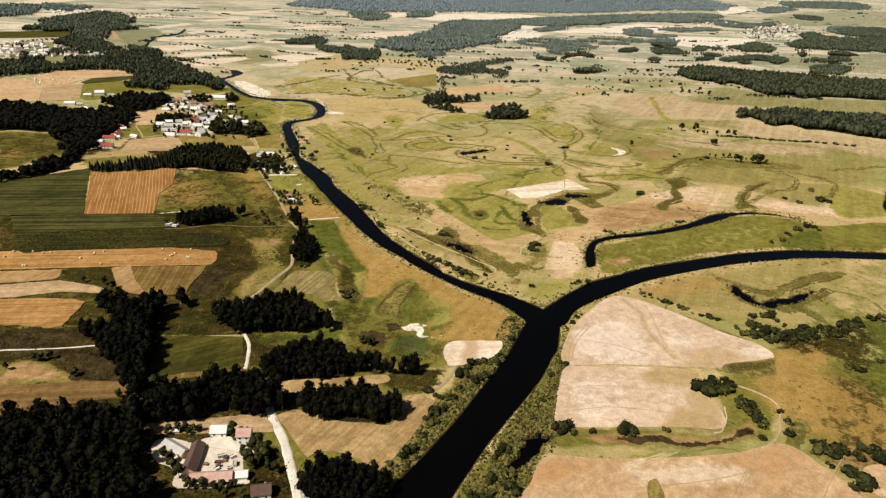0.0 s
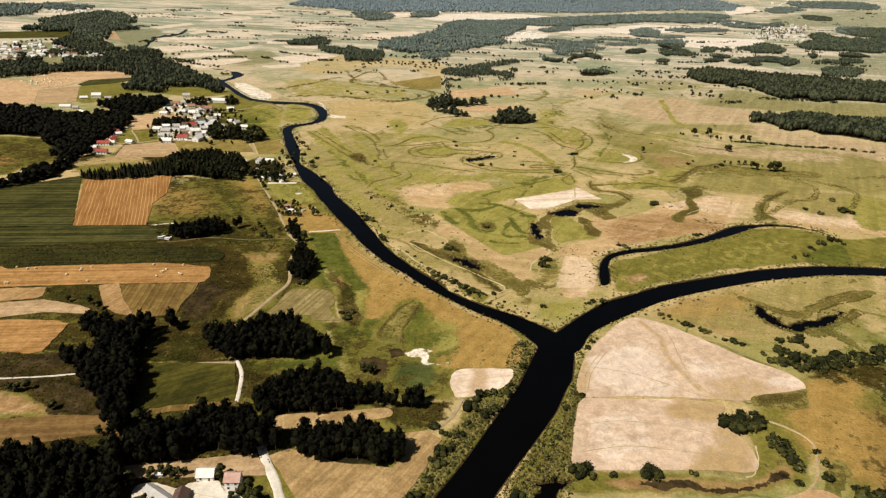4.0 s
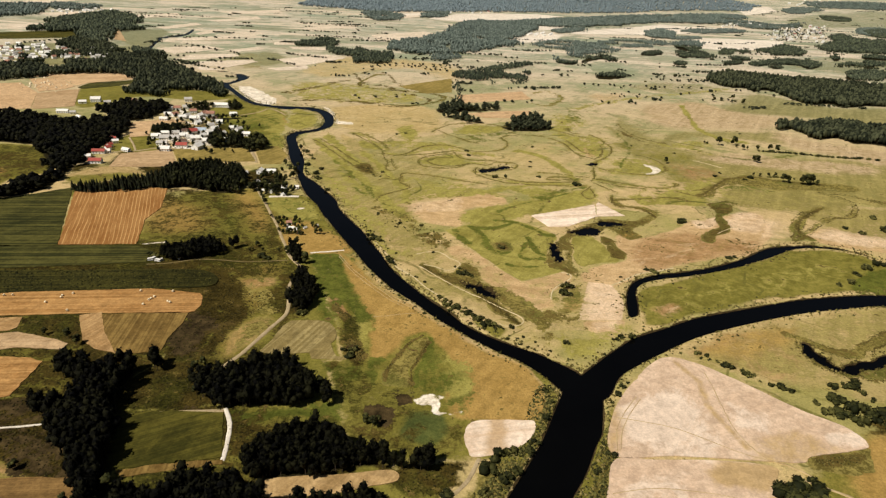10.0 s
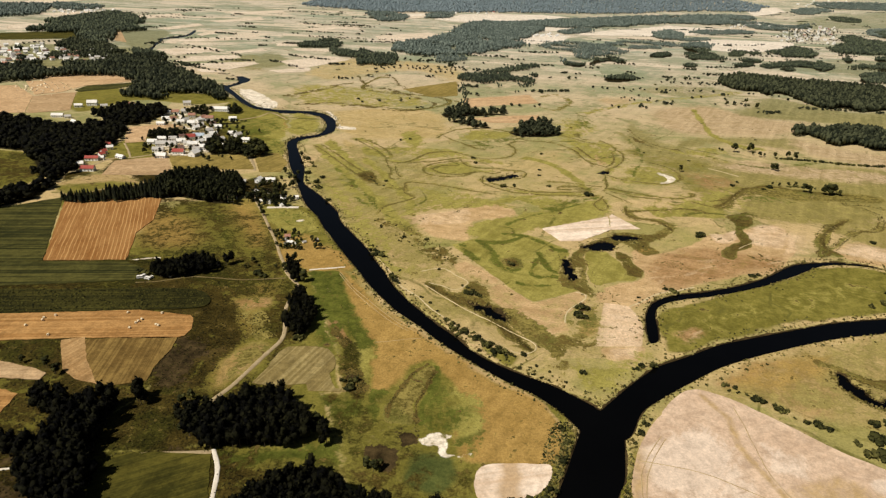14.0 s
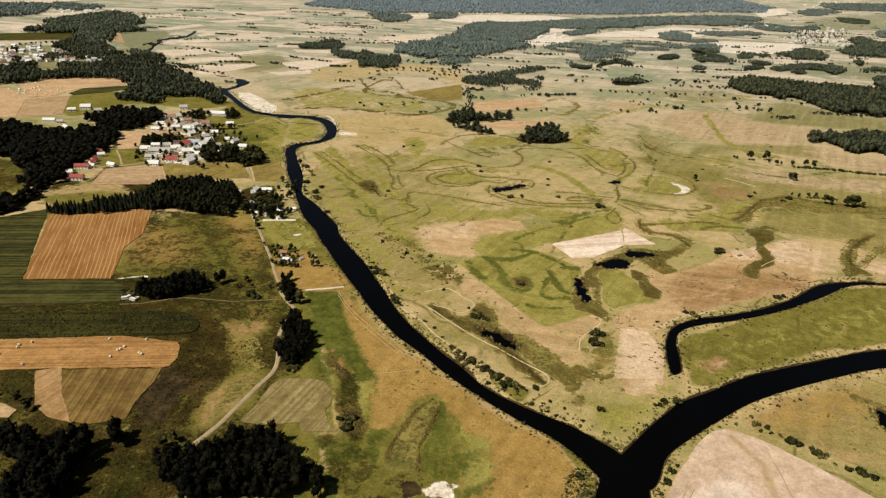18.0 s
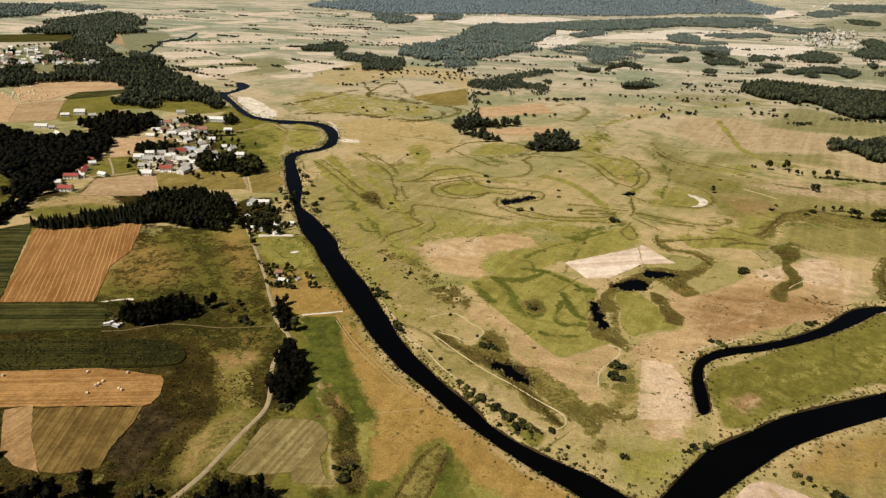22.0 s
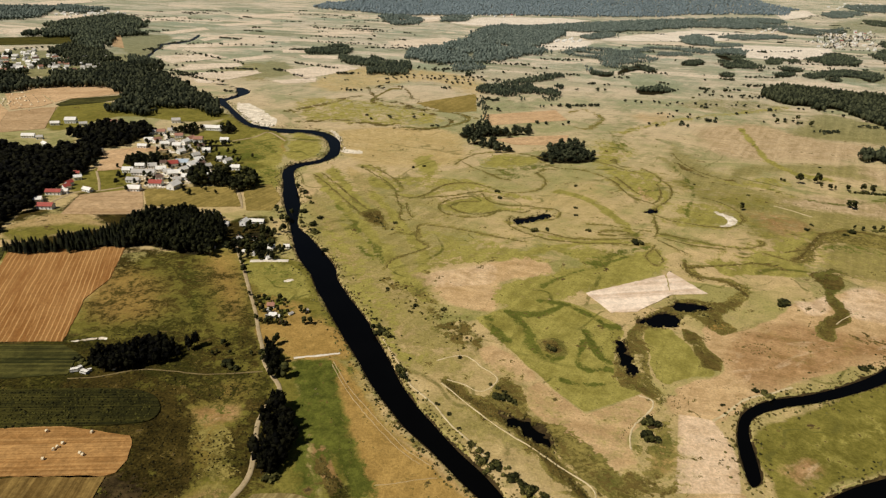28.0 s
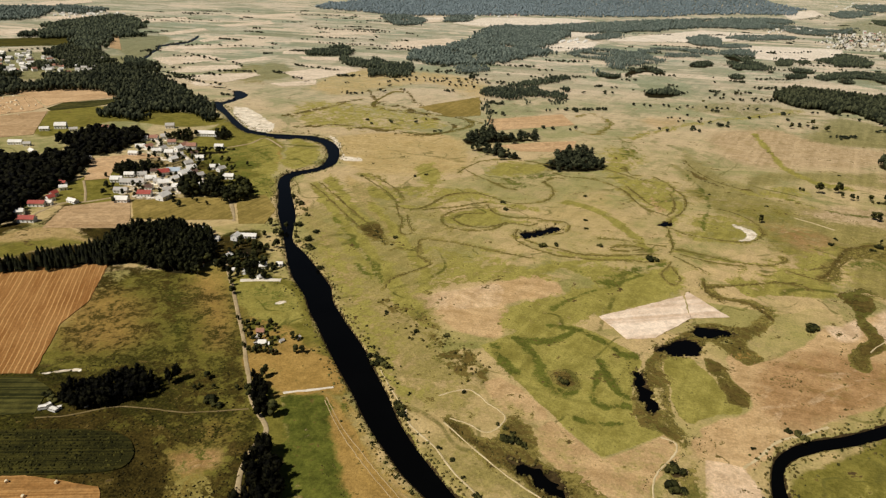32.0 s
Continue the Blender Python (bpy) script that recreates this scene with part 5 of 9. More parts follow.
rim([(-52, 1050), (-42, 1077), (-23, 1108), (5, 1125), (37, 1123), (59, 1113), (79, 1103)])
rim([(-42, 1067), (-25, 1042), (-7, 1022), (7, 1004), (21, 1000)])
rim([(62, 1086), (80, 1064), (100, 1060), (124, 1055)])
rim([(52, 1030), (70, 1055), (82, 1050)])
rim([(-113, 931), (-107, 905), (-100, 880), (-99, 856), (-93, 846), (-87, 851)])
rim([(-97, 899), (-92, 873), (-85, 855)])
rim([(-102, 809), (-95, 815), (-85, 812), (-78, 819), (-75, 837), (-44, 834), (-16, 824), (12, 815), (27, 810)])
rim([(-76, 826), (-76, 802), (-63, 786), (-71, 775), (-83, 763), (-93, 750), (-96, 733)])
rim([(132, 1044), (149, 1018), (154, 987), (161, 958), (175, 946), (181, 936)])
rim([(156, 1035), (162, 1007), (169, 977), (178, 967)])
rim([(197, 1081), (207, 1060), (212, 1031), (216, 1006), (210, 976), (197, 951), (183, 932), (175, 917)])
rim([(202, 1016), (199, 984), (190, 957), (179, 941)])
rim([(171, 908), (168, 882), (165, 859), (156, 840)])
rim([(174, 905), (185, 891), (207, 883), (223, 879), (240, 879), (256, 888), (269, 910), (270, 934), (264, 951), (255, 964), (244, 972)])
rim([(96, 865), (117, 866), (138, 859), (160, 856)])
rim([(100, 843), (118, 852), (135, 848), (117, 839), (101, 840)])
rim([(161, 851), (179, 845), (198, 836), (217, 828), (237, 825), (256, 833), (266, 843), (260, 846)])
rim([(166, 839), (190, 826), (220, 820)])
rim([(159, 834), (171, 817), (182, 800)])
rim([(153, 821), (147, 808), (139, 795), (139, 782), (144, 774), (152, 785), (152, 799), (151, 812)])
rim([(174, 790), (169, 776), (170, 762), (180, 753), (195, 751), (204, 742), (212, 737)])
rim([(168, 770), (190, 777), (217, 785), (240, 791), (255, 786), (262, 779)])
rim([(254, 818), (266, 807), (279, 800), (287, 804), (308, 832), (321, 847), (334, 870), (348, 882)])
rim([(276, 821), (310, 836)])
rim([(260, 1166), (261, 1124), (269, 1086), (283, 1062), (297, 1048)])
rim([(143, 1102), (157, 1088), (174, 1069), (193, 1058)])
rim([(169, 1123), (169, 1088), (183, 1083)])
rim([(-220, 981), (-198, 951), (-178, 919), (-162, 894), (-149, 874), (-137, 856)])
rim([(-211, 988), (-188, 953), (-168, 922), (-150, 894), (-131, 867), (-115, 841)])
band("lush", 7, [(-112, 922), (-75, 932), (-38, 958), (1, 949), (39, 936)], 0.62)
band("lush", 8, [(-47, 893), (-23, 884), (7, 895), (31, 899)], 0.62)
band("lush", 6, [(15, 861), (39, 835), (86, 820), (141, 826)], 0.62)
band("lush", 9, [(156, 1019), (182, 981), (206, 985), (192, 945), (176, 916)], 0.62)
band("lush", 7, [(172, 890), (204, 880), (246, 883), (267, 913), (258, 955)], 0.62)
band("lush", 7, [(-165, 1024), (-134, 983), (-108, 942)], 0.62)
band("lush", 9, [(-215, 982), (-175, 921), (-140, 865), (-115, 838)], 0.62)
band("lush", 6, [(162, 848), (196, 831), (248, 828)], 0.62)
area("lush", [(4, 1114), (50, 1111), (63, 1081), (21, 1053), (-19, 1056)], 16, 0.7)
area("lush", [(-48, 904), (-18, 912), (1, 898), (-23, 877), (-44, 884)], 14, 0.7)
area("lush", [(202, 934), (247, 959), (259, 920), (248, 891), (208, 891)], 16, 0.6)
area("lush", [(-69, 823), (-16, 817), (10, 801), (-1, 775), (-52, 786)], 20, 0.5)
area("lush", [(-105, 1068), (-80, 1086), (-71, 1013), (-90, 991)], 14, 0.6)
area("lush", [(-161, 803), (-135, 780), (-107, 737), (-114, 726), (-147, 766)], 16, 0.5)
area("reed", [(-140, 865), (-126, 871), (-106, 832), (-115, 823), (-129, 839)], 5, 0.8)
area("sedge", [(-136, 859), (-123, 865), (-111, 836), (-122, 834)], 6, 0.8)

# ---- bank meadows right of the river ----
area("rose", [(157, 465), (201, 491), (241, 495), (247, 470), (214, 433), (191, 442), (163, 451)], 14, 0.62)
area("olive", [(234, 374), (261, 354), (268, 327), (236, 275), (221, 295), (211, 314), (194, 342), (190, 350), (220, 352)], 20, 0.9)
area("ochre", [(234, 374), (261, 354), (268, 327), (236, 275), (221, 295), (211, 314), (194, 342), (190, 350), (220, 352)], 40, 0.5)
area("dusk", [(254, 407), (326, 420), (290, 362), (265, 377), (239, 385)], 20, 0.6)
area("reed", [(191, 363), (202, 360), (231, 371), (223, 352), (211, 349), (189, 352)], 3, 1.0, False)
area("sedge", [(195, 361), (226, 366), (222, 356), (198, 353)], 5, 0.7)

# ---- mown strips of the far meadow ----
wipe([(178, 1283), (346, 1471), (600, 1584), (713, 1397), (573, 1155), (372, 1046), (268, 1050), (251, 1179)], 30)
area("lush", [(261, 1219), (319, 1244), (307, 1146), (335, 1098), (382, 1070), (363, 1033), (303, 1068), (264, 1138)], 40, 0.6)
area("tan", [(345, 1299), (452, 1394), (502, 1352), (508, 1246), (424, 1168), (342, 1161), (324, 1219)], 40, 0.5)
area("rose", [(457, 1245), (494, 1182), (573, 1155), (525, 1072), (458, 1108)], 40, 0.5)
band("lush", 14, [(204, 1277), (326, 1396), (438, 1468), (593, 1565)], 0.5)
band("pale", 9, [(207, 1245), (273, 1266), (331, 1267)], 0.45)
band("pale", 9, [(238, 1307), (344, 1358), (432, 1420)], 0.45)
area("green", [(186, 1248), (208, 1270), (213, 1209), (197, 1163), (174, 1158)], 14, 0.5)
area("tan", [(242, 1423), (324, 1466), (326, 1396), (267, 1353)], 40, 0.5)
band("sedge", 3, [(264, 1167), (264, 1124), (272, 1087), (291, 1054), (309, 1046)], 0.8)
area("lush", [(-354, 1432), (-154, 1418), (-78, 1294), (-195, 1243), (-312, 1267)], 30, 0.5)
band("sedge", 4, [(-338, 1326), (-302, 1406), (-257, 1477)], 0.8)
band("sedge", 4, [(-317, 1245), (-217, 1253), (-113, 1228), (-67, 1296), (-127, 1376), (-180, 1443)], 0.8)
band("sedge", 4, [(-258, 1573), (-217, 1453), (-165, 1415), (-102, 1342)], 0.8)
band("sedge", 4, [(-250, 1583), (-201, 1604), (-167, 1536), (-155, 1483), (-118, 1396)], 0.7)
band("reed", 9, [(129, 1395), (169, 1446), (195, 1382), (157, 1295), (127, 1314)], 0.6)
# ---- right-hand meadows below the dark woods ----
wipe([(632, 1534), (827, 1391), (1061, 1364), (721, 923), (553, 926), (458, 1107), (321, 1065), (210, 1115), (315, 1335), (468, 1341)], 40)
area("moor", [(633, 1522), (697, 1462), (755, 1397), (837, 1409), (1032, 1383), (917, 1228), (740, 1243), (633, 1284), (533, 1291), (427, 1284), (525, 1380)], 50, 0.9)
area("moor", [(300, 1052), (411, 1098), (523, 1058), (567, 1014), (604, 1012), (629, 1054), (552, 1083), (524, 1155), (438, 1147), (338, 1121)], 30, 0.75)
area("moor", [(234, 1102), (244, 1029), (285, 997), (341, 1046), (295, 1095), (279, 1222)], 30, 0.7)
area("moor", [(358, 1522), (490, 1476), (592, 1558), (553, 1627), (417, 1608)], 40, 0.6)
area("rust", [(349, 1342), (465, 1400), (528, 1304), (608, 1274), (523, 1174), (441, 1155), (347, 1152), (317, 1216)], 50, 0.8)
area("rust", [(519, 1154), (563, 1105), (635, 1065), (751, 1002), (688, 918), (582, 976), (536, 1018), (496, 1073)], 40, 0.8)
area("rust", [(334, 976), (410, 1009), (474, 991), (579, 970), (553, 926), (459, 926), (382, 939)], 30, 0.7)
band("moor", 8, [(295, 1577), (375, 1540), (491, 1514), (619, 1531)], 0.7)
band("pale", 6, [(213, 1240), (314, 1284), (450, 1353), (548, 1353)], 0.35)
band("moor", 10, [(241, 1132), (248, 1083), (274, 1047), (310, 1028)], 0.7)
band("sedge", 4, [(252, 1119), (260, 1078), (275, 1051)], 0.7)
band("sedge", 4, [(270, 1034), (308, 1022), (352, 1005)], 0.6)
band("green", 6, [(341, 1021), (396, 973), (483, 1009), (534, 1015)], 0.6)
area("moor", [(924, 2013), (1107, 1867), (1449, 1867), (1870, 2413), (1379, 2330), (1129, 2265)], 60, 0.6)
area("moor", [(1586, 3469), (2118, 3591), (2602, 3756), (2902, 4211), (2525, 4313), (1890, 4012)], 80, 0.6)
# ---- rough slope of the left terrace ----
area("mud_dark", [(-198, 474), (-185, 475), (-176, 450), (-175, 430), (-192, 428), (-196, 448)], 12, 0.8)
thin("reed", [(-205, 526), (-173, 530), (-154, 481), (-153, 432), (-167, 431), (-176, 464)], 12, 0.3)
area("dusk", [(-205, 536), (-178, 539), (-155, 486), (-161, 461), (-161, 433), (-172, 431), (-181, 475), (-197, 498)], 16, 0.95)
area("green", [(-179, 473), (-169, 477), (-163, 452), (-168, 432), (-175, 436), (-174, 455)], 14, 0.6)
area("olive", [(-162, 501), (-151, 520), (-138, 504), (-136, 482), (-153, 482)], 18, 0.75)
area("rose", [(-171, 535), (-155, 538), (-149, 529), (-166, 524)], 10, 0.7)
area("tan", [(-160, 459), (-149, 476), (-134, 478), (-139, 450), (-149, 433), (-157, 433)], 10, 0.55)
area("olive", [(-305, 691), (-219, 722), (-200, 681), (-270, 640)], 18, 0.6)
wipe([(-316, 374), (-247, 381), (-203, 379), (-175, 319), (-208, 316), (-270, 307)], 6)
area("dusk", [(-315, 373), (-245, 379), (-201, 377), (-175, 319), (-209, 318), (-236, 325), (-262, 337), (-287, 331)], 10, 0.9)
area("olive", [(-316, 374), (-203, 382), (-175, 318), (-270, 307)], 20, 0.9)
area("green", [(-248, 344), (-206, 353), (-187, 321), (-207, 320), (-235, 328)], 14, 0.75)
area("rose", [(-272, 330), (-261, 335), (-236, 323), (-213, 319), (-260, 312)], 10, 0.85)
area("mud_dark", [(-269, 339), (-262, 349), (-248, 344), (-253, 334)], 6, 0.8)
area("mud_dark", [(-228, 318), (-226, 326), (-217, 323), (-219, 316)], 6, 0.8)
area("olive", [(82, 377), (69, 344), (53, 309), (35, 274), (20, 236), (39, 237), (58, 270), (73, 310), (85, 352)], 8, 0.9)
area("green", [(73, 345), (58, 309), (38, 274), (23, 236), (34, 236), (49, 270), (64, 304)], 8, 0.55)
area("olive", [(79, 377), (64, 344), (46, 308), (28, 273), (11, 235), (22, 216), (44, 237), (55, 270), (72, 310), (84, 352)], 8, 1.0)
area("olive", [(49, 411), (30, 362), (13, 325), (-1, 288), (-15, 258), (-25, 241), (-14, 242), (-1, 262), (18, 297), (36, 338), (58, 392), (60, 412)], 8, 1.0)
thin("dusk", [(-312, 644), (-309, 690), (-300, 737), (-228, 748), (-174, 623), (-194, 598), (-244, 614), (-286, 601)], 25, 0.85)
area("olive", [(-312, 644), (-309, 690), (-300, 737), (-228, 748), (-174, 623), (-194, 598), (-244, 614), (-286, 601)], 20, 0.9)
area("dusk", [(-201, 476), (-186, 485), (-174, 474), (-171, 446), (-173, 426), (-194, 424), (-198, 448)], 12, 1.0)
area("moor", [(-986, 1504), (-801, 1588), (-779, 1690), (-873, 1848), (-1007, 1855), (-1224, 1832)], 40, 0.9)
area("moor", [(-1148, 2215), (-1002, 2278), (-903, 1998), (-855, 1813), (-955, 1907)], 30, 0.9)
area("moor", [(-530, 1645), (-546, 1809), (-504, 1851), (-449, 1709), (-478, 1638)], 25, 0.8)
# ---- duller and wetter stretches right of the river ----
area("moor", [(-203, 1062), (-137, 1202), (47, 1201), (194, 1107), (173, 920), (66, 801), (-53, 792), (-128, 851)], 60, 0.3)
area("moor", [(-181, 953), (-161, 1010), (-64, 949), (-18, 831), (-84, 756), (-128, 814)], 30, 0.55)
thin("lush", [(321, 842), (405, 904), (476, 897), (510, 886), (434, 764), (365, 761), (316, 761), (294, 789)], 30, 0.35)
area("moor", [(321, 842), (405, 904), (476, 897), (510, 886), (434, 764), (365, 761), (316, 761), (294, 789)], 30, 0.8)
area("reed", [(279, 810), (307, 843), (334, 879), (378, 896), (407, 884), (466, 879), (499, 869), (484, 844), (444, 842), (379, 839), (352, 850), (321, 842), (296, 803), (277, 793)], 10, 0.75)
band("sedge", 3, [(280, 805), (306, 833), (334, 873), (375, 889), (409, 877), (460, 869)], 0.7)
band("reed", 7, [(408, 779), (378, 755), (353, 722), (344, 696), (351, 680)], 0.8)
band("sedge", 3, [(406, 775), (378, 752), (355, 722), (347, 699), (353, 684)], 0.8)
area("ochre", [(229, 379), (245, 389), (281, 398), (231, 319), (202, 317), (206, 341), (209, 358)], 16, 0.8)
area("moor", [(150, 452), (203, 486), (299, 534), (387, 559), (337, 481), (247, 433), (215, 438), (177, 438)], 18, 0.6)
area("ochre", [(159, 465), (205, 491), (255, 505), (230, 471), (192, 455)], 14, 0.55)
# Mud colour laid over dark grass, imitating the lens's darkened corner.
area("mud_dark", [(-314, 371), (-245, 378), (-200, 375), (-175, 319), (-210, 319), (-237, 327), (-263, 338), (-288, 334)], 14, 0.55)
area("moor", [(-208, 882), (-148, 934), (-100, 861), (-55, 734), (-38, 646), (-10, 610), (-26, 582), (-51, 585), (-74, 596), (-116, 672)], 18, 0.62)
area("lush", [(-173, 815), (-164, 833), (-87, 686), (-65, 634), (-78, 625), (-106, 674)], 10, 0.5)
area("moor", [(-55, 550), (-42, 574), (-10, 555), (19, 532), (18, 527), (-24, 523)], 20, 0.6)
area("moor", [(316, 953), (400, 993), (578, 995), (654, 956), (533, 781), (462, 796), (407, 834), (348, 865)], 30, 0.75)
area("moor", [(377, 785), (457, 787), (500, 776), (448, 697), (405, 698), (373, 729)], 20, 0.7)
thin("dusk", [(-457, 769), (-451, 801), (-431, 813), (-394, 810), (-370, 783), (-397, 769), (-416, 749), (-438, 746)], 10, 0.2)
area("olive", [(-457, 769), (-451, 801), (-431, 813), (-394, 810), (-370, 783), (-397, 769), (-416, 749), (-438, 746)], 10, 0.8)
area("tan", [(-457, 769), (-451, 801), (-431, 813), (-394, 810), (-370, 783), (-408, 787)], 12, 0.55)
area("dusk", [(-265, 813), (-232, 834), (-203, 761), (-224, 746), (-250, 767)], 10, 0.8)
thin("reed", [(39, 538), (82, 577), (110, 568), (94, 490), (57, 483)], 10, 0.6)
thin("sedge", [(39, 538), (82, 577), (110, 568), (94, 490), (57, 483)], 10, 0.6)
area("moor", [(39, 538), (82, 577), (110, 568), (94, 490), (57, 483)], 14, 0.4)
area("moor", [(-39, 582), (5, 601), (45, 550), (67, 497), (95, 482), (103, 452), (73, 445), (47, 461), (14, 500)], 16, 0.42)
area("reed", [(28, 548), (44, 538), (63, 510), (69, 492), (57, 478), (51, 495), (32, 522)], 5, 0.8)
band("reed", 8, [(-33, 577), (-12, 557), (4, 544), (22, 522), (35, 503), (42, 491)], 0.85)
band("sedge", 4, [(-33, 577), (-12, 557), (4, 544), (22, 522), (35, 503), (42, 491)], 0.85)
band("lush", 9, [(-208, 964), (-147, 851), (-101, 767), (-58, 682)], 0.85)
band("lush", 7, [(-140, 930), (-99, 842), (-60, 760)], 0.8)
band("green", 4, [(-170, 884), (-124, 797), (-98, 747)], 0.6)
band("lush", 8, [(2, 768), (69, 805), (121, 827)], 0.8)
band("tan", 8, [(-211, 918), (-155, 801), (-99, 687), (-60, 615)], 0.5)
band("lush", 8, [(74, 966), (114, 930), (138, 845)], 0.8)
band("green", 4, [(245, 1098), (239, 994), (206, 906)], 0.6)
band("lush", 9, [(423, 1351), (392, 1125), (438, 1077)], 0.8)
LAYERS["mud_dark"] = np.maximum(LAYERS["mud_dark"], np.clip(1.0 - np.abs(shore) / 1.8, 0, 1)).astype(np.float32)


# ---- woods: outlines first, so that the ground below them is darkened ----
def wood(points, gap, detail, height, kind="leaf", label="dense dark broadleaf wood", material=None, wide=1.0):
    o = smooth(points, True, 4)
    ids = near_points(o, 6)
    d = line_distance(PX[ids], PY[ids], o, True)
    # Weaker below far woods, which lifts their tone with the painted haze.
    LAYERS["woodfloor"][ids] = np.maximum(LAYERS["woodfloor"][ids], np.where(inside(PX[ids], PY[ids], o), np.clip(d / 5, 0, 1), 0.0) * (0.35 if gap > 9.5 else 1.0))
    WOODS.append((o, gap, detail, height, kind, label, material, wide))


WOODS = []
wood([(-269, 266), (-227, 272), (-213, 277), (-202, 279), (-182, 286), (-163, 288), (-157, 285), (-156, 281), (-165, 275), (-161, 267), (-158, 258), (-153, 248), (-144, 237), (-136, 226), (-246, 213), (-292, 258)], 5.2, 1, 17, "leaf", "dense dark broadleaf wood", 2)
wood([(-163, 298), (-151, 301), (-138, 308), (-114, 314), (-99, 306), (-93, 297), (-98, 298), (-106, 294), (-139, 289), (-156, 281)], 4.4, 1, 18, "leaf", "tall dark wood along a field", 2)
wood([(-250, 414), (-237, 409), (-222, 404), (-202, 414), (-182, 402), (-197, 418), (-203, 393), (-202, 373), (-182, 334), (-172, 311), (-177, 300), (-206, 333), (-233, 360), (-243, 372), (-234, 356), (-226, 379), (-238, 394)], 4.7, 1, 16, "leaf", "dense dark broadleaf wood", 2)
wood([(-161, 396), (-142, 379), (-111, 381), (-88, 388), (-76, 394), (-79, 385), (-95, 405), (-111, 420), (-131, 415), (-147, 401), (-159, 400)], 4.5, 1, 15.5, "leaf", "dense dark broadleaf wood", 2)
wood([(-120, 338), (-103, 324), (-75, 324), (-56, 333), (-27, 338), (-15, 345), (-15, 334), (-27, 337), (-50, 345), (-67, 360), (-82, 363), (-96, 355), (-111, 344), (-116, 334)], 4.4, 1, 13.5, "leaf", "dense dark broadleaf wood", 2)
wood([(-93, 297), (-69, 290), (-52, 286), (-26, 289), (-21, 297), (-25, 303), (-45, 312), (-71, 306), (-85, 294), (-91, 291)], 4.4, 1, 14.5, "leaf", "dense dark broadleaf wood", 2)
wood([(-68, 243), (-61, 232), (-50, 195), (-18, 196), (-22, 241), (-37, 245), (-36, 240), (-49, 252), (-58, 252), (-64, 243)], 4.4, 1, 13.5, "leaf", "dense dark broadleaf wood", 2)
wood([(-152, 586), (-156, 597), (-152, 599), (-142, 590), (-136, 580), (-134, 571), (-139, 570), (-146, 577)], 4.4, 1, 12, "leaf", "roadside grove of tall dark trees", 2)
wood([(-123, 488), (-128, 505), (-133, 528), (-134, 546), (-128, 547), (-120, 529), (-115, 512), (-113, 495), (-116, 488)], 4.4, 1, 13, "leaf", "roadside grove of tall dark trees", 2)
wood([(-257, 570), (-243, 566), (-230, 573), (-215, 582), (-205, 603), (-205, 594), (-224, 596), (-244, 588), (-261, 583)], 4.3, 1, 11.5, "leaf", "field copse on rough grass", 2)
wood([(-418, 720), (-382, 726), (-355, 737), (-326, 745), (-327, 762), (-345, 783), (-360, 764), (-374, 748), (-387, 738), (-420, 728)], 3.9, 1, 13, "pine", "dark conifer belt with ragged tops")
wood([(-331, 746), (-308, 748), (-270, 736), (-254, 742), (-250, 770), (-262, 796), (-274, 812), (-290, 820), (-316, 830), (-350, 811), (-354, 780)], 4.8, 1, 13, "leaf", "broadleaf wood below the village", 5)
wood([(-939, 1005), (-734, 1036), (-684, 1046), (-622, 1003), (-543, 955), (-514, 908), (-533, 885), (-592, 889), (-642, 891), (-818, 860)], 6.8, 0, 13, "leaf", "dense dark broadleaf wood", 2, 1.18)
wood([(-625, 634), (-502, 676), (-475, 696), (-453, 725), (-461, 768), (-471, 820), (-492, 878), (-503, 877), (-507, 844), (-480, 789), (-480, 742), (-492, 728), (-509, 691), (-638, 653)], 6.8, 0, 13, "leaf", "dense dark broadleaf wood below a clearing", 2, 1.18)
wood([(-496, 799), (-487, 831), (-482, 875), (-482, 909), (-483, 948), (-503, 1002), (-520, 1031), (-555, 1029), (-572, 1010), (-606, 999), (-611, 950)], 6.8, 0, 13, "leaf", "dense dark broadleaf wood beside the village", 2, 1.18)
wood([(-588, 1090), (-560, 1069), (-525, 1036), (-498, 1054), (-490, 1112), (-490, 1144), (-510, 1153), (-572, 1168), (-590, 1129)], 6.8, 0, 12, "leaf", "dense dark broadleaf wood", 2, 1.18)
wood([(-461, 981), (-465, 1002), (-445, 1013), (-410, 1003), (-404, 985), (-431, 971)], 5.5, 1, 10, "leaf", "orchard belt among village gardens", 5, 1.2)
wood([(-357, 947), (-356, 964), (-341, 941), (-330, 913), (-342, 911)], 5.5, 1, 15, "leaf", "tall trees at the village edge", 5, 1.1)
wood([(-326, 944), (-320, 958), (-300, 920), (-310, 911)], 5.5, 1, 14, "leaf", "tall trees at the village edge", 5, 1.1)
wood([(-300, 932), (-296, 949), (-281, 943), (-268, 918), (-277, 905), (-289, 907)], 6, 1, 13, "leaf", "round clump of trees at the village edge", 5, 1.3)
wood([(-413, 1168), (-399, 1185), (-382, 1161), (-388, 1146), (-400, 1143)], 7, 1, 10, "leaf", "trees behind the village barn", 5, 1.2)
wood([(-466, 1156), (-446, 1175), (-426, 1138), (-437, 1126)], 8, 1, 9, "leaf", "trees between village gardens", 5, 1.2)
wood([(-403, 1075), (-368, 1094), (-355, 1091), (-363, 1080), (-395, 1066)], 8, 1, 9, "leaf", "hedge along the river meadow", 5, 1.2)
wood([(-236, 781), (-222, 777), (-208, 797), (-216, 815), (-220, 802), (-233, 796)], 8, 1, 10, "leaf", "garden trees by the river")
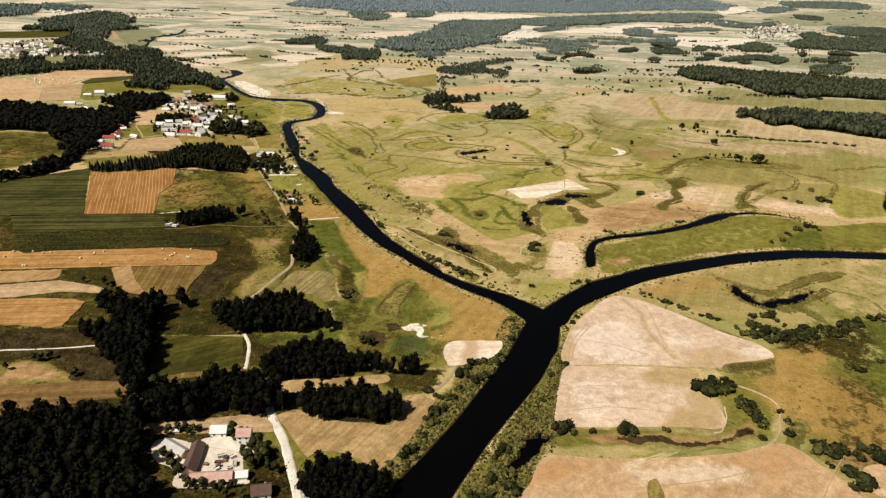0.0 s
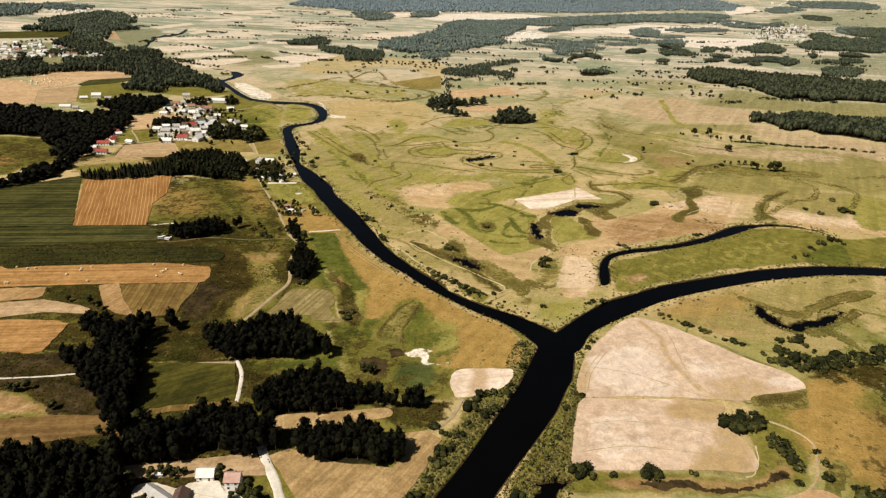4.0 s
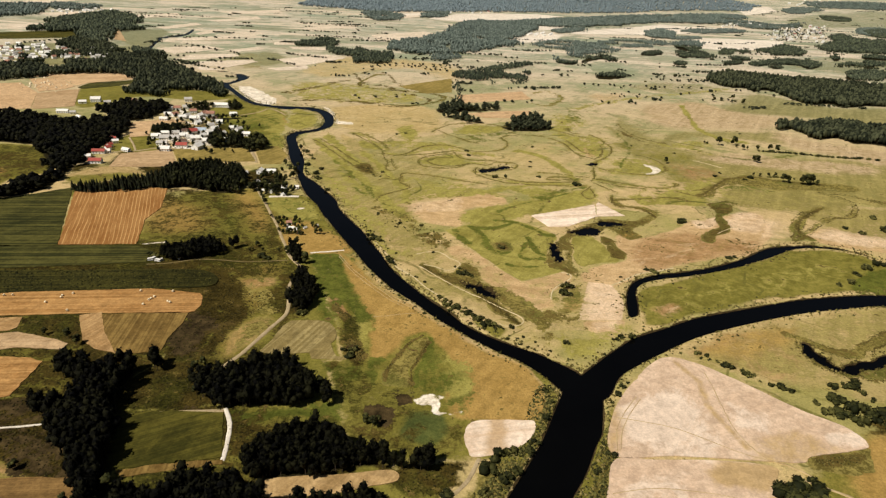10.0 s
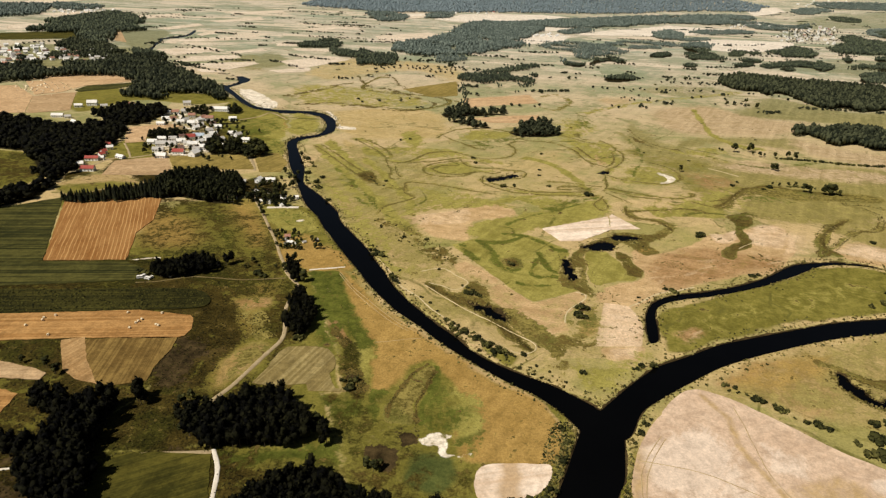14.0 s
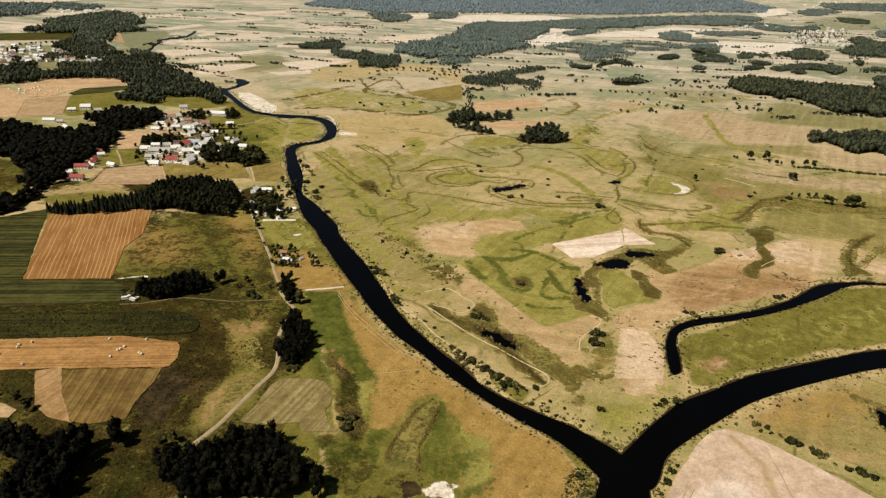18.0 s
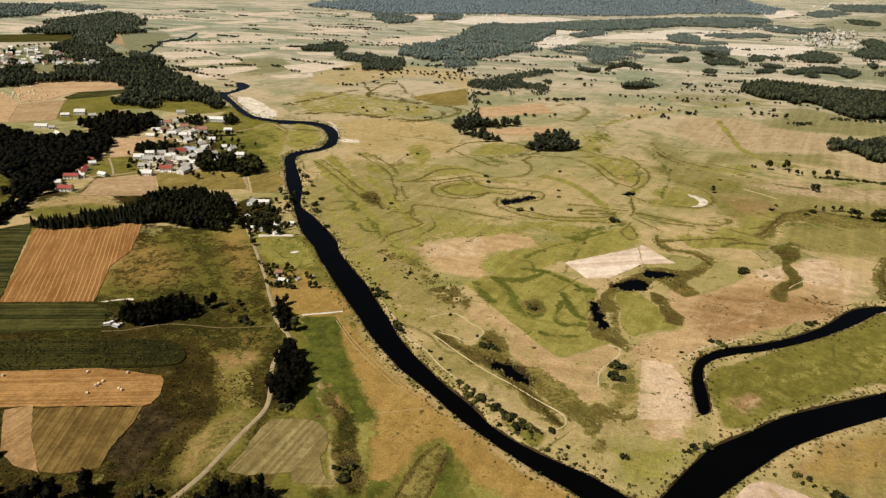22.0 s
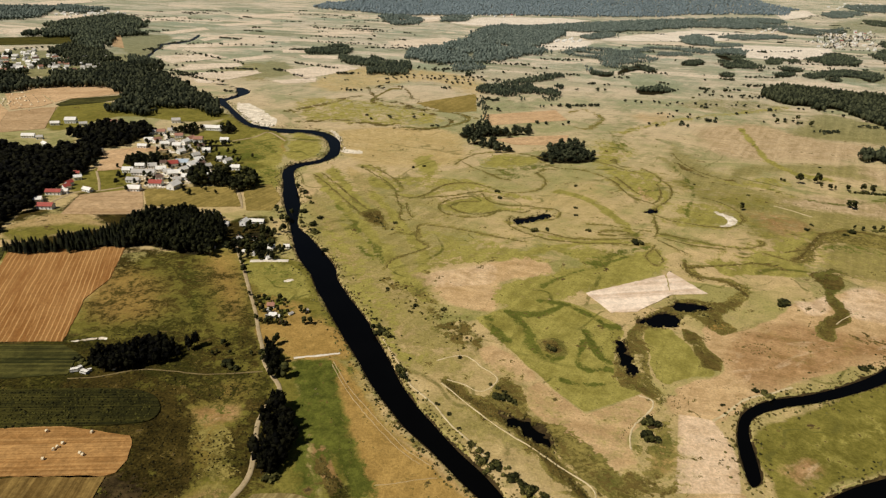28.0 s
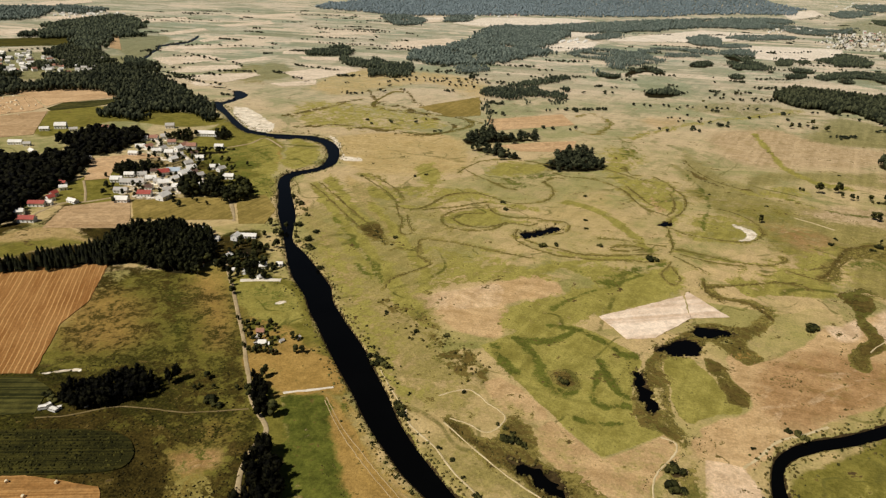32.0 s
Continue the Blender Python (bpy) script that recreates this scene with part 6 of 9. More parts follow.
wood([(-55, 1218), (-42, 1186), (-9, 1202), (55, 1231), (50, 1239), (-1, 1253), (-27, 1269), (-48, 1229)], 8.5, 1, 13, "leaf", "grove in the river meadow", 6, 1.3)
wood([(-35, 1163), (-17, 1148), (28, 1124), (30, 1141), (-17, 1178)], 8, 1, 11, "leaf", "row of trees in the river meadow", 6, 1.3)
wood([(55, 1113), (71, 1083), (122, 1087), (142, 1114), (139, 1158), (112, 1188), (84, 1156), (58, 1114)], 8.5, 1, 13, "leaf", "dense round grove in the river meadow", 6, 1.3)
wood([(603, 1718), (590, 1651), (607, 1596), (643, 1591), (644, 1544), (675, 1571), (695, 1549), (696, 1486), (711, 1420), (752, 1435), (767, 1400), (852, 1434), (997, 1427), (1145, 1641), (1005, 1693), (928, 1720), (856, 1742), (783, 1765), (727, 1802), (674, 1814)], 9.0, 0, 14, "leaf", "long dark wood beyond the meadow", 6, 1.15)
wood([(539, 1201), (531, 1172), (556, 1184), (565, 1162), (571, 1113), (611, 1127), (619, 1094), (652, 1093), (749, 1044), (854, 1193), (724, 1215), (693, 1226), (653, 1243), (596, 1228), (558, 1208)], 9.0, 0, 14, "leaf", "dark oval wood beyond the meadow", 6, 1.15)
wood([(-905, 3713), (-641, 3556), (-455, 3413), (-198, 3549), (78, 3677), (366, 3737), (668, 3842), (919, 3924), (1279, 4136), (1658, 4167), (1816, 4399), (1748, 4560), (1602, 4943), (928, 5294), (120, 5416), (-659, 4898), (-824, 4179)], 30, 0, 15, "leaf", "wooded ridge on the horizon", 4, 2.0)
wood([(-1036, 1412), (-1004, 1468), (-979, 1544), (-897, 1534), (-838, 1616), (-851, 1682), (-801, 1708), (-736, 1658), (-664, 1553), (-605, 1489), (-534, 1400), (-492, 1347), (-453, 1292), (-439, 1246), (-465, 1256), (-506, 1285), (-527, 1285), (-538, 1239), (-557, 1214), (-586, 1228), (-629, 1249), (-635, 1317), (-656, 1355), (-723, 1419), (-764, 1429), (-837, 1395), (-864, 1346), (-896, 1312), (-921, 1256)], 10, 0, 13.5, "leaf", "far mixed forest on the terrace", 6, 1.15)
wood([(-1114, 1851), (-1130, 1956), (-1063, 1925), (-987, 1872), (-880, 1741), (-904, 1690), (-994, 1724)], 12, 0, 12, "leaf", "trees round the far town", 6, 1.2)
wood([(-1140, 1716), (-1110, 1708), (-1141, 1755), (-1181, 1772)], 12, 0, 11, "leaf", "trees among the far town", 6, 1.2)
wood([(-985, 1609), (-942, 1607), (-989, 1675), (-1037, 1695)], 12, 0, 11, "leaf", "trees among the far town", 6, 1.2)
wood([(-1021, 1552), (-980, 1535), (-1037, 1609), (-1067, 1616)], 12, 0, 11, "leaf", "trees among the far town", 6, 1.2)
wood([(-1096, 1813), (-953, 1741), (-991, 1828), (-1095, 1903), (-1116, 1871)], 12, 0, 11, "leaf", "trees among the far town", 6, 1.2)
wood([(-998, 1655), (-859, 1648), (-854, 1684), (-946, 1707), (-1017, 1693)], 12, 0, 11, "leaf", "trees among the far town", 6, 1.2)
wood([(-829, 1595), (-761, 1570), (-779, 1641), (-854, 1684), (-854, 1650)], 12, 0, 11, "leaf", "trees among the far town", 6, 1.2)
wood([(-798, 1701), (-741, 1652), (-771, 1728), (-815, 1768)], 12, 0, 11, "leaf", "trees among the far town", 6, 1.2)
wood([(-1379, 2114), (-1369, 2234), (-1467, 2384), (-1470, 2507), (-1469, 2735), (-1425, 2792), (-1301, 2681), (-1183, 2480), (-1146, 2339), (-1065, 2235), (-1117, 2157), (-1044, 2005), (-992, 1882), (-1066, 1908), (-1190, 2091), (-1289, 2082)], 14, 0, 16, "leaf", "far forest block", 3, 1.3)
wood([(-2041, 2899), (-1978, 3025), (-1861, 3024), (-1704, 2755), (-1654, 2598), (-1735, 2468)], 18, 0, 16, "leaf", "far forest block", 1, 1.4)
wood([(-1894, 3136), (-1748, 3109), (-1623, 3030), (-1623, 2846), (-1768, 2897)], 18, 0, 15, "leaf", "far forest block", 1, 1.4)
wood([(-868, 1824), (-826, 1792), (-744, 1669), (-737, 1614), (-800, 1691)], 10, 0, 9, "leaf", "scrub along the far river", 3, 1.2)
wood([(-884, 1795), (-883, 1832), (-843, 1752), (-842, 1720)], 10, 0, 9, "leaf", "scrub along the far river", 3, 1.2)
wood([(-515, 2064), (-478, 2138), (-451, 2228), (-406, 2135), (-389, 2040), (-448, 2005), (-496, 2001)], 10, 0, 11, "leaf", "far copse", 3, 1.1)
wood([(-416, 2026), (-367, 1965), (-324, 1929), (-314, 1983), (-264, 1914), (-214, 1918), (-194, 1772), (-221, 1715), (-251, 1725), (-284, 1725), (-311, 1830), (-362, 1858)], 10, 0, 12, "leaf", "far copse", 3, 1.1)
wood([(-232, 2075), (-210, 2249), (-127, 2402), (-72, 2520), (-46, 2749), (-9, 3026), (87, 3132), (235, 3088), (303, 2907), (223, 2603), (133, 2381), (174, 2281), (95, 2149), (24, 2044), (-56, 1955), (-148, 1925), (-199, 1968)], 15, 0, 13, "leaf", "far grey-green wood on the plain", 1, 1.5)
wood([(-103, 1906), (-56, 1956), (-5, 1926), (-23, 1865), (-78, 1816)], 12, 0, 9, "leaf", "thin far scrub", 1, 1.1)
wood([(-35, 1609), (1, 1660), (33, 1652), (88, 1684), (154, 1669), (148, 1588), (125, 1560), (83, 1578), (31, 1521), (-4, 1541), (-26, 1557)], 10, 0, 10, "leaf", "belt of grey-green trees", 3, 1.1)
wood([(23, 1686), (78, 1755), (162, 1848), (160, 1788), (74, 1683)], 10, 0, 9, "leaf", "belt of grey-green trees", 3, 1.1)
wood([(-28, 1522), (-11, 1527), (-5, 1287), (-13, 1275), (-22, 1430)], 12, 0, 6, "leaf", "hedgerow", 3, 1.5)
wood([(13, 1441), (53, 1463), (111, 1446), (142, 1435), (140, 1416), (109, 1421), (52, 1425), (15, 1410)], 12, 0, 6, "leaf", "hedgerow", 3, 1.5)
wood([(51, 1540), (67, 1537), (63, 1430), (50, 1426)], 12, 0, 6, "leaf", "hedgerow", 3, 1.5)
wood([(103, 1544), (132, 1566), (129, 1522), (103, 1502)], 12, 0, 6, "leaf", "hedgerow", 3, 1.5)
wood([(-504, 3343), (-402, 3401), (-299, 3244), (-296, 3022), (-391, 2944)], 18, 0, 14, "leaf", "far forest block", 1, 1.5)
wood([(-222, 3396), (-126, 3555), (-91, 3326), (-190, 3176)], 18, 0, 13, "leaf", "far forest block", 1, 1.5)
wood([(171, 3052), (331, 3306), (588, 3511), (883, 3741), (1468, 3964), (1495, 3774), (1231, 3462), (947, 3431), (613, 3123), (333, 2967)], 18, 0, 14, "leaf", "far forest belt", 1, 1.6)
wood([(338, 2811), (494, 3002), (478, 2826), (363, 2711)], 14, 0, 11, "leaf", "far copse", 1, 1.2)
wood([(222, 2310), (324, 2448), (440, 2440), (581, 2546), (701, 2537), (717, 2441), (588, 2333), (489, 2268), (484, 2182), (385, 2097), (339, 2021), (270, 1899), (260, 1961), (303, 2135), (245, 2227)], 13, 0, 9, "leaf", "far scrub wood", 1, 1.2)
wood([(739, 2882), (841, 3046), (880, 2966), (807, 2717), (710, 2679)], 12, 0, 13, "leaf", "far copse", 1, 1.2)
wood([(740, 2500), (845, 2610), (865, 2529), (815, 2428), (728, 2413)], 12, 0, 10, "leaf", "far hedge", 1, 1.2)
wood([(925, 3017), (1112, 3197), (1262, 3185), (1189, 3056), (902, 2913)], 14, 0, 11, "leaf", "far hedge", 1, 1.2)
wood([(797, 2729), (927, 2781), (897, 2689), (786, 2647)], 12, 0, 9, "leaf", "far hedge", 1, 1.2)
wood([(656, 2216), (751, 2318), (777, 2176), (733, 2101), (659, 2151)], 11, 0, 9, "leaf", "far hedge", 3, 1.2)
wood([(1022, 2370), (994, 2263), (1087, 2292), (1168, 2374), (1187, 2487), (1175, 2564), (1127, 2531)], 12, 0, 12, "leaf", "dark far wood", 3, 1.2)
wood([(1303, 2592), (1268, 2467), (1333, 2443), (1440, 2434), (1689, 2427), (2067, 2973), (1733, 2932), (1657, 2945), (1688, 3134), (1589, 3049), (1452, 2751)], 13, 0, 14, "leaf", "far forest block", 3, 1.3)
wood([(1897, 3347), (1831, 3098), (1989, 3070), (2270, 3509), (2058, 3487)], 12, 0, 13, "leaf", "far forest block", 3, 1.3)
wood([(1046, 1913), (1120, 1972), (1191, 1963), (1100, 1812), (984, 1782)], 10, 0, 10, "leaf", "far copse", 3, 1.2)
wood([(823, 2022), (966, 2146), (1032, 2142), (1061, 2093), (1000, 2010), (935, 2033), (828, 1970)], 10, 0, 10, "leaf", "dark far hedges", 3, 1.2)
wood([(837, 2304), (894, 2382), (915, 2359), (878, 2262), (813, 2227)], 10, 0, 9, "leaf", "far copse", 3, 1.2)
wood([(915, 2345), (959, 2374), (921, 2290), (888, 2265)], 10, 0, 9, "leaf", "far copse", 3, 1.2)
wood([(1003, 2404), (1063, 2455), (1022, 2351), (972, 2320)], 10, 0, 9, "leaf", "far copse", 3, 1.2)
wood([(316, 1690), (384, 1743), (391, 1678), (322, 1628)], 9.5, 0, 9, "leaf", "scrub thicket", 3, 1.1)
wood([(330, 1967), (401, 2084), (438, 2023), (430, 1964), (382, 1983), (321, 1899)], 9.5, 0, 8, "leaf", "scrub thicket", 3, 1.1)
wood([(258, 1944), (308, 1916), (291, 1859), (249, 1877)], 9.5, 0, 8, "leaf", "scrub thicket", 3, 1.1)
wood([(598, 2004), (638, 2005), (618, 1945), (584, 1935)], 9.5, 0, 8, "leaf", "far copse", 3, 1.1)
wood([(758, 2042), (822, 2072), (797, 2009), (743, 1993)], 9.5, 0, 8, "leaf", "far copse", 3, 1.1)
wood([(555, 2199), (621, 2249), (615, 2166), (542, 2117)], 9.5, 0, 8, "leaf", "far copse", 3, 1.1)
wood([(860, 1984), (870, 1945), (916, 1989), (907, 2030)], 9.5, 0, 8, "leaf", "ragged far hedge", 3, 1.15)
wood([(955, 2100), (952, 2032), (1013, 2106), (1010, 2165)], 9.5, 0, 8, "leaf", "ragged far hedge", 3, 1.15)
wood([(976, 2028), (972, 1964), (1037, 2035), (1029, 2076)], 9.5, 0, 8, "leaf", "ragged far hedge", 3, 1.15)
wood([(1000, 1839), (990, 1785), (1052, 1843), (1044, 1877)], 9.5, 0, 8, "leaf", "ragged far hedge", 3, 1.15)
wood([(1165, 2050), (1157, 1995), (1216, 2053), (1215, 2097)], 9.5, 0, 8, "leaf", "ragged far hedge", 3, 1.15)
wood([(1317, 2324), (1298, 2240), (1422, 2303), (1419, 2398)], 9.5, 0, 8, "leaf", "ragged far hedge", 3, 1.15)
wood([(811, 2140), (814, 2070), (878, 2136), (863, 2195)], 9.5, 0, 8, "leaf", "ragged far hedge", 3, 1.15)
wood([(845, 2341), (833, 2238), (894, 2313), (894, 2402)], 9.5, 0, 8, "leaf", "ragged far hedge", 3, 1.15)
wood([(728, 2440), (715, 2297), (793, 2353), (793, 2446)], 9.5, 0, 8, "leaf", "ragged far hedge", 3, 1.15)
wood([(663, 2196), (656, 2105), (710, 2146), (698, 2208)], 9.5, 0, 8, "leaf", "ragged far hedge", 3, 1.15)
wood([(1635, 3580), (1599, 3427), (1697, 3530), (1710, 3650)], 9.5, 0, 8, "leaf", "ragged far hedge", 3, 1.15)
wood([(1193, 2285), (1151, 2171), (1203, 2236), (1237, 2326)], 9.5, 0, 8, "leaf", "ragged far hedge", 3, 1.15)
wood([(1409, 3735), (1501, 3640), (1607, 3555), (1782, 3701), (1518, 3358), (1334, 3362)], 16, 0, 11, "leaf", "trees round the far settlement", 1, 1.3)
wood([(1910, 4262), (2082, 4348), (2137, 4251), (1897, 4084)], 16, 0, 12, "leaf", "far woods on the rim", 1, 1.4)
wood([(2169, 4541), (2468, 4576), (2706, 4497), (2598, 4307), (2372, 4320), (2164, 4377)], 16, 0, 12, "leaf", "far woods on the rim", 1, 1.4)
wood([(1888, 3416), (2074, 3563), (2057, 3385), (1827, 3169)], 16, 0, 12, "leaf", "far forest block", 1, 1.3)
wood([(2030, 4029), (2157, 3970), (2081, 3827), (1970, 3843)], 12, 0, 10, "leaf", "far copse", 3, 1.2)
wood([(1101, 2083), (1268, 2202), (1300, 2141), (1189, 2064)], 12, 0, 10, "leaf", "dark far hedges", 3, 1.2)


def ground():
    n, c = len(GY), len(GU)
    i = np.arange((n - 1) * c).reshape(n - 1, c)[:, :-1].ravel()
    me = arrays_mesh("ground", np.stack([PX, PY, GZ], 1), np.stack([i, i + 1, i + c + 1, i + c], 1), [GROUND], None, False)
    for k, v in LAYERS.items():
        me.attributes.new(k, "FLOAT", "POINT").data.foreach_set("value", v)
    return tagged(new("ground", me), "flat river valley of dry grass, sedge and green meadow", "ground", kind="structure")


ground()


def water_sheet(name, outline, label, z):
    bm = bmesh.new()
    face = bm.faces.new([bm.verts.new((x, y, z)) for x, y in outline])
    if face.calc_area() > 0:
        face.normal_update()
        if face.normal.z < 0:
            face.normal_flip()
    bmesh.ops.triangulate(bm, faces=bm.faces[:])
    me = bpy.data.meshes.new(name)
    bm.to_mesh(me)
    bm.free()
    me.materials.append(WATER)
    tagged(new(name, me), label, "water", kind="structure")


for i, outline in enumerate(RIVER):
    water_sheet("river", grown(outline, 1.0), "dark slow river water between grassy banks", -1.25 - 0.01 * i)
for outline in PONDS:
    water_sheet("pond", grown(outline, 0.6), "still black water of an old river arm", -1.22)

# ---- fields ----
from mathutils.geometry import delaunay_2d_cdt


FIELD_EDGES = []
# darker and paler stretches of the near fields: outline and softness, or a line with a width below zero
WASHES = [
    ("wash", [(145, 449), (154, 427), (151, 404), (155, 386), (161, 366)], -4, 0.8),
    ("wash", [(166, 364), (174, 354), (183, 348)], -4, 0.8),
    ("bleach", [(107, 404), (136, 407), (152, 372), (138, 351), (101, 355)], 14, 0.7),
    ("bleach", [(165, 408), (185, 396), (180, 377), (160, 385)], 10, 0.8),
    ("bleach", [(209, 383), (238, 386), (228, 370), (208, 372)], 8, 0.8),
    ("bleach", [(84, 338), (121, 346), (118, 308), (89, 295), (75, 306)], 12, 0.6),
    ("wash", [(132, 346), (144, 354), (171, 356), (183, 350), (159, 334), (134, 337)], 8, 0.95),
    ("wash", [(129, 294), (147, 314), (166, 306), (168, 296), (152, 291)], 10, 0.95),
    ("wash", [(84, 381), (96, 405), (96, 375), (83, 352)], 8, 0.6),
    ("wash", [(90, 394), (96, 395), (95, 378), (87, 354), (78, 353)], 8, 0.7),
    ("wash", [(167, 375), (196, 386), (214, 371), (203, 356), (157, 353)], 10, 0.6),
    ("bleach", [(96, 259), (110, 268), (121, 271), (112, 266), (101, 256)], 5, 0.95),
    ("wash", [(155, 271), (208, 295), (213, 270), (175, 253)], 14, 0.6),
    ("wash", [(141, 356), (171, 356), (187, 341), (169, 340), (140, 339)], 10, 0.9),
    ("wash", [(55, 263), (71, 266), (84, 259), (64, 246), (45, 245)], 12, 0.8),
    ("bleach", [(102, 260), (143, 268), (168, 263), (162, 251), (101, 248)], 14, 0.9),
    ("wash", [(162, 340), (176, 313), (167, 298), (151, 299), (152, 322)], 8, 0.7),
    ("bleach", [(92, 395), (135, 421), (150, 399), (132, 363), (91, 363)], 16, 0.9),
    ("wash", [(18, 382), (27, 382), (27, 350), (14, 349)], 7, 0.9),
]


def field(name, material, points, label, lift=0.4, rounded=False, rag=0.3):
    """A worked field: a low slab of stubble or crop with an uneven rim."""
    rng = np.random.default_rng(len(points) * 7 + int(abs(points[0][0])))
    pts = smooth(points, True, 6) if rounded else np.array(points, float)
    dense = []
    for a, b in zip(pts, np.roll(pts, -1, 0)):
        n = max(1, min(40, int(np.linalg.norm(b - a) / 4)))
        for s in np.arange(n) / n:
            dense.append(a + (b - a) * s + rng.normal(0, rag, 2) * (0.4 if s == 0 else 1))
    dense = np.array(dense)
    FIELD_EDGES.append(dense)
    z = rise(dense[:, 0], dense[:, 1])
    lift += 0.9 if z.max() > 0.5 else 0
    if np.sum(dense[:, 0] * np.roll(dense[:, 1], -1) - np.roll(dense[:, 0], -1) * dense[:, 1]) < 0:
        dense, z = dense[::-1], z[::-1]
    n = len(dense)
    inner = np.zeros((0, 2))
    if material in (SANDY, RUSSET, PALE) and dense[:, 1].min() < 500:
        gx, gy = np.meshgrid(np.arange(dense[:, 0].min(), dense[:, 0].max(), 2.5), np.arange(dense[:, 1].min(), dense[:, 1].max(), 2.5))
        inner = np.column_stack([gx.ravel(), gy.ravel()])
        inner = inner[inside(inner[:, 0], inner[:, 1], dense)]
        inner = inner[line_distance(inner[:, 0], inner[:, 1], dense, True) > 0.8]
    co, _, tris, *_ = delaunay_2d_cdt([Vector(q) for q in np.vstack([dense, inner])], [(i, (i + 1) % n) for i in range(n)], [], 1, 1e-4)
    bm = bmesh.new()
    top = [bm.verts.new((q.x, q.y, float(rise(q.x, q.y)) + lift)) for q in co]
    for t in tris:
        bm.faces.new([top[i] for i in t])
    rim = [bm.verts.new((x, y, h + lift)) for (x, y), h in zip(dense, z)]
    low = [bm.verts.new((x, y, h - 0.6)) for (x, y), h in zip(dense, z)]
    for i in range(n):
        j = (i + 1) % n
        bm.faces.new((rim[j], rim[i], low[i], low[j]))
    me = bpy.data.meshes.new(name)
    bm.to_mesh(me)
    bm.free()
    me.materials.append(material)
    if len(inner):
        v = np.array([q.co[:2] for q in me.vertices])
        for kind in ("wash", "bleach"):
            value = np.zeros(len(v))
            for k, points, soft, strength in WASHES:
                if k == kind:
                    o = np.array(points, float)
                    d = line_distance(v[:, 0], v[:, 1], o, len(o) > 2 and soft > 0)
                    d = np.where(inside(v[:, 0], v[:, 1], o), -d, d) if soft > 0 else d + soft / 2
                    value = np.maximum(value, strength * np.clip(0.5 - d / abs(soft), 0, 1))
            me.attributes.new(kind, "FLOAT", "POINT").data.foreach_set("value", value)
    return tagged(new(name, me), label, "field", kind="structure")


def track(name, material, width, points, label, lift=0.32):
    """A road or track: a cambered ribbon along a line."""
    p = smooth(points, False, 6)
    if width < 2:
        p = p + np.random.default_rng(len(points)).normal(0, 0.12, p.shape)
    t = np.gradient(p, axis=0)
    t /= np.maximum(np.linalg.norm(t, axis=1), 1e-6)[:, None]
    nrm = np.stack([-t[:, 1], t[:, 0]], 1)
    rng = np.random.default_rng(int(abs(points[0][1])))
    w = width / 2 * (1 + rng.normal(0, 0.06, len(p)) + 0.18 * np.sin(np.arange(len(p)) * 0.9 + width) * (width < 2))
    z = rise(p[:, 0], p[:, 1]) + lift
    cols = [(-1.25, -0.9), (-1, -0.04), (-0.5, 0.0), (0, 0.05), (0.5, 0.0), (1, -0.04), (1.25, -0.9)]
    verts = np.concatenate([np.column_stack([p + nrm * (w * c)[:, None], z + dz]) for c, dz in cols])
    n = len(p)
    i = np.arange(n - 1)
    quads = np.concatenate([np.stack([k * n + i + 1, k * n + i, (k + 1) * n + i, (k + 1) * n + i + 1], 1) for k in range(len(cols) - 1)])
    return tagged(new(name, arrays_mesh(name, verts, quads, [material])), label, "road", kind="structure")


field("stubble_field", GOLD, [(-423, 725), (-376, 735), (-331, 748), (-311, 685), (-312, 652), (-293, 595), (-359, 586)], "golden grain stubble with long combine rows")
field("stubble_field", GOLD2, [(-465, 475), (-416, 485), (-382, 493), (-315, 504), (-245, 515), (-203, 511), (-198, 504), (-195, 493), (-196, 484), (-204, 480), (-259, 475), (-318, 466), (-360, 459), (-441, 445)], "golden mown stubble strip dotted with straw bales")
field("stubble_field", RUSTHAY, [(-274, 470), (-261, 476), (-247, 452), (-226, 426), (-242, 430), (-255, 439)], "pale stubble lane between rough grass", 0.45)
field("stubble_field", RUSTHAY, [(-375, 453), (-351, 457), (-312, 464), (-307, 450), (-310, 446), (-339, 438), (-361, 433)], "tan stubble strip with wheel tracks")
field("stubble_field", STRAW, [(-359, 431), (-337, 435), (-303, 445), (-274, 439), (-262, 434), (-262, 427), (-291, 427), (-323, 415), (-345, 411)], "pale straw stubble beside a hedge bank")
field("stubble_field", GOLD2, [(-406, 403), (-322, 413), (-299, 416), (-275, 416), (-266, 413), (-264, 378), (-270, 375), (-298, 377), (-381, 372)], "orange stubble with harvester rows along its edges")
field("stubble_field", OLIVEHAY, [(-261, 472), (-233, 478), (-200, 481), (-198, 467), (-200, 445), (-198, 432), (-215, 426), (-226, 427), (-244, 443), (-256, 461)], "brown mown stubble beside a pale lane")
field("crop_field", CROP, [(-539, 566), (-533, 616), (-498, 670), (-430, 733), (-359, 585), (-433, 571)], "dark green root crop in rows", 0.5)
field("crop_field", CROP, [(-426, 575), (-392, 580), (-290, 591), (-274, 582), (-268, 560), (-300, 552), (-364, 539), (-394, 532)], "dark green crop in long rows", 0.5)
field("crop_field", MAIZE, [(-390, 527), (-360, 534), (-310, 539), (-257, 547), (-215, 549), (-198, 536), (-202, 522), (-245, 514), (-336, 499), (-364, 493)], "dark root crop in long rows", 0.75, True)
field("meadow", GRASS, [(-199, 366), (-167, 372), (-136, 373), (-124, 338), (-152, 331), (-178, 324)], "mown green paddock between woods")
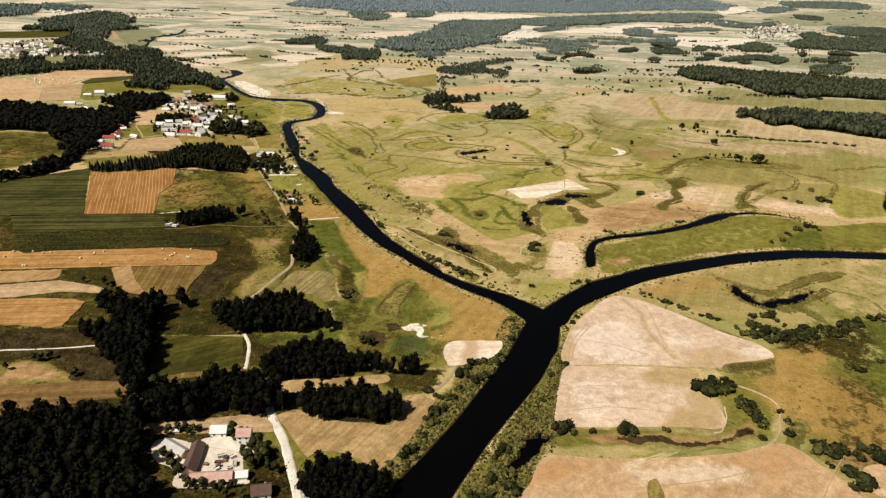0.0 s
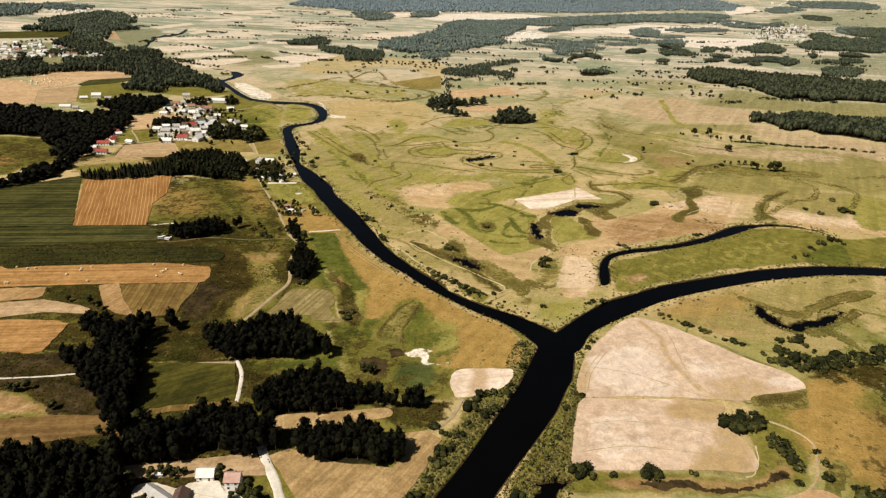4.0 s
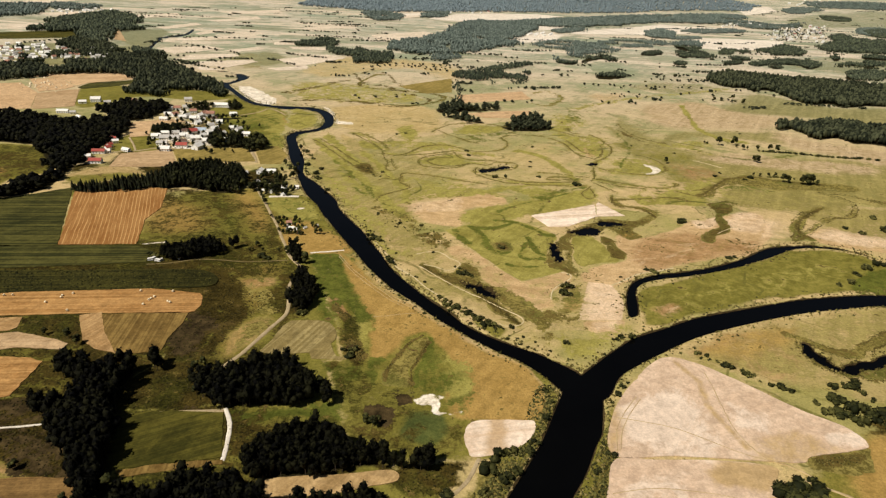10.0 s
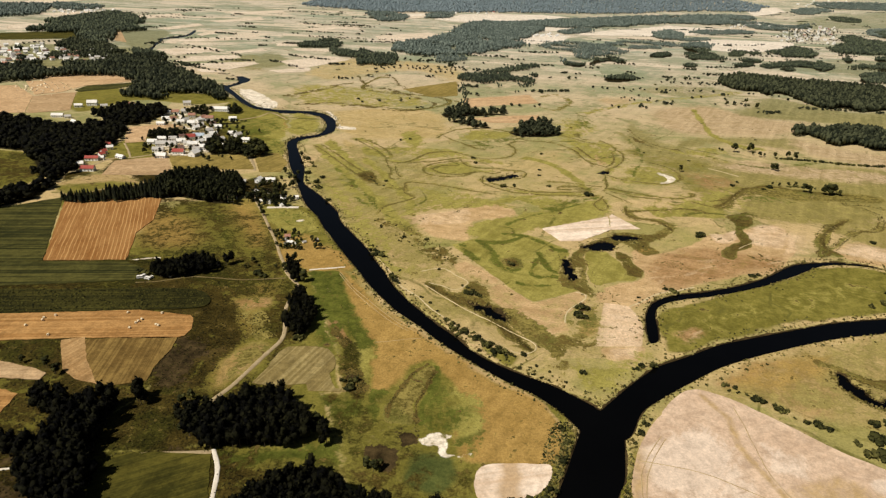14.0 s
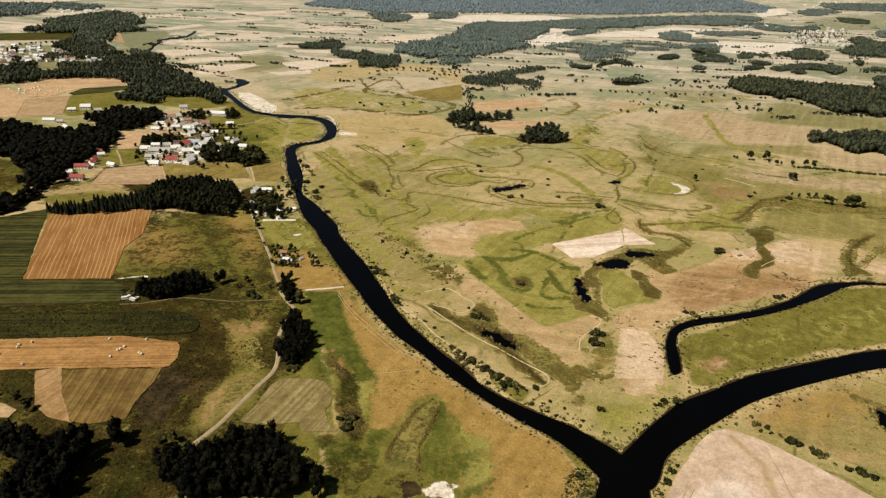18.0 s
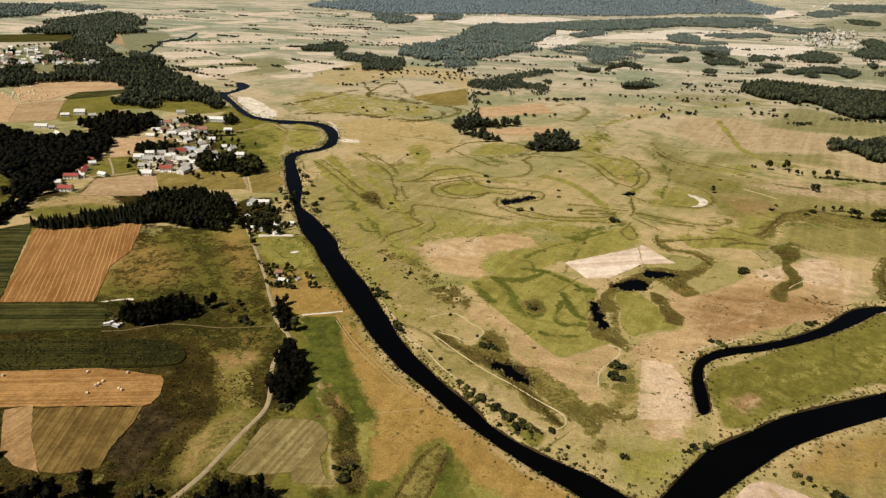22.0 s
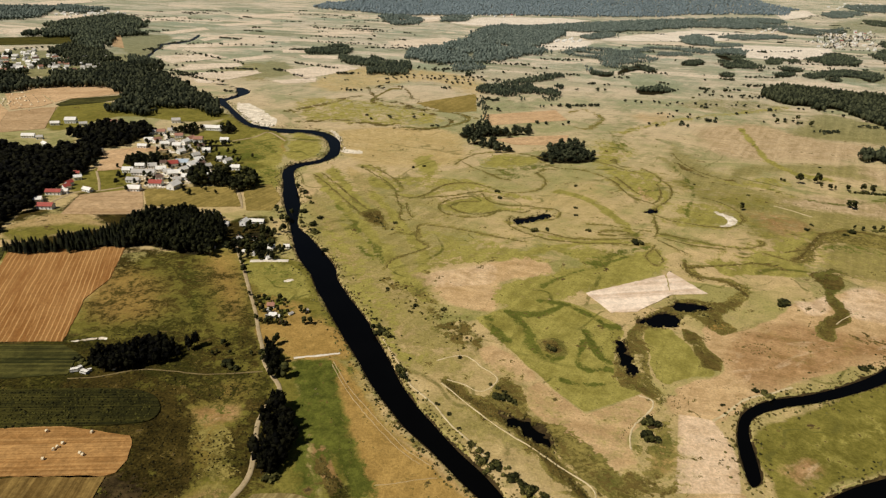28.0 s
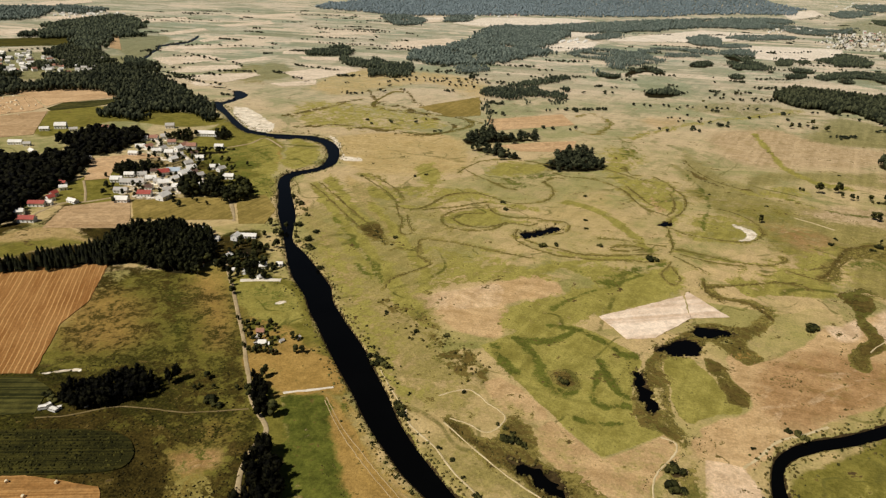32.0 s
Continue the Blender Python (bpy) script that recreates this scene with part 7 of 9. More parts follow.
field("stubble_field", BROWNHAY, [(-318, 294), (-262, 310), (-212, 317), (-187, 318), (-173, 309), (-172, 302), (-191, 302), (-219, 293), (-245, 282), (-297, 269)], "brown mown grass with a dark ditch across")
field("stubble_field", OLIVEHAY, [(-174, 324), (-153, 331), (-123, 336), (-122, 333), (-142, 328), (-169, 320)], "narrow tan strip along a paddock")
field("stubble_field", STRAW, [(-164, 280), (-141, 285), (-99, 293), (-92, 284), (-90, 278), (-146, 273), (-157, 272)], "tan stubble along a farm track")
field("stubble_field", TAN, [(-92, 292), (-83, 298), (-55, 289), (-26, 287), (-20, 297), (-25, 312), (-10, 317), (-1, 310), (-10, 285), (-24, 257), (-33, 247), (-39, 259), (-51, 264), (-63, 264), (-67, 259), (-79, 274)], "tan hay field curving round a wood")
field("stubble_field", TAN, [(-100, 322), (-84, 327), (-61, 330), (-35, 335), (-31, 328), (-45, 323), (-59, 318), (-78, 314), (-95, 313)], "tan hay strip between two woods", 0.46, True)
field("meadow", CLEARING, [(-134, 436), (-130, 450), (-127, 470), (-123, 477), (-111, 479), (-101, 479), (-95, 477), (-90, 470), (-87, 461), (-87, 455), (-89, 450), (-85, 440), (-82, 435), (-76, 435), (-75, 432), (-98, 431), (-101, 438), (-122, 434)], "small mown clearing with a rounded corner", rag=0.2)
field("sandy_field", PALE, [(3, 365), (9, 377), (37, 380), (44, 378), (40, 365), (28, 354), (9, 348), (5, 353)], "small bleached plot with a green-edged margin", rounded=True)
field("sandy_field", SANDY, [(84, 355), (90, 387), (107, 418), (136, 452), (158, 449), (183, 428), (208, 403), (227, 389), (232, 374), (218, 368), (194, 362), (186, 357), (153, 357), (118, 357)], "broad sandy field bleached by the sun", rounded=True)
field("sandy_field", SANDY, [(70, 293), (72, 313), (77, 333), (85, 352), (106, 353), (140, 355), (170, 352), (163, 336), (170, 320), (171, 304), (164, 295), (140, 295), (90, 292)], "broad sandy field with a rounded corner", 0.4, True)
field("sandy_field", RUSSET, [(34, 198), (50, 249), (61, 267), (88, 267), (125, 269), (165, 275), (195, 284), (208, 269), (218, 239), (203, 206)], "sandy field with faint cart tracks", rounded=True)
field("sandy_field", RUSSET, [(231, 267), (245, 270), (266, 264), (255, 248), (228, 247), (228, 258)], "sandy plot among bushes", rounded=True)
field("sandy_field", PALE, [(72, 712), (146, 755), (142, 718), (108, 686), (87, 682)], "bright bleached field by an old river arm")
field("sandy_field", PALE, [(148, 756), (152, 763), (173, 724), (142, 718)], "narrow bleached field beside a ditch")
field("meadow", LIGHTGRASS, [(110, 250), (115, 253), (116, 246), (115, 237), (110, 232), (107, 238)], "small grassy island in the sandy field", 0.46, True)
# round the village
field("stubble_field", STRAW, [(-431, 811), (-444, 866), (-392, 897), (-365, 847), (-357, 822)], "pale rose stubble below the village")
field("meadow", LIGHTGRASS, [(-388, 894), (-298, 922), (-266, 859), (-310, 850), (-361, 845)], "dry olive meadow below the village")
field("meadow", LIGHTGRASS, [(-285, 917), (-258, 934), (-234, 894), (-232, 853), (-257, 849)], "yellowed paddock beside the river")
field("stubble_field", PEACH, [(-510, 1026), (-502, 1035), (-462, 1063), (-432, 1049), (-462, 1030), (-470, 1010), (-449, 958), (-472, 947)], "pale orange plot between forest and village")
field("stubble_field", PEACH, [(-880, 1362), (-849, 1412), (-798, 1447), (-743, 1448), (-678, 1388), (-702, 1356), (-739, 1321), (-743, 1291), (-820, 1364)], "pale orange stubble on the far terrace")
field("stubble_field", PEACH, [(-865, 1339), (-820, 1364), (-742, 1285), (-744, 1256), (-773, 1222)], "straw field strewn with pale straw heaps")
field("stubble_field", STRAW, [(-767, 1208), (-738, 1247), (-719, 1257), (-650, 1121), (-691, 1091), (-703, 1089)], "tan stubble beside the wood")
field("stubble_field", PEACH, [(-927, 1262), (-856, 1298), (-770, 1213), (-706, 1092), (-733, 1074), (-770, 1051)], "tan stubble on the far terrace")
field("crop_field", CROP, [(-733, 1276), (-734, 1323), (-663, 1379), (-644, 1352), (-674, 1302), (-717, 1263)], "green crop strip on the far terrace", 0.4)
field("crop_field", GRASS, [(-1478, 1973), (-1242, 2174), (-1123, 2007), (-1376, 1849)], "green crop strip", 0.4)
field("stubble_field", STRAW, [(-1124, 2147), (-1131, 2222), (-980, 1961), (-1023, 1982)], "tan plot at a wood's edge")
for corners in (
    [(-841, 1845), (-734, 1935), (-667, 1883), (-752, 1750)], [(-710, 1663), (-704, 1748), (-612, 1804), (-586, 1759), (-674, 1666)], [(-650, 1591), (-640, 1645), (-538, 1707), (-512, 1676), (-552, 1578)],
    [(-594, 1526), (-633, 1575), (-543, 1540)], [(-883, 1997), (-901, 2066), (-751, 2179), (-717, 2110)], [(-884, 2215), (-865, 2387), (-823, 2303), (-853, 2182)],
    [(-659, 1856), (-592, 1951), (-563, 1908), (-621, 1829)], [(-481, 1732), (-378, 1851), (-315, 1808), (-401, 1627)], [(-461, 1589), (-384, 1653), (-370, 1601), (-429, 1559)],
    [(-1064, 2335), (-1010, 2554), (-965, 2493), (-1013, 2306)], [(-1014, 2663), (-882, 2905), (-837, 2799), (-956, 2623)], [(-514, 1989), (-411, 2002), (-398, 1943), (-484, 1935)],
    [(-587, 2081), (-450, 2106), (-445, 2048), (-567, 2016)], [(-1087, 3088), (-912, 3326), (-859, 3185), (-1020, 2971)], [(-1348, 2737), (-1241, 2936), (-1171, 2805), (-1263, 2656)],
    [(-359, 3269), (-222, 3502), (-183, 3273), (-315, 3092)], [(-607, 2537), (-442, 2713), (-416, 2621), (-573, 2478)], [(-332, 2390), (-163, 2578), (-83, 2507), (-193, 2252), (-296, 2255)],
    [(-1663, 2698), (-1593, 2854), (-1520, 2751), (-1592, 2606)], [(-1505, 2226), (-1472, 2335), (-1407, 2253), (-1440, 2137)], [(-2085, 3021), (-2105, 3393), (-2010, 3560), (-1921, 3433), (-1952, 3157), (-1945, 2829)],
):
    field("stubble_field", HAYSTRIP, corners, "pale mown hay strip on the far plain", rag=2.5)
for corners in (
    [(-176, 3163), (-34, 3528), (359, 3672), (499, 3587), (325, 3347), (-7, 3081)], [(137, 2418), (254, 2678), (373, 2672), (326, 2489), (192, 2338)], [(286, 2976), (438, 3094), (412, 2900), (289, 2807)],
    [(410, 2779), (922, 3328), (1262, 3261), (1150, 3043), (746, 2803), (419, 2708)], [(809, 2623), (939, 2771), (1271, 2794), (1129, 2504), (904, 2352), (772, 2409)],
    [(-344, 3371), (-193, 3453), (-186, 3328), (-320, 3263)], [(562, 3556), (878, 3753), (857, 3671), (553, 3501)], [(1646, 4293), (1866, 4366), (1855, 4198), (1581, 3976)],
    [(1993, 3986), (2143, 4051), (2115, 3893), (1989, 3868)],
):
    field("sandy_field", WHITESAND, corners, "white bleached fields before the far woods", rag=3.0)
field("sandy_field", PEACH, [(-17, 1359), (117, 1430), (130, 1350), (-9, 1281)], "tan fenced plot between groves")
field("sandy_field", PEACH, [(-1, 1194), (67, 1227), (120, 1244), (104, 1178), (31, 1170)], "tan clearing between two groves")
field("meadow", LIGHTGRASS, [(-141, 1431), (-31, 1555), (-28, 1387), (-76, 1363)], "olive meadow plot before a grove", rag=2)
# roads and tracks
DIMPATH = plain_material("faint_trodden_grass", (0.12, 0.09, 0.035), (0.24, 0.18, 0.085), 1.5, 0.95)
WORNGRASS = plain_material("worn_brown_grass", (0.30, 0.21, 0.10), (0.46, 0.35, 0.19), 1.5, 0.95)
track("road", CHALK, 4.6, [(-104, 60), (-88, 110), (-74, 155), (-66, 185), (-62, 206), (-66, 231), (-74, 251), (-83, 272), (-92, 287), (-98, 299)], "white gravel lane past the farm")
track("road", CHALK, 2.3, [(-123, 335), (-125, 348), (-129, 364), (-136, 377)], "white gravel lane between woods")
track("road", DIRT, 2.5, [(-136, 375), (-166, 371), (-198, 364)], "pale farm track on a meadow's edge")
track("road", CHALK, 1.0, [(-327, 342), (-287, 346), (-252, 351), (-223, 357)], "pale straight farm lane")
track("road", DIRT, 2.7, [(-155, 411), (-146, 430), (-141, 446), (-135, 467), (-130, 483), (-130, 495), (-134, 512), (-138, 529), (-138, 544), (-135, 560), (-145, 575), (-153, 587), (-161, 606), (-169, 623), (-180, 649), (-198, 686), (-212, 715), (-220, 731), (-234, 758), (-243, 780)], "winding dirt road beside tall groves")
track("road", DIRT, 3.5, [(-264, 854), (-281, 895), (-295, 915)], "pale lane into the village")
track("road", CHALK, 5.0, [(-333, 953), (-349, 976), (-374, 1014), (-395, 1046), (-417, 1071), (-438, 1087), (-464, 1112), (-492, 1145)], "village street")
track("road", DIRT, 3.0, [(-481, 808), (-460, 826), (-459, 849), (-452, 875), (-432, 882), (-412, 899)], "lane past red-roofed houses")
track("road", CHALK, 1.7, [(-136, 594), (-122, 598), (-107, 603)], "pale field lane to the river")
track("road", CHALK, 4.5, [(-213, 733), (-198, 736), (-181, 738)], "white gravel parking strip")
track("road", DIMPATH, 0.7, [(-266, 556), (-249, 560), (-228, 570), (-209, 571), (-185, 570), (-151, 577)], "faint path through rough grass")
for line in ([(-109, 593), (-104, 584), (-93, 566), (-82, 552), (-71, 538), (-60, 525), (-52, 516), (-43, 509), (-35, 503)], [(-109, 590), (-104, 580), (-93, 562), (-83, 548), (-72, 534), (-61, 521), (-53, 513), (-44, 506)], [(-65, 489), (-55, 491), (-44, 495), (-34, 497)]):
    track("road", WORNGRASS, 0.5, line, "one of two faint wheel tracks along the ochre meadow", 0.14)
track("road", WORNGRASS, 1.5, [(178, 345), (199, 334), (209, 321), (204, 305), (197, 292), (186, 282), (169, 270), (149, 250), (136, 239)], "sandy cart track round a sedge hollow")
track("road", DIRT, 2.2, [(-2, 321), (5, 331), (11, 347)], "pale path to the water")
track("road", DIRT, 3.0, [(-296, 1122), (-335, 1167), (-347, 1133), (-381, 1096)], "village path to the river meadow")
track("road", DIRT, 2.5, [(-432, 882), (-449, 911), (-472, 946)], "garden path")

STRAWPATH = plain_material("bleached_grass_path", (0.40, 0.31, 0.155), (0.62, 0.51, 0.32), 1.5, 0.95)
for width, line in (
    (1.5, [(-34, 582), (-23, 578), (-16, 573), (-10, 573), (-4, 580), (-2, 587), (-6, 593), (-12, 598), (-17, 605), (-24, 610), (-34, 607), (-42, 602)]),
    (1.5, [(-37, 578), (-22, 561), (-2, 540), (16, 525), (31, 511), (44, 500), (46, 492), (41, 486), (33, 485), (28, 488)]),
    (2.0, [(-60, 587), (-58, 577), (-51, 568), (-40, 556), (-30, 540), (-18, 526), (-2, 505)]),
    (1.2, [(-81, 624), (-77, 616), (-68, 599), (-62, 589)]),
    (1.8, [(86, 579), (93, 575), (92, 568), (85, 559), (78, 551), (73, 541), (71, 529)]),
    (1.3, [(175, 316), (172, 305), (165, 294), (159, 291)]),
    (1.4, [(258, 686), (272, 698), (286, 708)]),
):
    track("trail", STRAWPATH, width * 0.55, line, "thin bleached path worn through dry grass", 0.16)
for line in ([(180, 279), (167, 263), (153, 246), (142, 228)], [(182, 278), (168, 263), (155, 245), (144, 228)], [(161, 438), (161, 421), (160, 401), (160, 379), (167, 360), (178, 354), (188, 346)], [(92, 387), (124, 380), (154, 363), (169, 357)], [(229, 280), (208, 257), (185, 230)], [(100, 240), (119, 248), (144, 254), (168, 261)]):
    track("trail", WORNGRASS, 0.55, line, "thin wheel rut in sandy soil", 0.44)
for width, line in ((2.2, [(320, 957), (335, 943), (349, 926)]), (1.6, [(125, 559), (133, 565), (140, 571), (148, 579), (157, 585), (170, 590), (188, 599)])):
    track("trail", STRAWPATH, width, line, "pale sandy streak in the grass", 0.16)
for line in ([(100, 263), (113, 268), (126, 273)], [(100, 260), (114, 266), (129, 273)], [(112, 263), (125, 270), (133, 274)]):
    track("trail", STRAWPATH, 0.4, line, "bleached wheel rut in sandy soil", 0.44)
for line in ([(109, 408), (92, 380), (87, 358)], [(111, 406), (95, 379), (89, 359)], [(78, 327), (102, 332), (134, 330), (154, 323)], [(76, 305), (104, 311), (137, 308), (163, 304)], [(61, 246), (86, 255), (98, 258)], [(194, 278), (196, 257), (188, 230)]):
    track("trail", WORNGRASS, 0.5, line, "thin wheel rut in sandy soil", 0.44)


# ---- trees ----
def ico(level):
    bm = bmesh.new()
    bmesh.ops.create_icosphere(bm, subdivisions=level, radius=1)
    v = np.array([q.co[:] for q in bm.verts])
    f = np.array([[q.index for q in g.verts] for g in bm.faces])
    bm.free()
    return v, f


BALL = {k: ico(k) for k in (1, 2)}


def lump(rng, level, centre, radius, rough=0.22):
    """One uneven bough of foliage."""
    v, f = BALL[level]
    r = np.array([1 + rough * (noise.noise(Vector(q * 2.1) + Vector((rng.random() * 0.02 + centre[0] * 9, centre[1] * 9, centre[2] * 9))) * 1.6) for q in v])
    r += rng.normal(0, rough * 0.35, len(v))
    return v * r[:, None] * np.asarray(radius) + centre, f


def sprays(rng, count, centre, radius, size):
    """Loose leaf clumps round a bough: bent four-sided flakes."""
    d = rng.normal(0, 1, (count, 3))
    d[:, 2] = np.abs(d[:, 2]) - 0.35
    d /= np.linalg.norm(d, axis=1)[:, None]
    c = d * np.asarray(radius) * rng.uniform(0.92, 1.18, (count, 1)) + centre
    a = np.cross(d, rng.normal(0, 1, (count, 3)))
    a /= np.linalg.norm(a, axis=1)[:, None]
    b = np.cross(d, a) + 0.5 * rng.normal(0, 1, (count, 3))
    s = size * rng.uniform(0.6, 1.4, (count, 1))
    v = np.stack([c - a * s, c - b * s + d * s * 0.5, c + a * s, c + b * s + d * s * 0.3], 1).reshape(-1, 3)
    i = np.arange(count)[:, None] * 4
    return v, np.concatenate([i + [0, 1, 2], i + [0, 2, 3]])


def joined(pieces):
    vs, fs, n = [], [], 0
    for v, f in pieces:
        vs.append(v)
        fs.append(f + n)
        n += len(v)
    return np.concatenate(vs), np.concatenate(fs)


def broadleaf(seed, detail):
    """Crown of a tree one metre high (radius about 0.25), of several boughs."""
    rng = np.random.default_rng(seed)
    out = []
    if detail == 2:
        for k in range(9):
            a, up = rng.uniform(0, 6.28), rng.uniform(0.34, 0.84)
            rad = 0.19 * math.sin(min(1, (1.05 - up) * 1.9) * 1.4)
            c = np.array([rad * math.cos(a), rad * math.sin(a), up])
            r = rng.uniform(0.11, 0.17)
            out += [lump(rng, 2, c, (r, r, r * 0.9), 0.35), sprays(rng, 16, c, (r, r, r * 0.9), 0.03)]
    elif detail == -1:
        c = np.array([rng.normal(0, 0.03), rng.normal(0, 0.03), 0.5])
        out += [lump(rng, 1, c, (0.29, 0.29, 0.42), 0.35), sprays(rng, 3, c, (0.28, 0.28, 0.4), 0.12)]
    elif detail == 1:
        for k in range(4):
            a = rng.uniform(0, 6.28)
            off = (0.10, 0.11, 0.09, 0.03)[k]
            c = np.array([off * math.cos(a), off * math.sin(a), (0.40, 0.52, 0.64, 0.76)[k]])
            r = (0.165, 0.16, 0.15, 0.13)[k] * rng.uniform(0.85, 1.15)
            out += [lump(rng, 1, c, (r, r, r * 1.1), 0.45), sprays(rng, 16, c, (r * 1.05, r * 1.05, r * 1.2), 0.045)]
    else:
        for k in range(2):
            c = np.array([rng.normal(0, 0.08), rng.normal(0, 0.08), 0.42 + 0.24 * k])
            r = 0.25 - 0.05 * k
            out += [lump(rng, 1, c, (r, r, r * 1.1), 0.4), sprays(rng, 6, c, (r, r, r * 1.1), 0.09)]
    return joined(out)


def pine(seed, detail):
    """Crown of a conifer one metre high: ragged whorls, wide below and pointed above."""
    rng = np.random.default_rng(seed)
    tiers, sides = ((9, 9), (6, 7), (3, 6))[2 - detail]
    out = []
    for k in range(tiers):
        lo, hi = 0.16 + 0.8 * k / tiers, min(1.0, 0.16 + 0.8 * (k + 2.0) / tiers)
        r = 0.19 * (1 - k / tiers) ** 0.75 + 0.02
        a = np.arange(2 * sides) * math.pi / sides + rng.uniform(0, 1)
        rr = r * np.where(np.arange(2 * sides) % 2, 0.55, 1.0) * rng.uniform(0.75, 1.25, 2 * sides)
        ring = np.column_stack([rr * np.cos(a), rr * np.sin(a), lo - 0.03 * rr / r + rng.normal(0, 0.012, 2 * sides)])
        v = np.vstack([ring, [[rng.normal(0, 0.01), rng.normal(0, 0.01), hi]]])
        i = np.arange(2 * sides)
        out.append((v, np.stack([i, (i + 1) % (2 * sides), np.full(2 * sides, 2 * sides)], 1)))
    return joined(out)


def stem(height, r, sides=6, lean=0.0):
    """Tapered trunk with two limbs, one metre high scale."""
    out = []
    for (x0, y0, z0, r0), (x1, y1, z1, r1) in (
        ((0, 0, -0.02, r), (lean, 0, height, r * 0.55)),
        ((lean * 0.7, 0, height * 0.7, r * 0.5), (0.13, 0.05, height + 0.14, r * 0.2)),
        ((lean * 0.6, 0, height * 0.62, r * 0.45), (-0.12, -0.06, height + 0.1, r * 0.2)),
    ):
        a = np.arange(sides) * 2 * math.pi / sides
        v = np.vstack([np.column_stack([x0 + r0 * np.cos(a), y0 + r0 * np.sin(a), np.full(sides, z0)]), np.column_stack([x1 + r1 * np.cos(a), y1 + r1 * np.sin(a), np.full(sides, z1)])])
        i = np.arange(sides)
        j = (i + 1) % sides
        out.append((v, np.concatenate([np.stack([i, j, j + sides], 1), np.stack([i, j + sides, i + sides], 1)])))
    return joined(out)


SHAPES = {(kind, d): [make(31 * k + d + 1, d) for k in range(6)] for kind, make in (("leaf", broadleaf), ("pine", pine)) for d in ((-1, 0, 1, 2) if kind == "leaf" else (0, 1, 2))}


def spread(outline, gap, seed, limit=100000):
    """Places for trees in an outline: a jittered grid."""
    rng = np.random.default_rng(seed)
    lo, hi = outline.min(0), outline.max(0)
    gx, gy = np.meshgrid(np.arange(lo[0], hi[0], gap), np.arange(lo[1], hi[1], gap))
    p = np.column_stack([gx.ravel(), gy.ravel()])
    p[:, 0] += (np.arange(len(p)) // gx.shape[1] % 2) * gap / 2
    p += rng.uniform(-0.42, 0.42, p.shape) * gap
    reach = gap * (2.0 if gap > 7 else 1.2)
    u, w = max(gap * 3.2, 17), max(gap * 1.4, 7)
    wob = reach * np.column_stack([np.sin(p[:, 0] / u + seed) + np.sin(p[:, 1] / w), np.sin(p[:, 1] / (u * 0.8) + seed * 2) + np.sin(p[:, 0] / (w * 0.85))]) * 0.5 + rng.normal(0, reach * 0.25, p.shape)
    return p[inside(p[:, 0] + wob[:, 0], p[:, 1] + wob[:, 1], outline)][:limit]


def planted(name, places, kind, detail, height, material, label, seed, wide=1.0, category="woodland"):
    """Many trees joined into one mesh of kind stuff."""
    rng = np.random.default_rng(seed)
    vs, fs, mi, n = [], [], [], 0
    shapes = SHAPES[(kind, detail)]
    shaft = stem(0.4, 0.018, 4)
    for x, y in places:
        v, f = shapes[rng.integers(len(shapes))]
        h = height * rng.uniform(0.66, 1.2)
        a = rng.uniform(0, 6.28)
        c, s = math.cos(a) * h * wide * rng.uniform(0.85, 1.2), math.sin(a) * h * wide * rng.uniform(0.85, 1.2)
        z0 = float(rise(x, y))
        q = np.column_stack([v[:, 0] * c - v[:, 1] * s + x, v[:, 0] * s + v[:, 1] * c + y, v[:, 2] * h + z0])
        vs.append(q)
        fs.append(f + n)
        mi.append(np.zeros(len(f), int))
        n += len(q)
        if detail > 0:
            vs.append(shaft[0] * h + (x, y, z0 - 0.4))
            fs.append(shaft[1] + n)
            mi.append(np.ones(len(shaft[1]), int))
            n += len(shaft[0])
    if vs:
        me = arrays_mesh(name, np.concatenate(vs), np.concatenate(fs), [material, BARK], np.concatenate(mi))
        return tagged(new(name, me), label, category, kind="stuff")


def single_tree(kind, seed, height, material, label, category="tree"):
    """One tree as a thing: trunk and crown under an empty at its foot."""
    top = tagged(new("tree"), label, category)
    v, f = SHAPES[(kind, 2)][seed % 6]
    for nm, (vv, ff), mat in (("trunk", stem(0.5, 0.022, 7, 0.02), BARK), ("crown", (v, f), material)):
        ob = new(nm, arrays_mesh(nm, vv * height, ff, [mat]))
        ob.parent = top
    return top


for i, (outline, gap, detail, height, kind, label, shade, wide) in enumerate(WOODS):
    if gap < 5.3 and kind == "leaf":
        gap, wide = gap * 0.8, wide * 0.84
    if gap >= 9:
        gap, wide, detail = gap * 0.56, wide * 0.66, -1
    places = spread(outline, gap, 40 + i)
    if detail == -1 and len(places) > 12 and places[:, 1].mean() < 3600:
        # ragged rims and gaps
        depth = line_distance(places[:, 0], places[:, 1], outline, True)
        rag = value_noise(places[:, 0], places[:, 1], 32, 61) + 0.5 * value_noise(places[:, 0], places[:, 1], 13, 63)
        bare = value_noise(places[:, 0], places[:, 1], 55, 62)
        places = places[(depth > 13 * rag) & (bare < (0.22 if "scrub" in label or "hedge" in label else 2.0 if "beyond the meadow" in label else 0.62))]
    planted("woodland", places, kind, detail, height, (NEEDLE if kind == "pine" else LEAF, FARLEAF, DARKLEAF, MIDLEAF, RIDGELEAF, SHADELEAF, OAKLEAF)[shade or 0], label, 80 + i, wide)


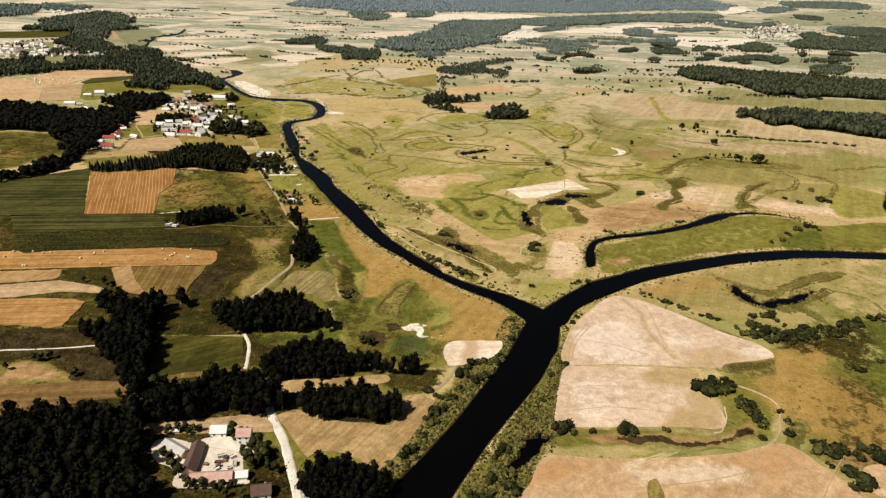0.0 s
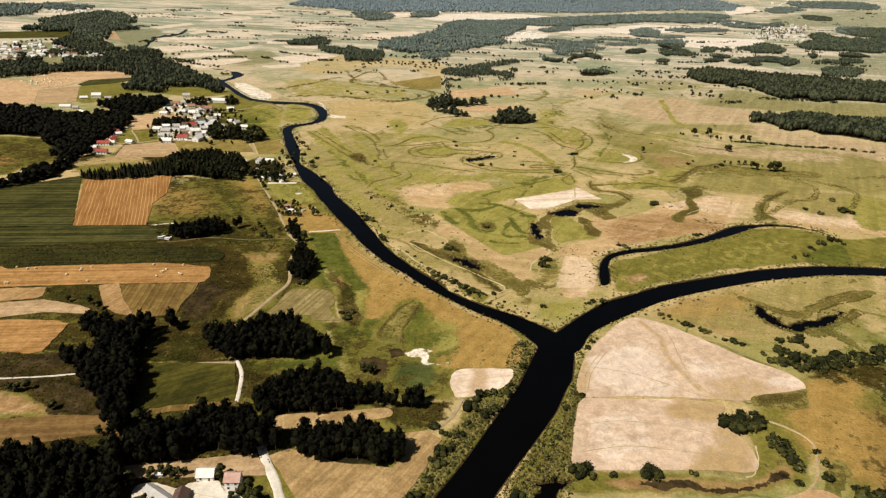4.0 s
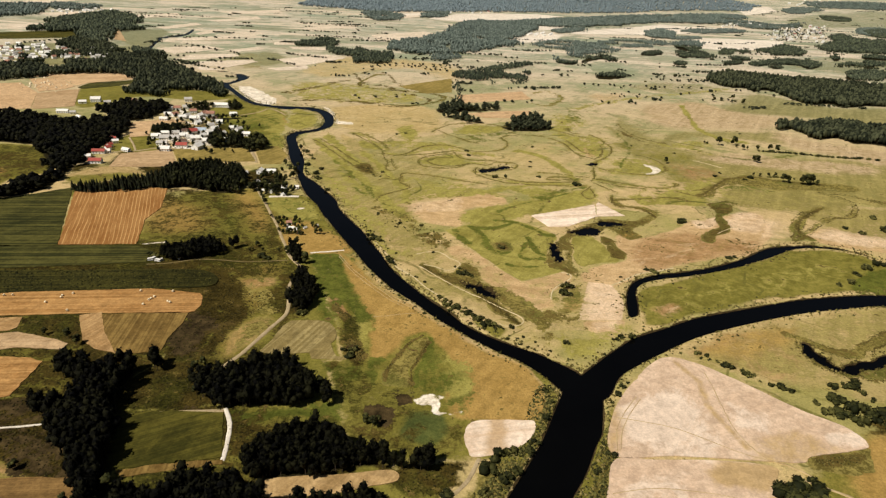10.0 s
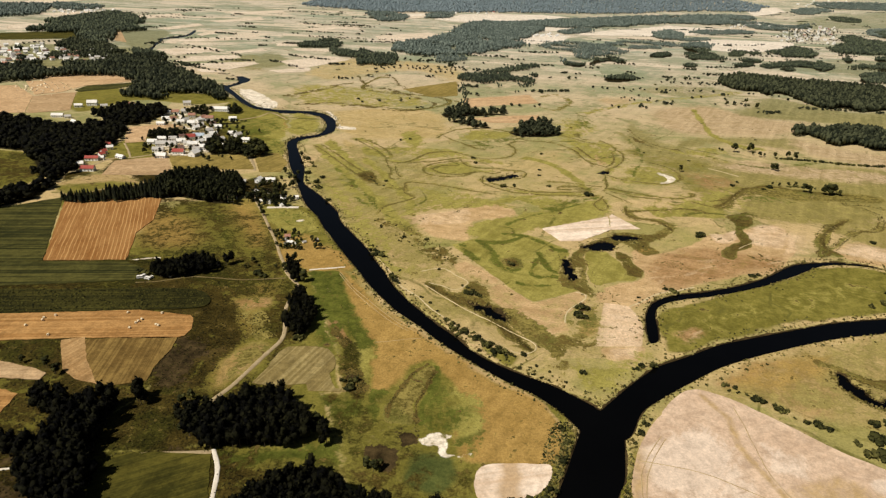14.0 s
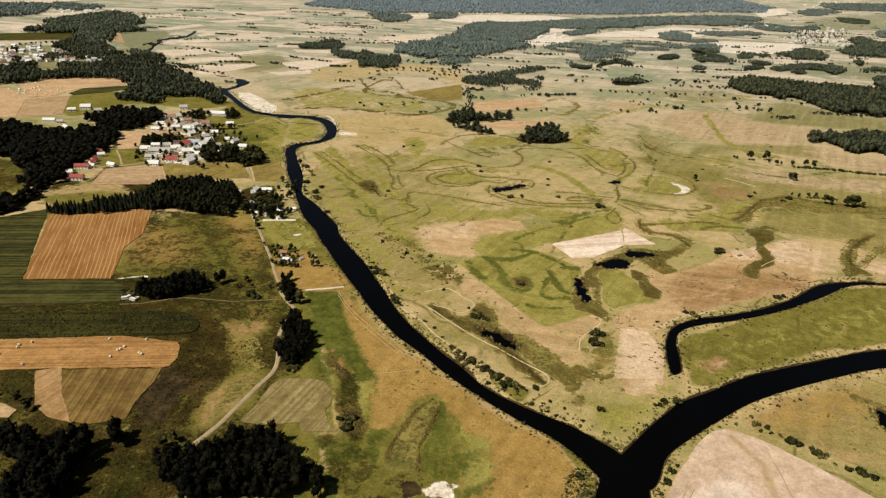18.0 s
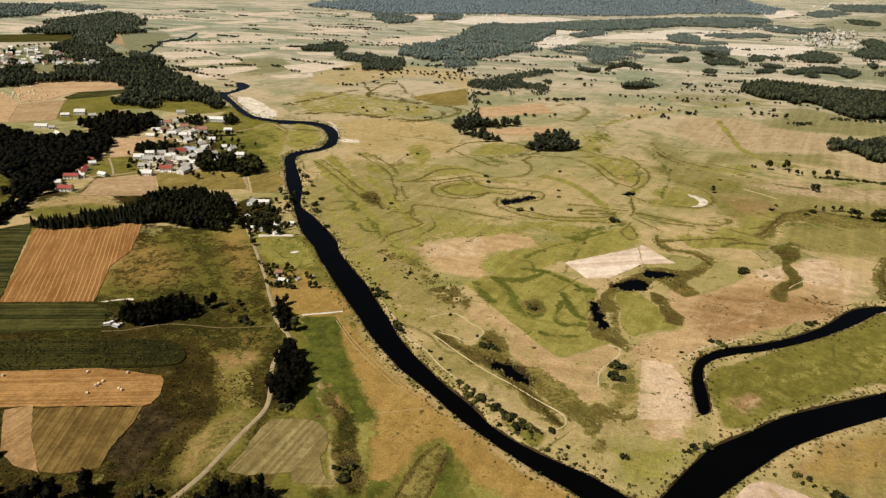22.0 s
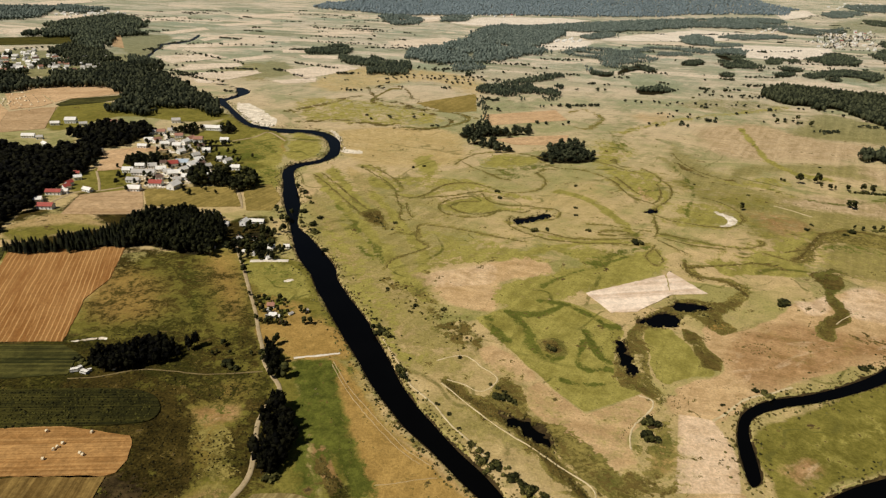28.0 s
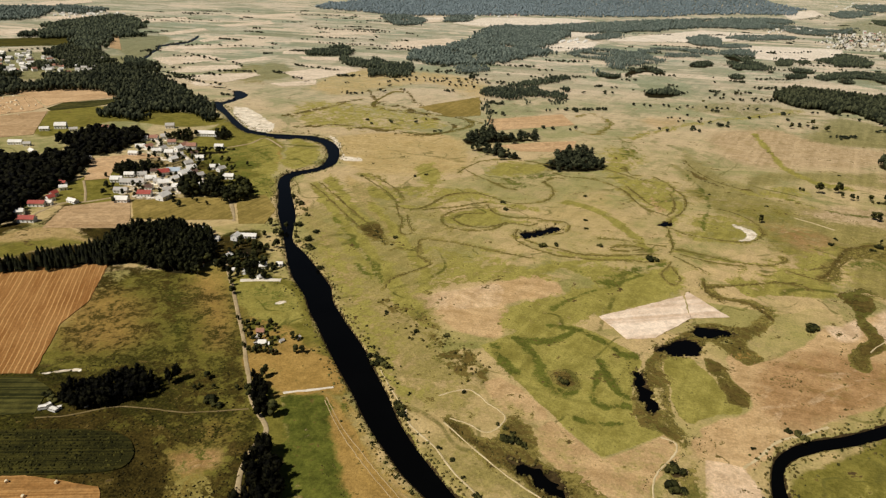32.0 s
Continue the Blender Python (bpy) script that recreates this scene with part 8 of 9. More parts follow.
# ---- houses ----
PLASTER = plain_material("white_plaster", (0.80, 0.78, 0.74), (0.92, 0.91, 0.87), 2.0, 0.85)
OCHREWALL = plain_material("weathered_ochre_plaster", (0.48, 0.38, 0.26), (0.60, 0.50, 0.36), 2.0, 0.85)
BRICKWALL = plain_material("dull_brick_wall", (0.30, 0.17, 0.11), (0.40, 0.25, 0.17), 1.0, 0.9)
REDROOF = plain_material("red_sheet_roof", (0.27, 0.045, 0.036), (0.37, 0.095, 0.072), 1.5, 0.5)
TILEROOF = plain_material("old_clay_tile_roof", (0.27, 0.13, 0.09), (0.38, 0.21, 0.15), 1.2, 0.8)
BLUEROOF = plain_material("blue_grey_sheet_roof", (0.32, 0.38, 0.44), (0.42, 0.48, 0.54), 1.5, 0.45)
GREYROOF = plain_material("grey_fibre_cement_roof", (0.36, 0.34, 0.31), (0.52, 0.49, 0.45), 1.4, 0.85)
WHITEROOF = plain_material("bleached_pale_roof", (0.60, 0.57, 0.52), (0.84, 0.82, 0.77), 1.6, 0.7)
DARKROOF = plain_material("dark_brown_roof", (0.085, 0.05, 0.038), (0.14, 0.09, 0.07), 1.2, 0.8)
PINKROOF = plain_material("faded_pink_roof", (0.40, 0.225, 0.175), (0.60, 0.42, 0.35), 1.6, 0.75)
GLASS = plain_material("dark_window_glass", (0.02, 0.025, 0.03), (0.03, 0.035, 0.04), 1.0, 0.15)
DOORWOOD = plain_material("brown_door_wood", (0.12, 0.07, 0.04), (0.18, 0.11, 0.07), 0.5, 0.7)
ROOFS = {"R": (REDROOF, "red sheet roof"), "T": (TILEROOF, "old clay tile roof"), "B": (BLUEROOF, "blue-grey sheet roof"), "G": (GREYROOF, "grey sheet roof"), "W": (WHITEROOF, "bleached pale roof"), "P": (PINKROOF, "faded pink sheet roof"), "D": (DARKROOF, "dark brown roof")}


def gable(w, d, eave, ridge, over=0.5, thick=0.22):
    """A saddle roof along x, with overhang and thickness."""
    bm = bmesh.new()
    for side in (-1, 1):
        lowz = eave - over * (ridge - eave) / (d / 2)
        a = [(-w / 2 - over, side * (d / 2 + over), lowz), (w / 2 + over, side * (d / 2 + over), lowz), (w / 2 + over, 0, ridge), (-w / 2 - over, 0, ridge)]
        lo = [bm.verts.new(q) for q in a]
        hi = [bm.verts.new((x, y, z + thick)) for x, y, z in a]
        for f in (lo, hi, (lo[0], lo[1], hi[1], hi[0]), (lo[1], lo[2], hi[2], hi[1]), (lo[3], lo[0], hi[0], hi[3]), (lo[2], lo[3], hi[3], hi[2])):
            bm.faces.new(f)
    bmesh.ops.recalc_face_normals(bm, faces=bm.faces[:])
    return bm


def walls(w, d, eave, ridge):
    bm = box(-w / 2, w / 2, -d / 2, d / 2, -0.4, eave)
    for x in (-w / 2, w / 2 - 0.3):
        q = [bm.verts.new(p) for p in ((x, -d / 2, eave), (x, d / 2, eave), (x, 0, ridge), (x + 0.3, -d / 2, eave), (x + 0.3, d / 2, eave), (x + 0.3, 0, ridge))]
        for f in ((0, 2, 1), (3, 4, 5), (0, 3, 5, 2), (1, 2, 5, 4)):
            bm.faces.new([q[i] for i in f])
    bmesh.ops.recalc_face_normals(bm, faces=bm.faces[:])
    return bm


def house(x, y, w, d, h, turn, roof, wall=None, category="house", storeys=1, glazed=True, chimney=True, what="house"):
    w, d, h = w * 0.7, d * 0.72, h * 0.85
    mat, words = ROOFS[roof]
    wall = wall or PLASTER
    tone = {PLASTER.name: "white plastered", OCHREWALL.name: "weathered ochre", BRICKWALL.name: "dull brick"}[wall.name]
    top = tagged(new(category.replace(" ", "_")), "%s %s with a %s" % (tone, what, words), category, "houses and barns of the valley")
    ridge = h + d * 0.36
    part("wall", walls(w, d, h, ridge), wall, top)
    roof_part = part("roof", gable(w, d, h, ridge), mat, top, words)
    if chimney:
        part("chimney", box(w * 0.18, w * 0.18 + 0.7, 0.2, 0.9, h, ridge + 0.9), BRICKWALL, roof_part, "brick chimney")
    if glazed:
        n = max(2, int(w / 3.2))
        for s in range(storeys):
            z = 1.0 + 2.7 * s
            for i in range(n):
                cx = -w / 2 + w * (i + 0.5) / n
                if s == 0 and i == n // 2:
                    part("door", box(cx - 0.5, cx + 0.5, -d / 2 - 0.05, -d / 2 + 0.02, 0, 2.05), DOORWOOD, top, "brown wooden door")
                else:
                    pane = part("window", box(cx - 0.55, cx + 0.55, -d / 2 - 0.04, -d / 2 + 0.02, z, z + 1.3), GLASS, top, "dark window pane")
                    part("sill", box(cx - 0.65, cx + 0.65, -d / 2 - 0.14, -d / 2, z - 0.1, z - 0.01), WHITEROOF, pane, "white window sill")
        for s in range(storeys):
            part("window", box(-w / 2 - 0.04, -w / 2 + 0.02, -0.6, 0.6, 1.0 + 2.7 * s, 2.3 + 2.7 * s), GLASS, top, "dark window pane")
    top.matrix_world = pose(x, y, float(rise(x, y)), 0, 0, turn)
    return top


# farmyard among the woods
house(-103.5, 270.5, 10.2, 9.6, 6.8, 4, "P", storeys=2, what="two-storey farmhouse")
house(-119, 275.5, 11.6, 9.0, 3.6, 5, "W", what="outbuilding", category="farm building", chimney=False)
house(-137, 260.5, 22, 7.2, 3.2, -31, "G", OCHREWALL, "barn", 1, False, False, "old barn")
house(-125, 253.5, 29, 9.0, 3.4, 96, "D", OCHREWALL, "barn", 1, False, False, "long barn")
house(-111, 240.5, 28.5, 10, 3.4, 8, "P", BRICKWALL, "barn", 1, True, False, "long cowshed")
house(-97, 243.5, 8.4, 6.6, 3.2, 8, "W", None, "shed", 1, False, False, "small shed")
house(-142.5, 275, 4.6, 3.9, 2.6, 5, "W", None, "shed", 1, False, False, "small shed")
house(-84, 233, 12.76, 9.9, 4.14, 12, "D", None, "house", 1, True, True, "farm cottage")
house(-60, 230, 10.44, 8.8, 3.68, 20, "G", None, "house", 1, True, True, "farm cottage")
# village by the river: place, length, depth, wall height, turn, roof
for (x, y, w, d, h, a), roof in zip(
    [(-435, 950, 14, 9, 4, 8), (-414, 945, 30, 10, 3.6, 8), (-400, 960, 13, 9, 4, 20), (-395, 981, 13, 10, 5, 30), (-386, 988, 17, 10, 5, 8), (-371, 983, 14, 10, 5, 60), (-372, 1004, 12, 9, 4.5, 40), (-379, 947, 13, 9, 4.5, 25), (-357, 936, 14, 9, 4.5, 10), (-374, 963, 11, 8, 4, 70), (-388, 952, 10, 8, 4, 15), (-382, 910, 16, 9, 4, 5), (-358, 903, 15, 11, 5.5, 75), (-396, 889, 15, 9, 4, 5), (-412, 917, 16, 8, 3.5, 6), (-352, 980, 11, 8, 4, 50), (-332, 947, 14, 8, 4, 10), (-347, 1014, 13, 8, 4, 15), (-337, 1008, 11, 8, 4, 60), (-318, 982, 14, 8, 4, 5), (-381, 1048, 12, 8, 4, 15), (-412, 1096, 14, 10, 5, 10), (-424, 1099, 13, 9, 4.5, 70), (-419, 1164, 32, 10, 4.5, 4), (-378, 1105, 13, 8, 3.5, 5), (-468, 1137, 13, 9, 4.5, 20), (-480, 1128, 13, 9, 4.5, 10), (-491, 1123, 12, 8, 4, 5), (-476, 1083, 13, 8, 4, 20), (-466, 1085, 12, 8, 4, 60), (-447, 1068, 12, 8, 4, 25), (-444, 1080, 11, 8, 4, 70), (-428, 1064, 12, 9, 4, 10), (-410, 1037, 11, 8, 4, 60), (-411, 1056, 11, 8, 4, 30), (-447, 1113, 12, 8, 4, 15), (-425, 1084, 11, 8, 4, 70), (-385, 1024, 11, 8, 4, 50), (-366, 927, 10, 7, 3.5, 30), (-416, 971, 11, 8, 4, 20), (-431, 970, 12, 7, 3.5, 10), (-358, 953, 9, 7, 3.5, 20), (-409, 986, 9, 7, 3.5, 10), (-489, 1196, 14, 9, 5, 20), (-470, 1053, 13, 7, 3.5, 5), (-396, 1067, 10, 7, 3.5, 30), (-363, 992, 9, 7, 3.5, 10), (-388, 931, 9, 7, 3.5, 5)],
    "WGWRBWWWWWGRWWGGWWGWWTTWWGTGWTWGWWGTWGGGWDDGWDDD",
):
    house(x, y, w * 1.25, d * 1.25, h * 1.1, a, roof)
for (x, y, w, d, h, a), roof in zip(
    [(-472, 839, 11, 9, 5, 20), (-454, 824, 22, 10, 4.5, 5), (-471, 864, 22, 9, 4.5, 8), (-468, 881, 10, 9, 5, 60), (-472, 893, 10, 8, 5, 70), (-475, 914, 11, 8, 4.5, 30), (-485, 928, 11, 8, 4.5, 10), (-443, 879, 16, 8, 3.2, -20), (-641, 1073, 24, 10, 4, 10), (-595, 1039, 18, 8, 4, -35), (-636, 1163, 22, 14, 6, 15), (-650, 1146, 17, 9, 4, 20), (-610, 1151, 15, 9, 4, 30), (-578, 1141, 11, 8, 4, -30), (-573, 1170, 14, 9, 5, 10), (-517, 1022, 26, 8, 3.6, 8), (-622, 1068, 12, 8, 4, 20), (-462, 869, 9, 7, 4, 10)],
    "WRRRRWRWWWWWGWTWGW",
):
    house(x, y, w, d, h, a, roof)
for (x, y, w, d, h, a), roof in zip(
    [(-279, 824, 13, 9, 4, 10), (-277, 813, 12, 8, 4, 5), (-266, 807, 18, 7, 3, 5), (-246, 812, 11, 9, 5, 80), (-238, 818, 26, 7, 3, 4), (-255, 754, 9, 8, 5, 20), (-256, 746, 9, 7, 3.5, 30), (-203, 761, 8, 6, 3, 5), (-216, 756, 9, 6, 3, 10), (-171, 658, 7, 5.5, 2.8, 4), (-165, 644, 7, 5.5, 2.8, 4), (-143, 654, 4, 3, 2, 10), (-238, 773, 8, 7, 3.5, 70), (-190, 764, 7, 5, 3, 5)],
    "WRGWWRTGGTWGWW",
):
    house(x, y, w, d, h, a, roof)


def scattered_houses(points, count, seed, roofs, apart=17.0, size=1.0):
    """Far settlement: small houses inside an outline, each a thing with wall and roof."""
    rng = np.random.default_rng(seed)
    o = smooth(points, True, 3)
    got = []
    for _ in range(6000):
        p = o.min(0) + rng.random(2) * (o.max(0) - o.min(0))
        if len(got) < count and inside(p[:1], p[1:], o)[0] and all(np.hypot(*(p - q)) > apart for q in got):
            got.append(p)
            house(p[0], p[1], rng.uniform(11, 20) * size, rng.uniform(9, 12) * size, rng.uniform(4, 6.5) * size, rng.uniform(-20, 90), roofs[rng.integers(len(roofs))], glazed=False, chimney=False)


scattered_houses([(-1181, 1580), (-1179, 1779), (-1128, 1828), (-958, 1805), (-911, 1735), (-972, 1715), (-956, 1573), (-994, 1526), (-1085, 1465)], 48, 3, "WGGGDT", 20)
scattered_houses([(-1207, 1759), (-1173, 1821), (-1052, 1767), (-1007, 1683), (-981, 1565), (-1027, 1499)], 34, 17, "WWGWT", 17)
scattered_houses([(-987, 1658), (-869, 1662), (-841, 1608), (-917, 1570)], 16, 4, "WGGT", 20)
scattered_houses([(-1710, 2786), (-1630, 2958), (-1479, 2921), (-1436, 2798), (-1582, 2689)], 26, 5, "WWGW", 28)
scattered_houses([(1279, 2975), (1493, 3347), (1803, 3615), (1789, 3491), (1480, 2978), (1247, 2785)], 60, 6, "WWGGRG", 21)
scattered_houses([(1247, 3474), (1440, 3632), (1496, 3518), (1352, 3359), (1247, 3344)], 12, 7, "WWG", 26)
scattered_houses([(240, 2636), (323, 2743), (318, 2633), (243, 2569)], 9, 8, "WW", 22)
scattered_houses([(-117, 3587), (111, 3821), (165, 3713), (-60, 3488)], 10, 9, "WRG", 40)
scattered_houses([(2090, 4581), (2399, 4669), (2352, 4522), (2085, 4426)], 14, 10, "WW", 45)
scattered_houses([(1480, 2978), (1598, 3103), (1714, 3030), (1555, 2768), (1402, 2776)], 14, 11, "WWG", 24)
scattered_houses([(-243, 780), (-238, 793), (-203, 765), (-191, 743), (-218, 741)], 7, 15, "WGT", 9, 0.45)
scattered_houses([(-172, 654), (-163, 657), (-153, 649), (-156, 635), (-169, 640)], 5, 16, "WGT", 5, 0.3)


# ---- farmyard ----
tagged(field("yard", YARDSOIL, [(-150, 260), (-151, 267), (-144, 270), (-130, 267), (-125, 271), (-113, 273), (-108, 269), (-96, 262), (-100, 257), (-97, 246), (-94, 239), (-126, 235), (-131, 244), (-136, 249), (-144, 252)], "dusty white farmyard between barns", 0.2, True), category="yard")
tagged(field("raised_drive", CHALK, [(-121, 264), (-123, 267), (-118, 269), (-111, 271), (-107, 266), (-97, 260), (-98, 258), (-107, 261), (-117, 263)], "pale raised drive with a shaded retaining edge", 1.1, rag=0.1), category="yard")


def crate(name, x, y, w, d, h, turn, material, label, category):
    """A stack of boards or a wagon: body on two skids, with a raised rim."""
    w, d, h = w * 0.65, d * 0.75, h * 0.8
    top = tagged(new(name), label, category)
    part("body", box(-w / 2, w / 2, -d / 2, d / 2, 0.35, h), material, top)
    part("rim", slab(box(-w / 2 - 0.06, w / 2 + 0.06, -d / 2 - 0.06, -d / 2 + 0.1, h, h + 0.25), -w / 2 - 0.06, w / 2 + 0.06, d / 2 - 0.1, d / 2 + 0.06, h, h + 0.25), BARK, top)
    for s in (-1, 1):
        part("skid", box(s * w * 0.35 - 0.2, s * w * 0.35 + 0.2, -d / 2, d / 2, 0, 0.35), BARK, top)
    top.matrix_world = pose(x, y, 0.2, 0, 0, turn)


for i, (x, y, w, d, h, a) in enumerate([(-112, 257, 5, 2.2, 1.6, 20), (-109, 256, 4, 2, 1.8, 70), (-109, 254, 3, 2, 1.4, 10), (-106, 257, 4, 2, 1.5, 40), (-103, 252, 5, 2.4, 1.9, 100), (-111, 250, 4, 1.9, 1.5, 30), (-118, 251, 3.5, 1.8, 1.4, 0), (-111, 248, 4, 2, 1.4, 50), (-105, 249, 3, 2, 1.2, 15), (-112, 253, 6, 2, 1.2, 8)]):
    crate("farm_wagon", x, y, w, d, h, a, (GREYROOF, DARKROOF, TILEROOF, WHITEROOF)[i % 4], "weathered farm wagon parked in the yard", "wagon")
for i, (x, y, w, d, h, a) in enumerate([(-266, 564, 7, 4, 2.4, 20), (-264, 566, 5, 4, 2.6, 60), (-259, 563, 8, 4, 2.2, -15), (-257, 565, 4, 3, 2, 30), (-243, 568, 3, 2.5, 2, 10)]):
    crate("white_hutch", x, y, w, d, h, a, WHITEROOF, "white hutch on a trampled yard", "hutch")


# ---- straw bales ----
def bale(r=0.85, length=1.4):
    bm = bmesh.new()
    bmesh.ops.create_cone(bm, cap_ends=True, segments=14, radius1=r, radius2=r, depth=length, matrix=pose(0, 0, r, 90))
    bmesh.ops.bevel(bm, geom=[e for e in bm.edges if e.calc_face_angle(0) > 1.2], offset=0.1, segments=1, affect="EDGES")
    return bm


BALESTRAW = plain_material("baled_straw", (0.58, 0.47, 0.30), (0.76, 0.66, 0.47), 0.4, 0.95)
first_bale = None
rng = np.random.default_rng(12)
for x, y in [(-371, 482), (-370, 493), (-354, 494), (-344, 492), (-338, 493), (-308, 485), (-301, 493), (-302, 496), (-286, 475), (-346, 467), (-344, 467), (-296, 500), (-237, 489), (-236, 496), (-235, 498), (-234, 501), (-221, 495), (-219, 494), (-224, 511), (-248, 509), (-386, 477), (-405, 484)]:
    if first_bale is None:
        me = bpy.data.meshes.new("straw_bale")
        bm = bale()
        bm.to_mesh(me)
        bm.free()
        me.materials.append(BALESTRAW)
        first_bale = tagged(new("straw_bale", me), "round pale straw bale on mown stubble", "bale", "straw bales on the stubble")
        first_bale.matrix_basis = pose(x, y, 0.24)
    else:
        copy_thing(first_bale, pose(x, y, 0.24, 0, 0, rng.uniform(0, 180)))
for x, y in spread(smooth([(-829, 1300), (-807, 1340), (-736, 1260), (-775, 1226)], True, 3), 17, 5, 60):
    copy_thing(first_bale, pose(x, y, 0.24, 0, 0, rng.uniform(0, 180)))

# ---- heaps of straw on the far field, joined below ----
HEAPS = [(-862, 1334), (-819, 1358), (-747, 1290), (-747, 1261), (-776, 1227)]

# ---- single trees and bushes ----
def dry_land(pts, margin=1.5, reach=1700):
    keep = np.ones(len(pts), bool)
    for o in RIVER + PONDS:
        near = (pts[:, 0] > o[:, 0].min() - 9) & (pts[:, 0] < o[:, 0].max() + 9) & (pts[:, 1] > o[:, 1].min() - 9) & (pts[:, 1] < o[:, 1].max() + 9)
        i = np.where(near & keep)[0]
        if len(i):
            keep[i] = ~(inside(pts[i, 0], pts[i, 1], o) | (line_distance(pts[i, 0], pts[i, 1], o, True) < margin))
    for o in FIELD_EDGES:
        i = np.where((pts[:, 0] > o[:, 0].min()) & (pts[:, 0] < o[:, 0].max()) & (pts[:, 1] > o[:, 1].min()) & (pts[:, 1] < o[:, 1].max()) & keep)[0]
        if len(i):
            keep[i] = ~inside(pts[i, 0], pts[i, 1], o)
    return pts[keep & (pts[:, 1] < reach) & (pts[:, 1] > 200)]


TREE_KINDS = [single_tree("leaf", k, 1.0, LEAF, "round dark broadleaf tree standing in the meadow") for k in range(4)]


BUSH_SHAPES = []


def bush_mesh(seed, material):
    rng = np.random.default_rng(seed)
    out = []
    for k in range(5):
        a, r = rng.uniform(0, 6.28), rng.uniform(0.3, 0.5)
        c = np.array([0.45 * math.cos(a), 0.45 * math.sin(a), rng.uniform(0.25, 0.55)])
        out += [lump(rng, 1, c, (r, r, r * 0.9), 0.3), sprays(rng, 10, c, (r, r, r * 0.9), 0.12)]
    BUSH_SHAPES.append(joined(out))
    return arrays_mesh("bush", *BUSH_SHAPES[-1], [material])


BUSHES = [bush_mesh(60 + k, (WILLOW, LEAF, LEAF)[k % 3]) for k in range(6)]


def put_tree(i, x, y, h):
    src = TREE_KINDS[i % 4]
    if not src.get("used"):
        src["used"] = 1
        src.matrix_basis = Matrix.LocRotScale((x, y, float(rise(x, y)) - 0.1), None, (h, h, h))
        return
    m = copy_thing(src, pose(x, y, float(rise(x, y)) - 0.1, 0, 0, i * 77))
    m.scale = (h, h, h)


def put_bush(i, x, y, r, dark=None):
    if not len(dry_land(np.array([[x, y]], float), 1.0, 99999)):
        return
    me = BUSHES[(i * 5) % 6] if dark is None else BUSHES[(1, 2, 4, 5)[i % 4]]
    ob = tagged(new("bush", me), "low willow bush on the river meadow" if me.materials[0] is WILLOW else "dense dark bush on the river meadow", "bush", "bushes of the valley")
    ob.matrix_basis = Matrix.LocRotScale((x, y, float(rise(x, y)) - 0.3), Euler((0, 0, i * 1.3)), (r, r * (0.8 + 0.1 * (i % 5)), r * (0.75 + 0.08 * (i % 4))))


for i, (x, y, h) in enumerate(
    [(388, 1049, 15), (413, 1053, 15), (275, 936, 11), (410, 960, 12), (417, 1029, 9), (507, 1409, 11), (559, 1445, 12), (562, 1396, 12), (514, 1708, 9), (519, 1709, 10), (527, 1711, 9), (484, 1687, 9), (369, 1056, 5), (411, 1038, 6), (424, 1031, 7), (439, 1029, 9), (458, 1030, 11), (466, 1024, 12), (362, 1436, 7)]
    + [(-278, 911, 14), (-272, 919, 15), (-330, 917, 16), (-311, 923, 15), (-341, 920, 14), (-203, 798, 10), (-225, 849, 9), (-237, 803, 10), (-202, 763, 9), (-214, 770, 10), (-213, 752, 9), (-210, 711, 7), (-216, 724, 6), (-237, 747, 12), (-248, 756, 12), (-249, 735, 12), (-225, 759, 10), (-223, 922, 8), (-208, 844, 7)]
    + [(-176, 653, 5), (-175, 665, 5), (-167, 663, 5), (-161, 659, 4), (-168, 639, 5), (-161, 639, 5), (-158, 643, 5), (-180, 660, 5), (-165, 634, 4), (-157, 637, 4), (-186, 602, 6), (-189, 591, 4), (-187, 594, 4), (-164, 594, 4), (-178, 593, 4), (-155, 589, 9), (-151, 608, 10), (-135, 573, 11), (-186, 604, 5)]
    + [(-156, 400, 9), (-157, 388, 8), (-253, 336, 7), (-257, 336, 7), (-249, 339, 7), (-269, 325, 7), (-224, 321, 6), (-224, 323, 6), (-187, 302, 7), (-183, 303, 6), (-147, 276, 5), (-140, 275, 5), (-135, 273, 5), (-135, 277, 5), (-112, 274, 6), (-95, 262, 8), (-90, 260, 9), (-91, 254, 8), (-97, 256, 7), (-102, 262, 5), (-81, 248, 7), (-85, 250, 7), (-154, 268, 9), (-101, 230, 6), (-92, 230, 6), (-89, 238, 6)]
    + [(-53, 371, 7), (-49, 368, 8), (-46, 371, 6), (-74, 440, 4), (-70, 444, 4), (-81, 394, 10), (-86, 401, 9), (-164, 416, 9), (-167, 412, 8), (-283, 444, 6), (-265, 440, 9), (-256, 434, 9), (-185, 337, 11), (-170, 311, 11), (-177, 306, 10), (-27, 299, 10), (-22, 294, 7)]
):
    put_tree(i, x, y, h)
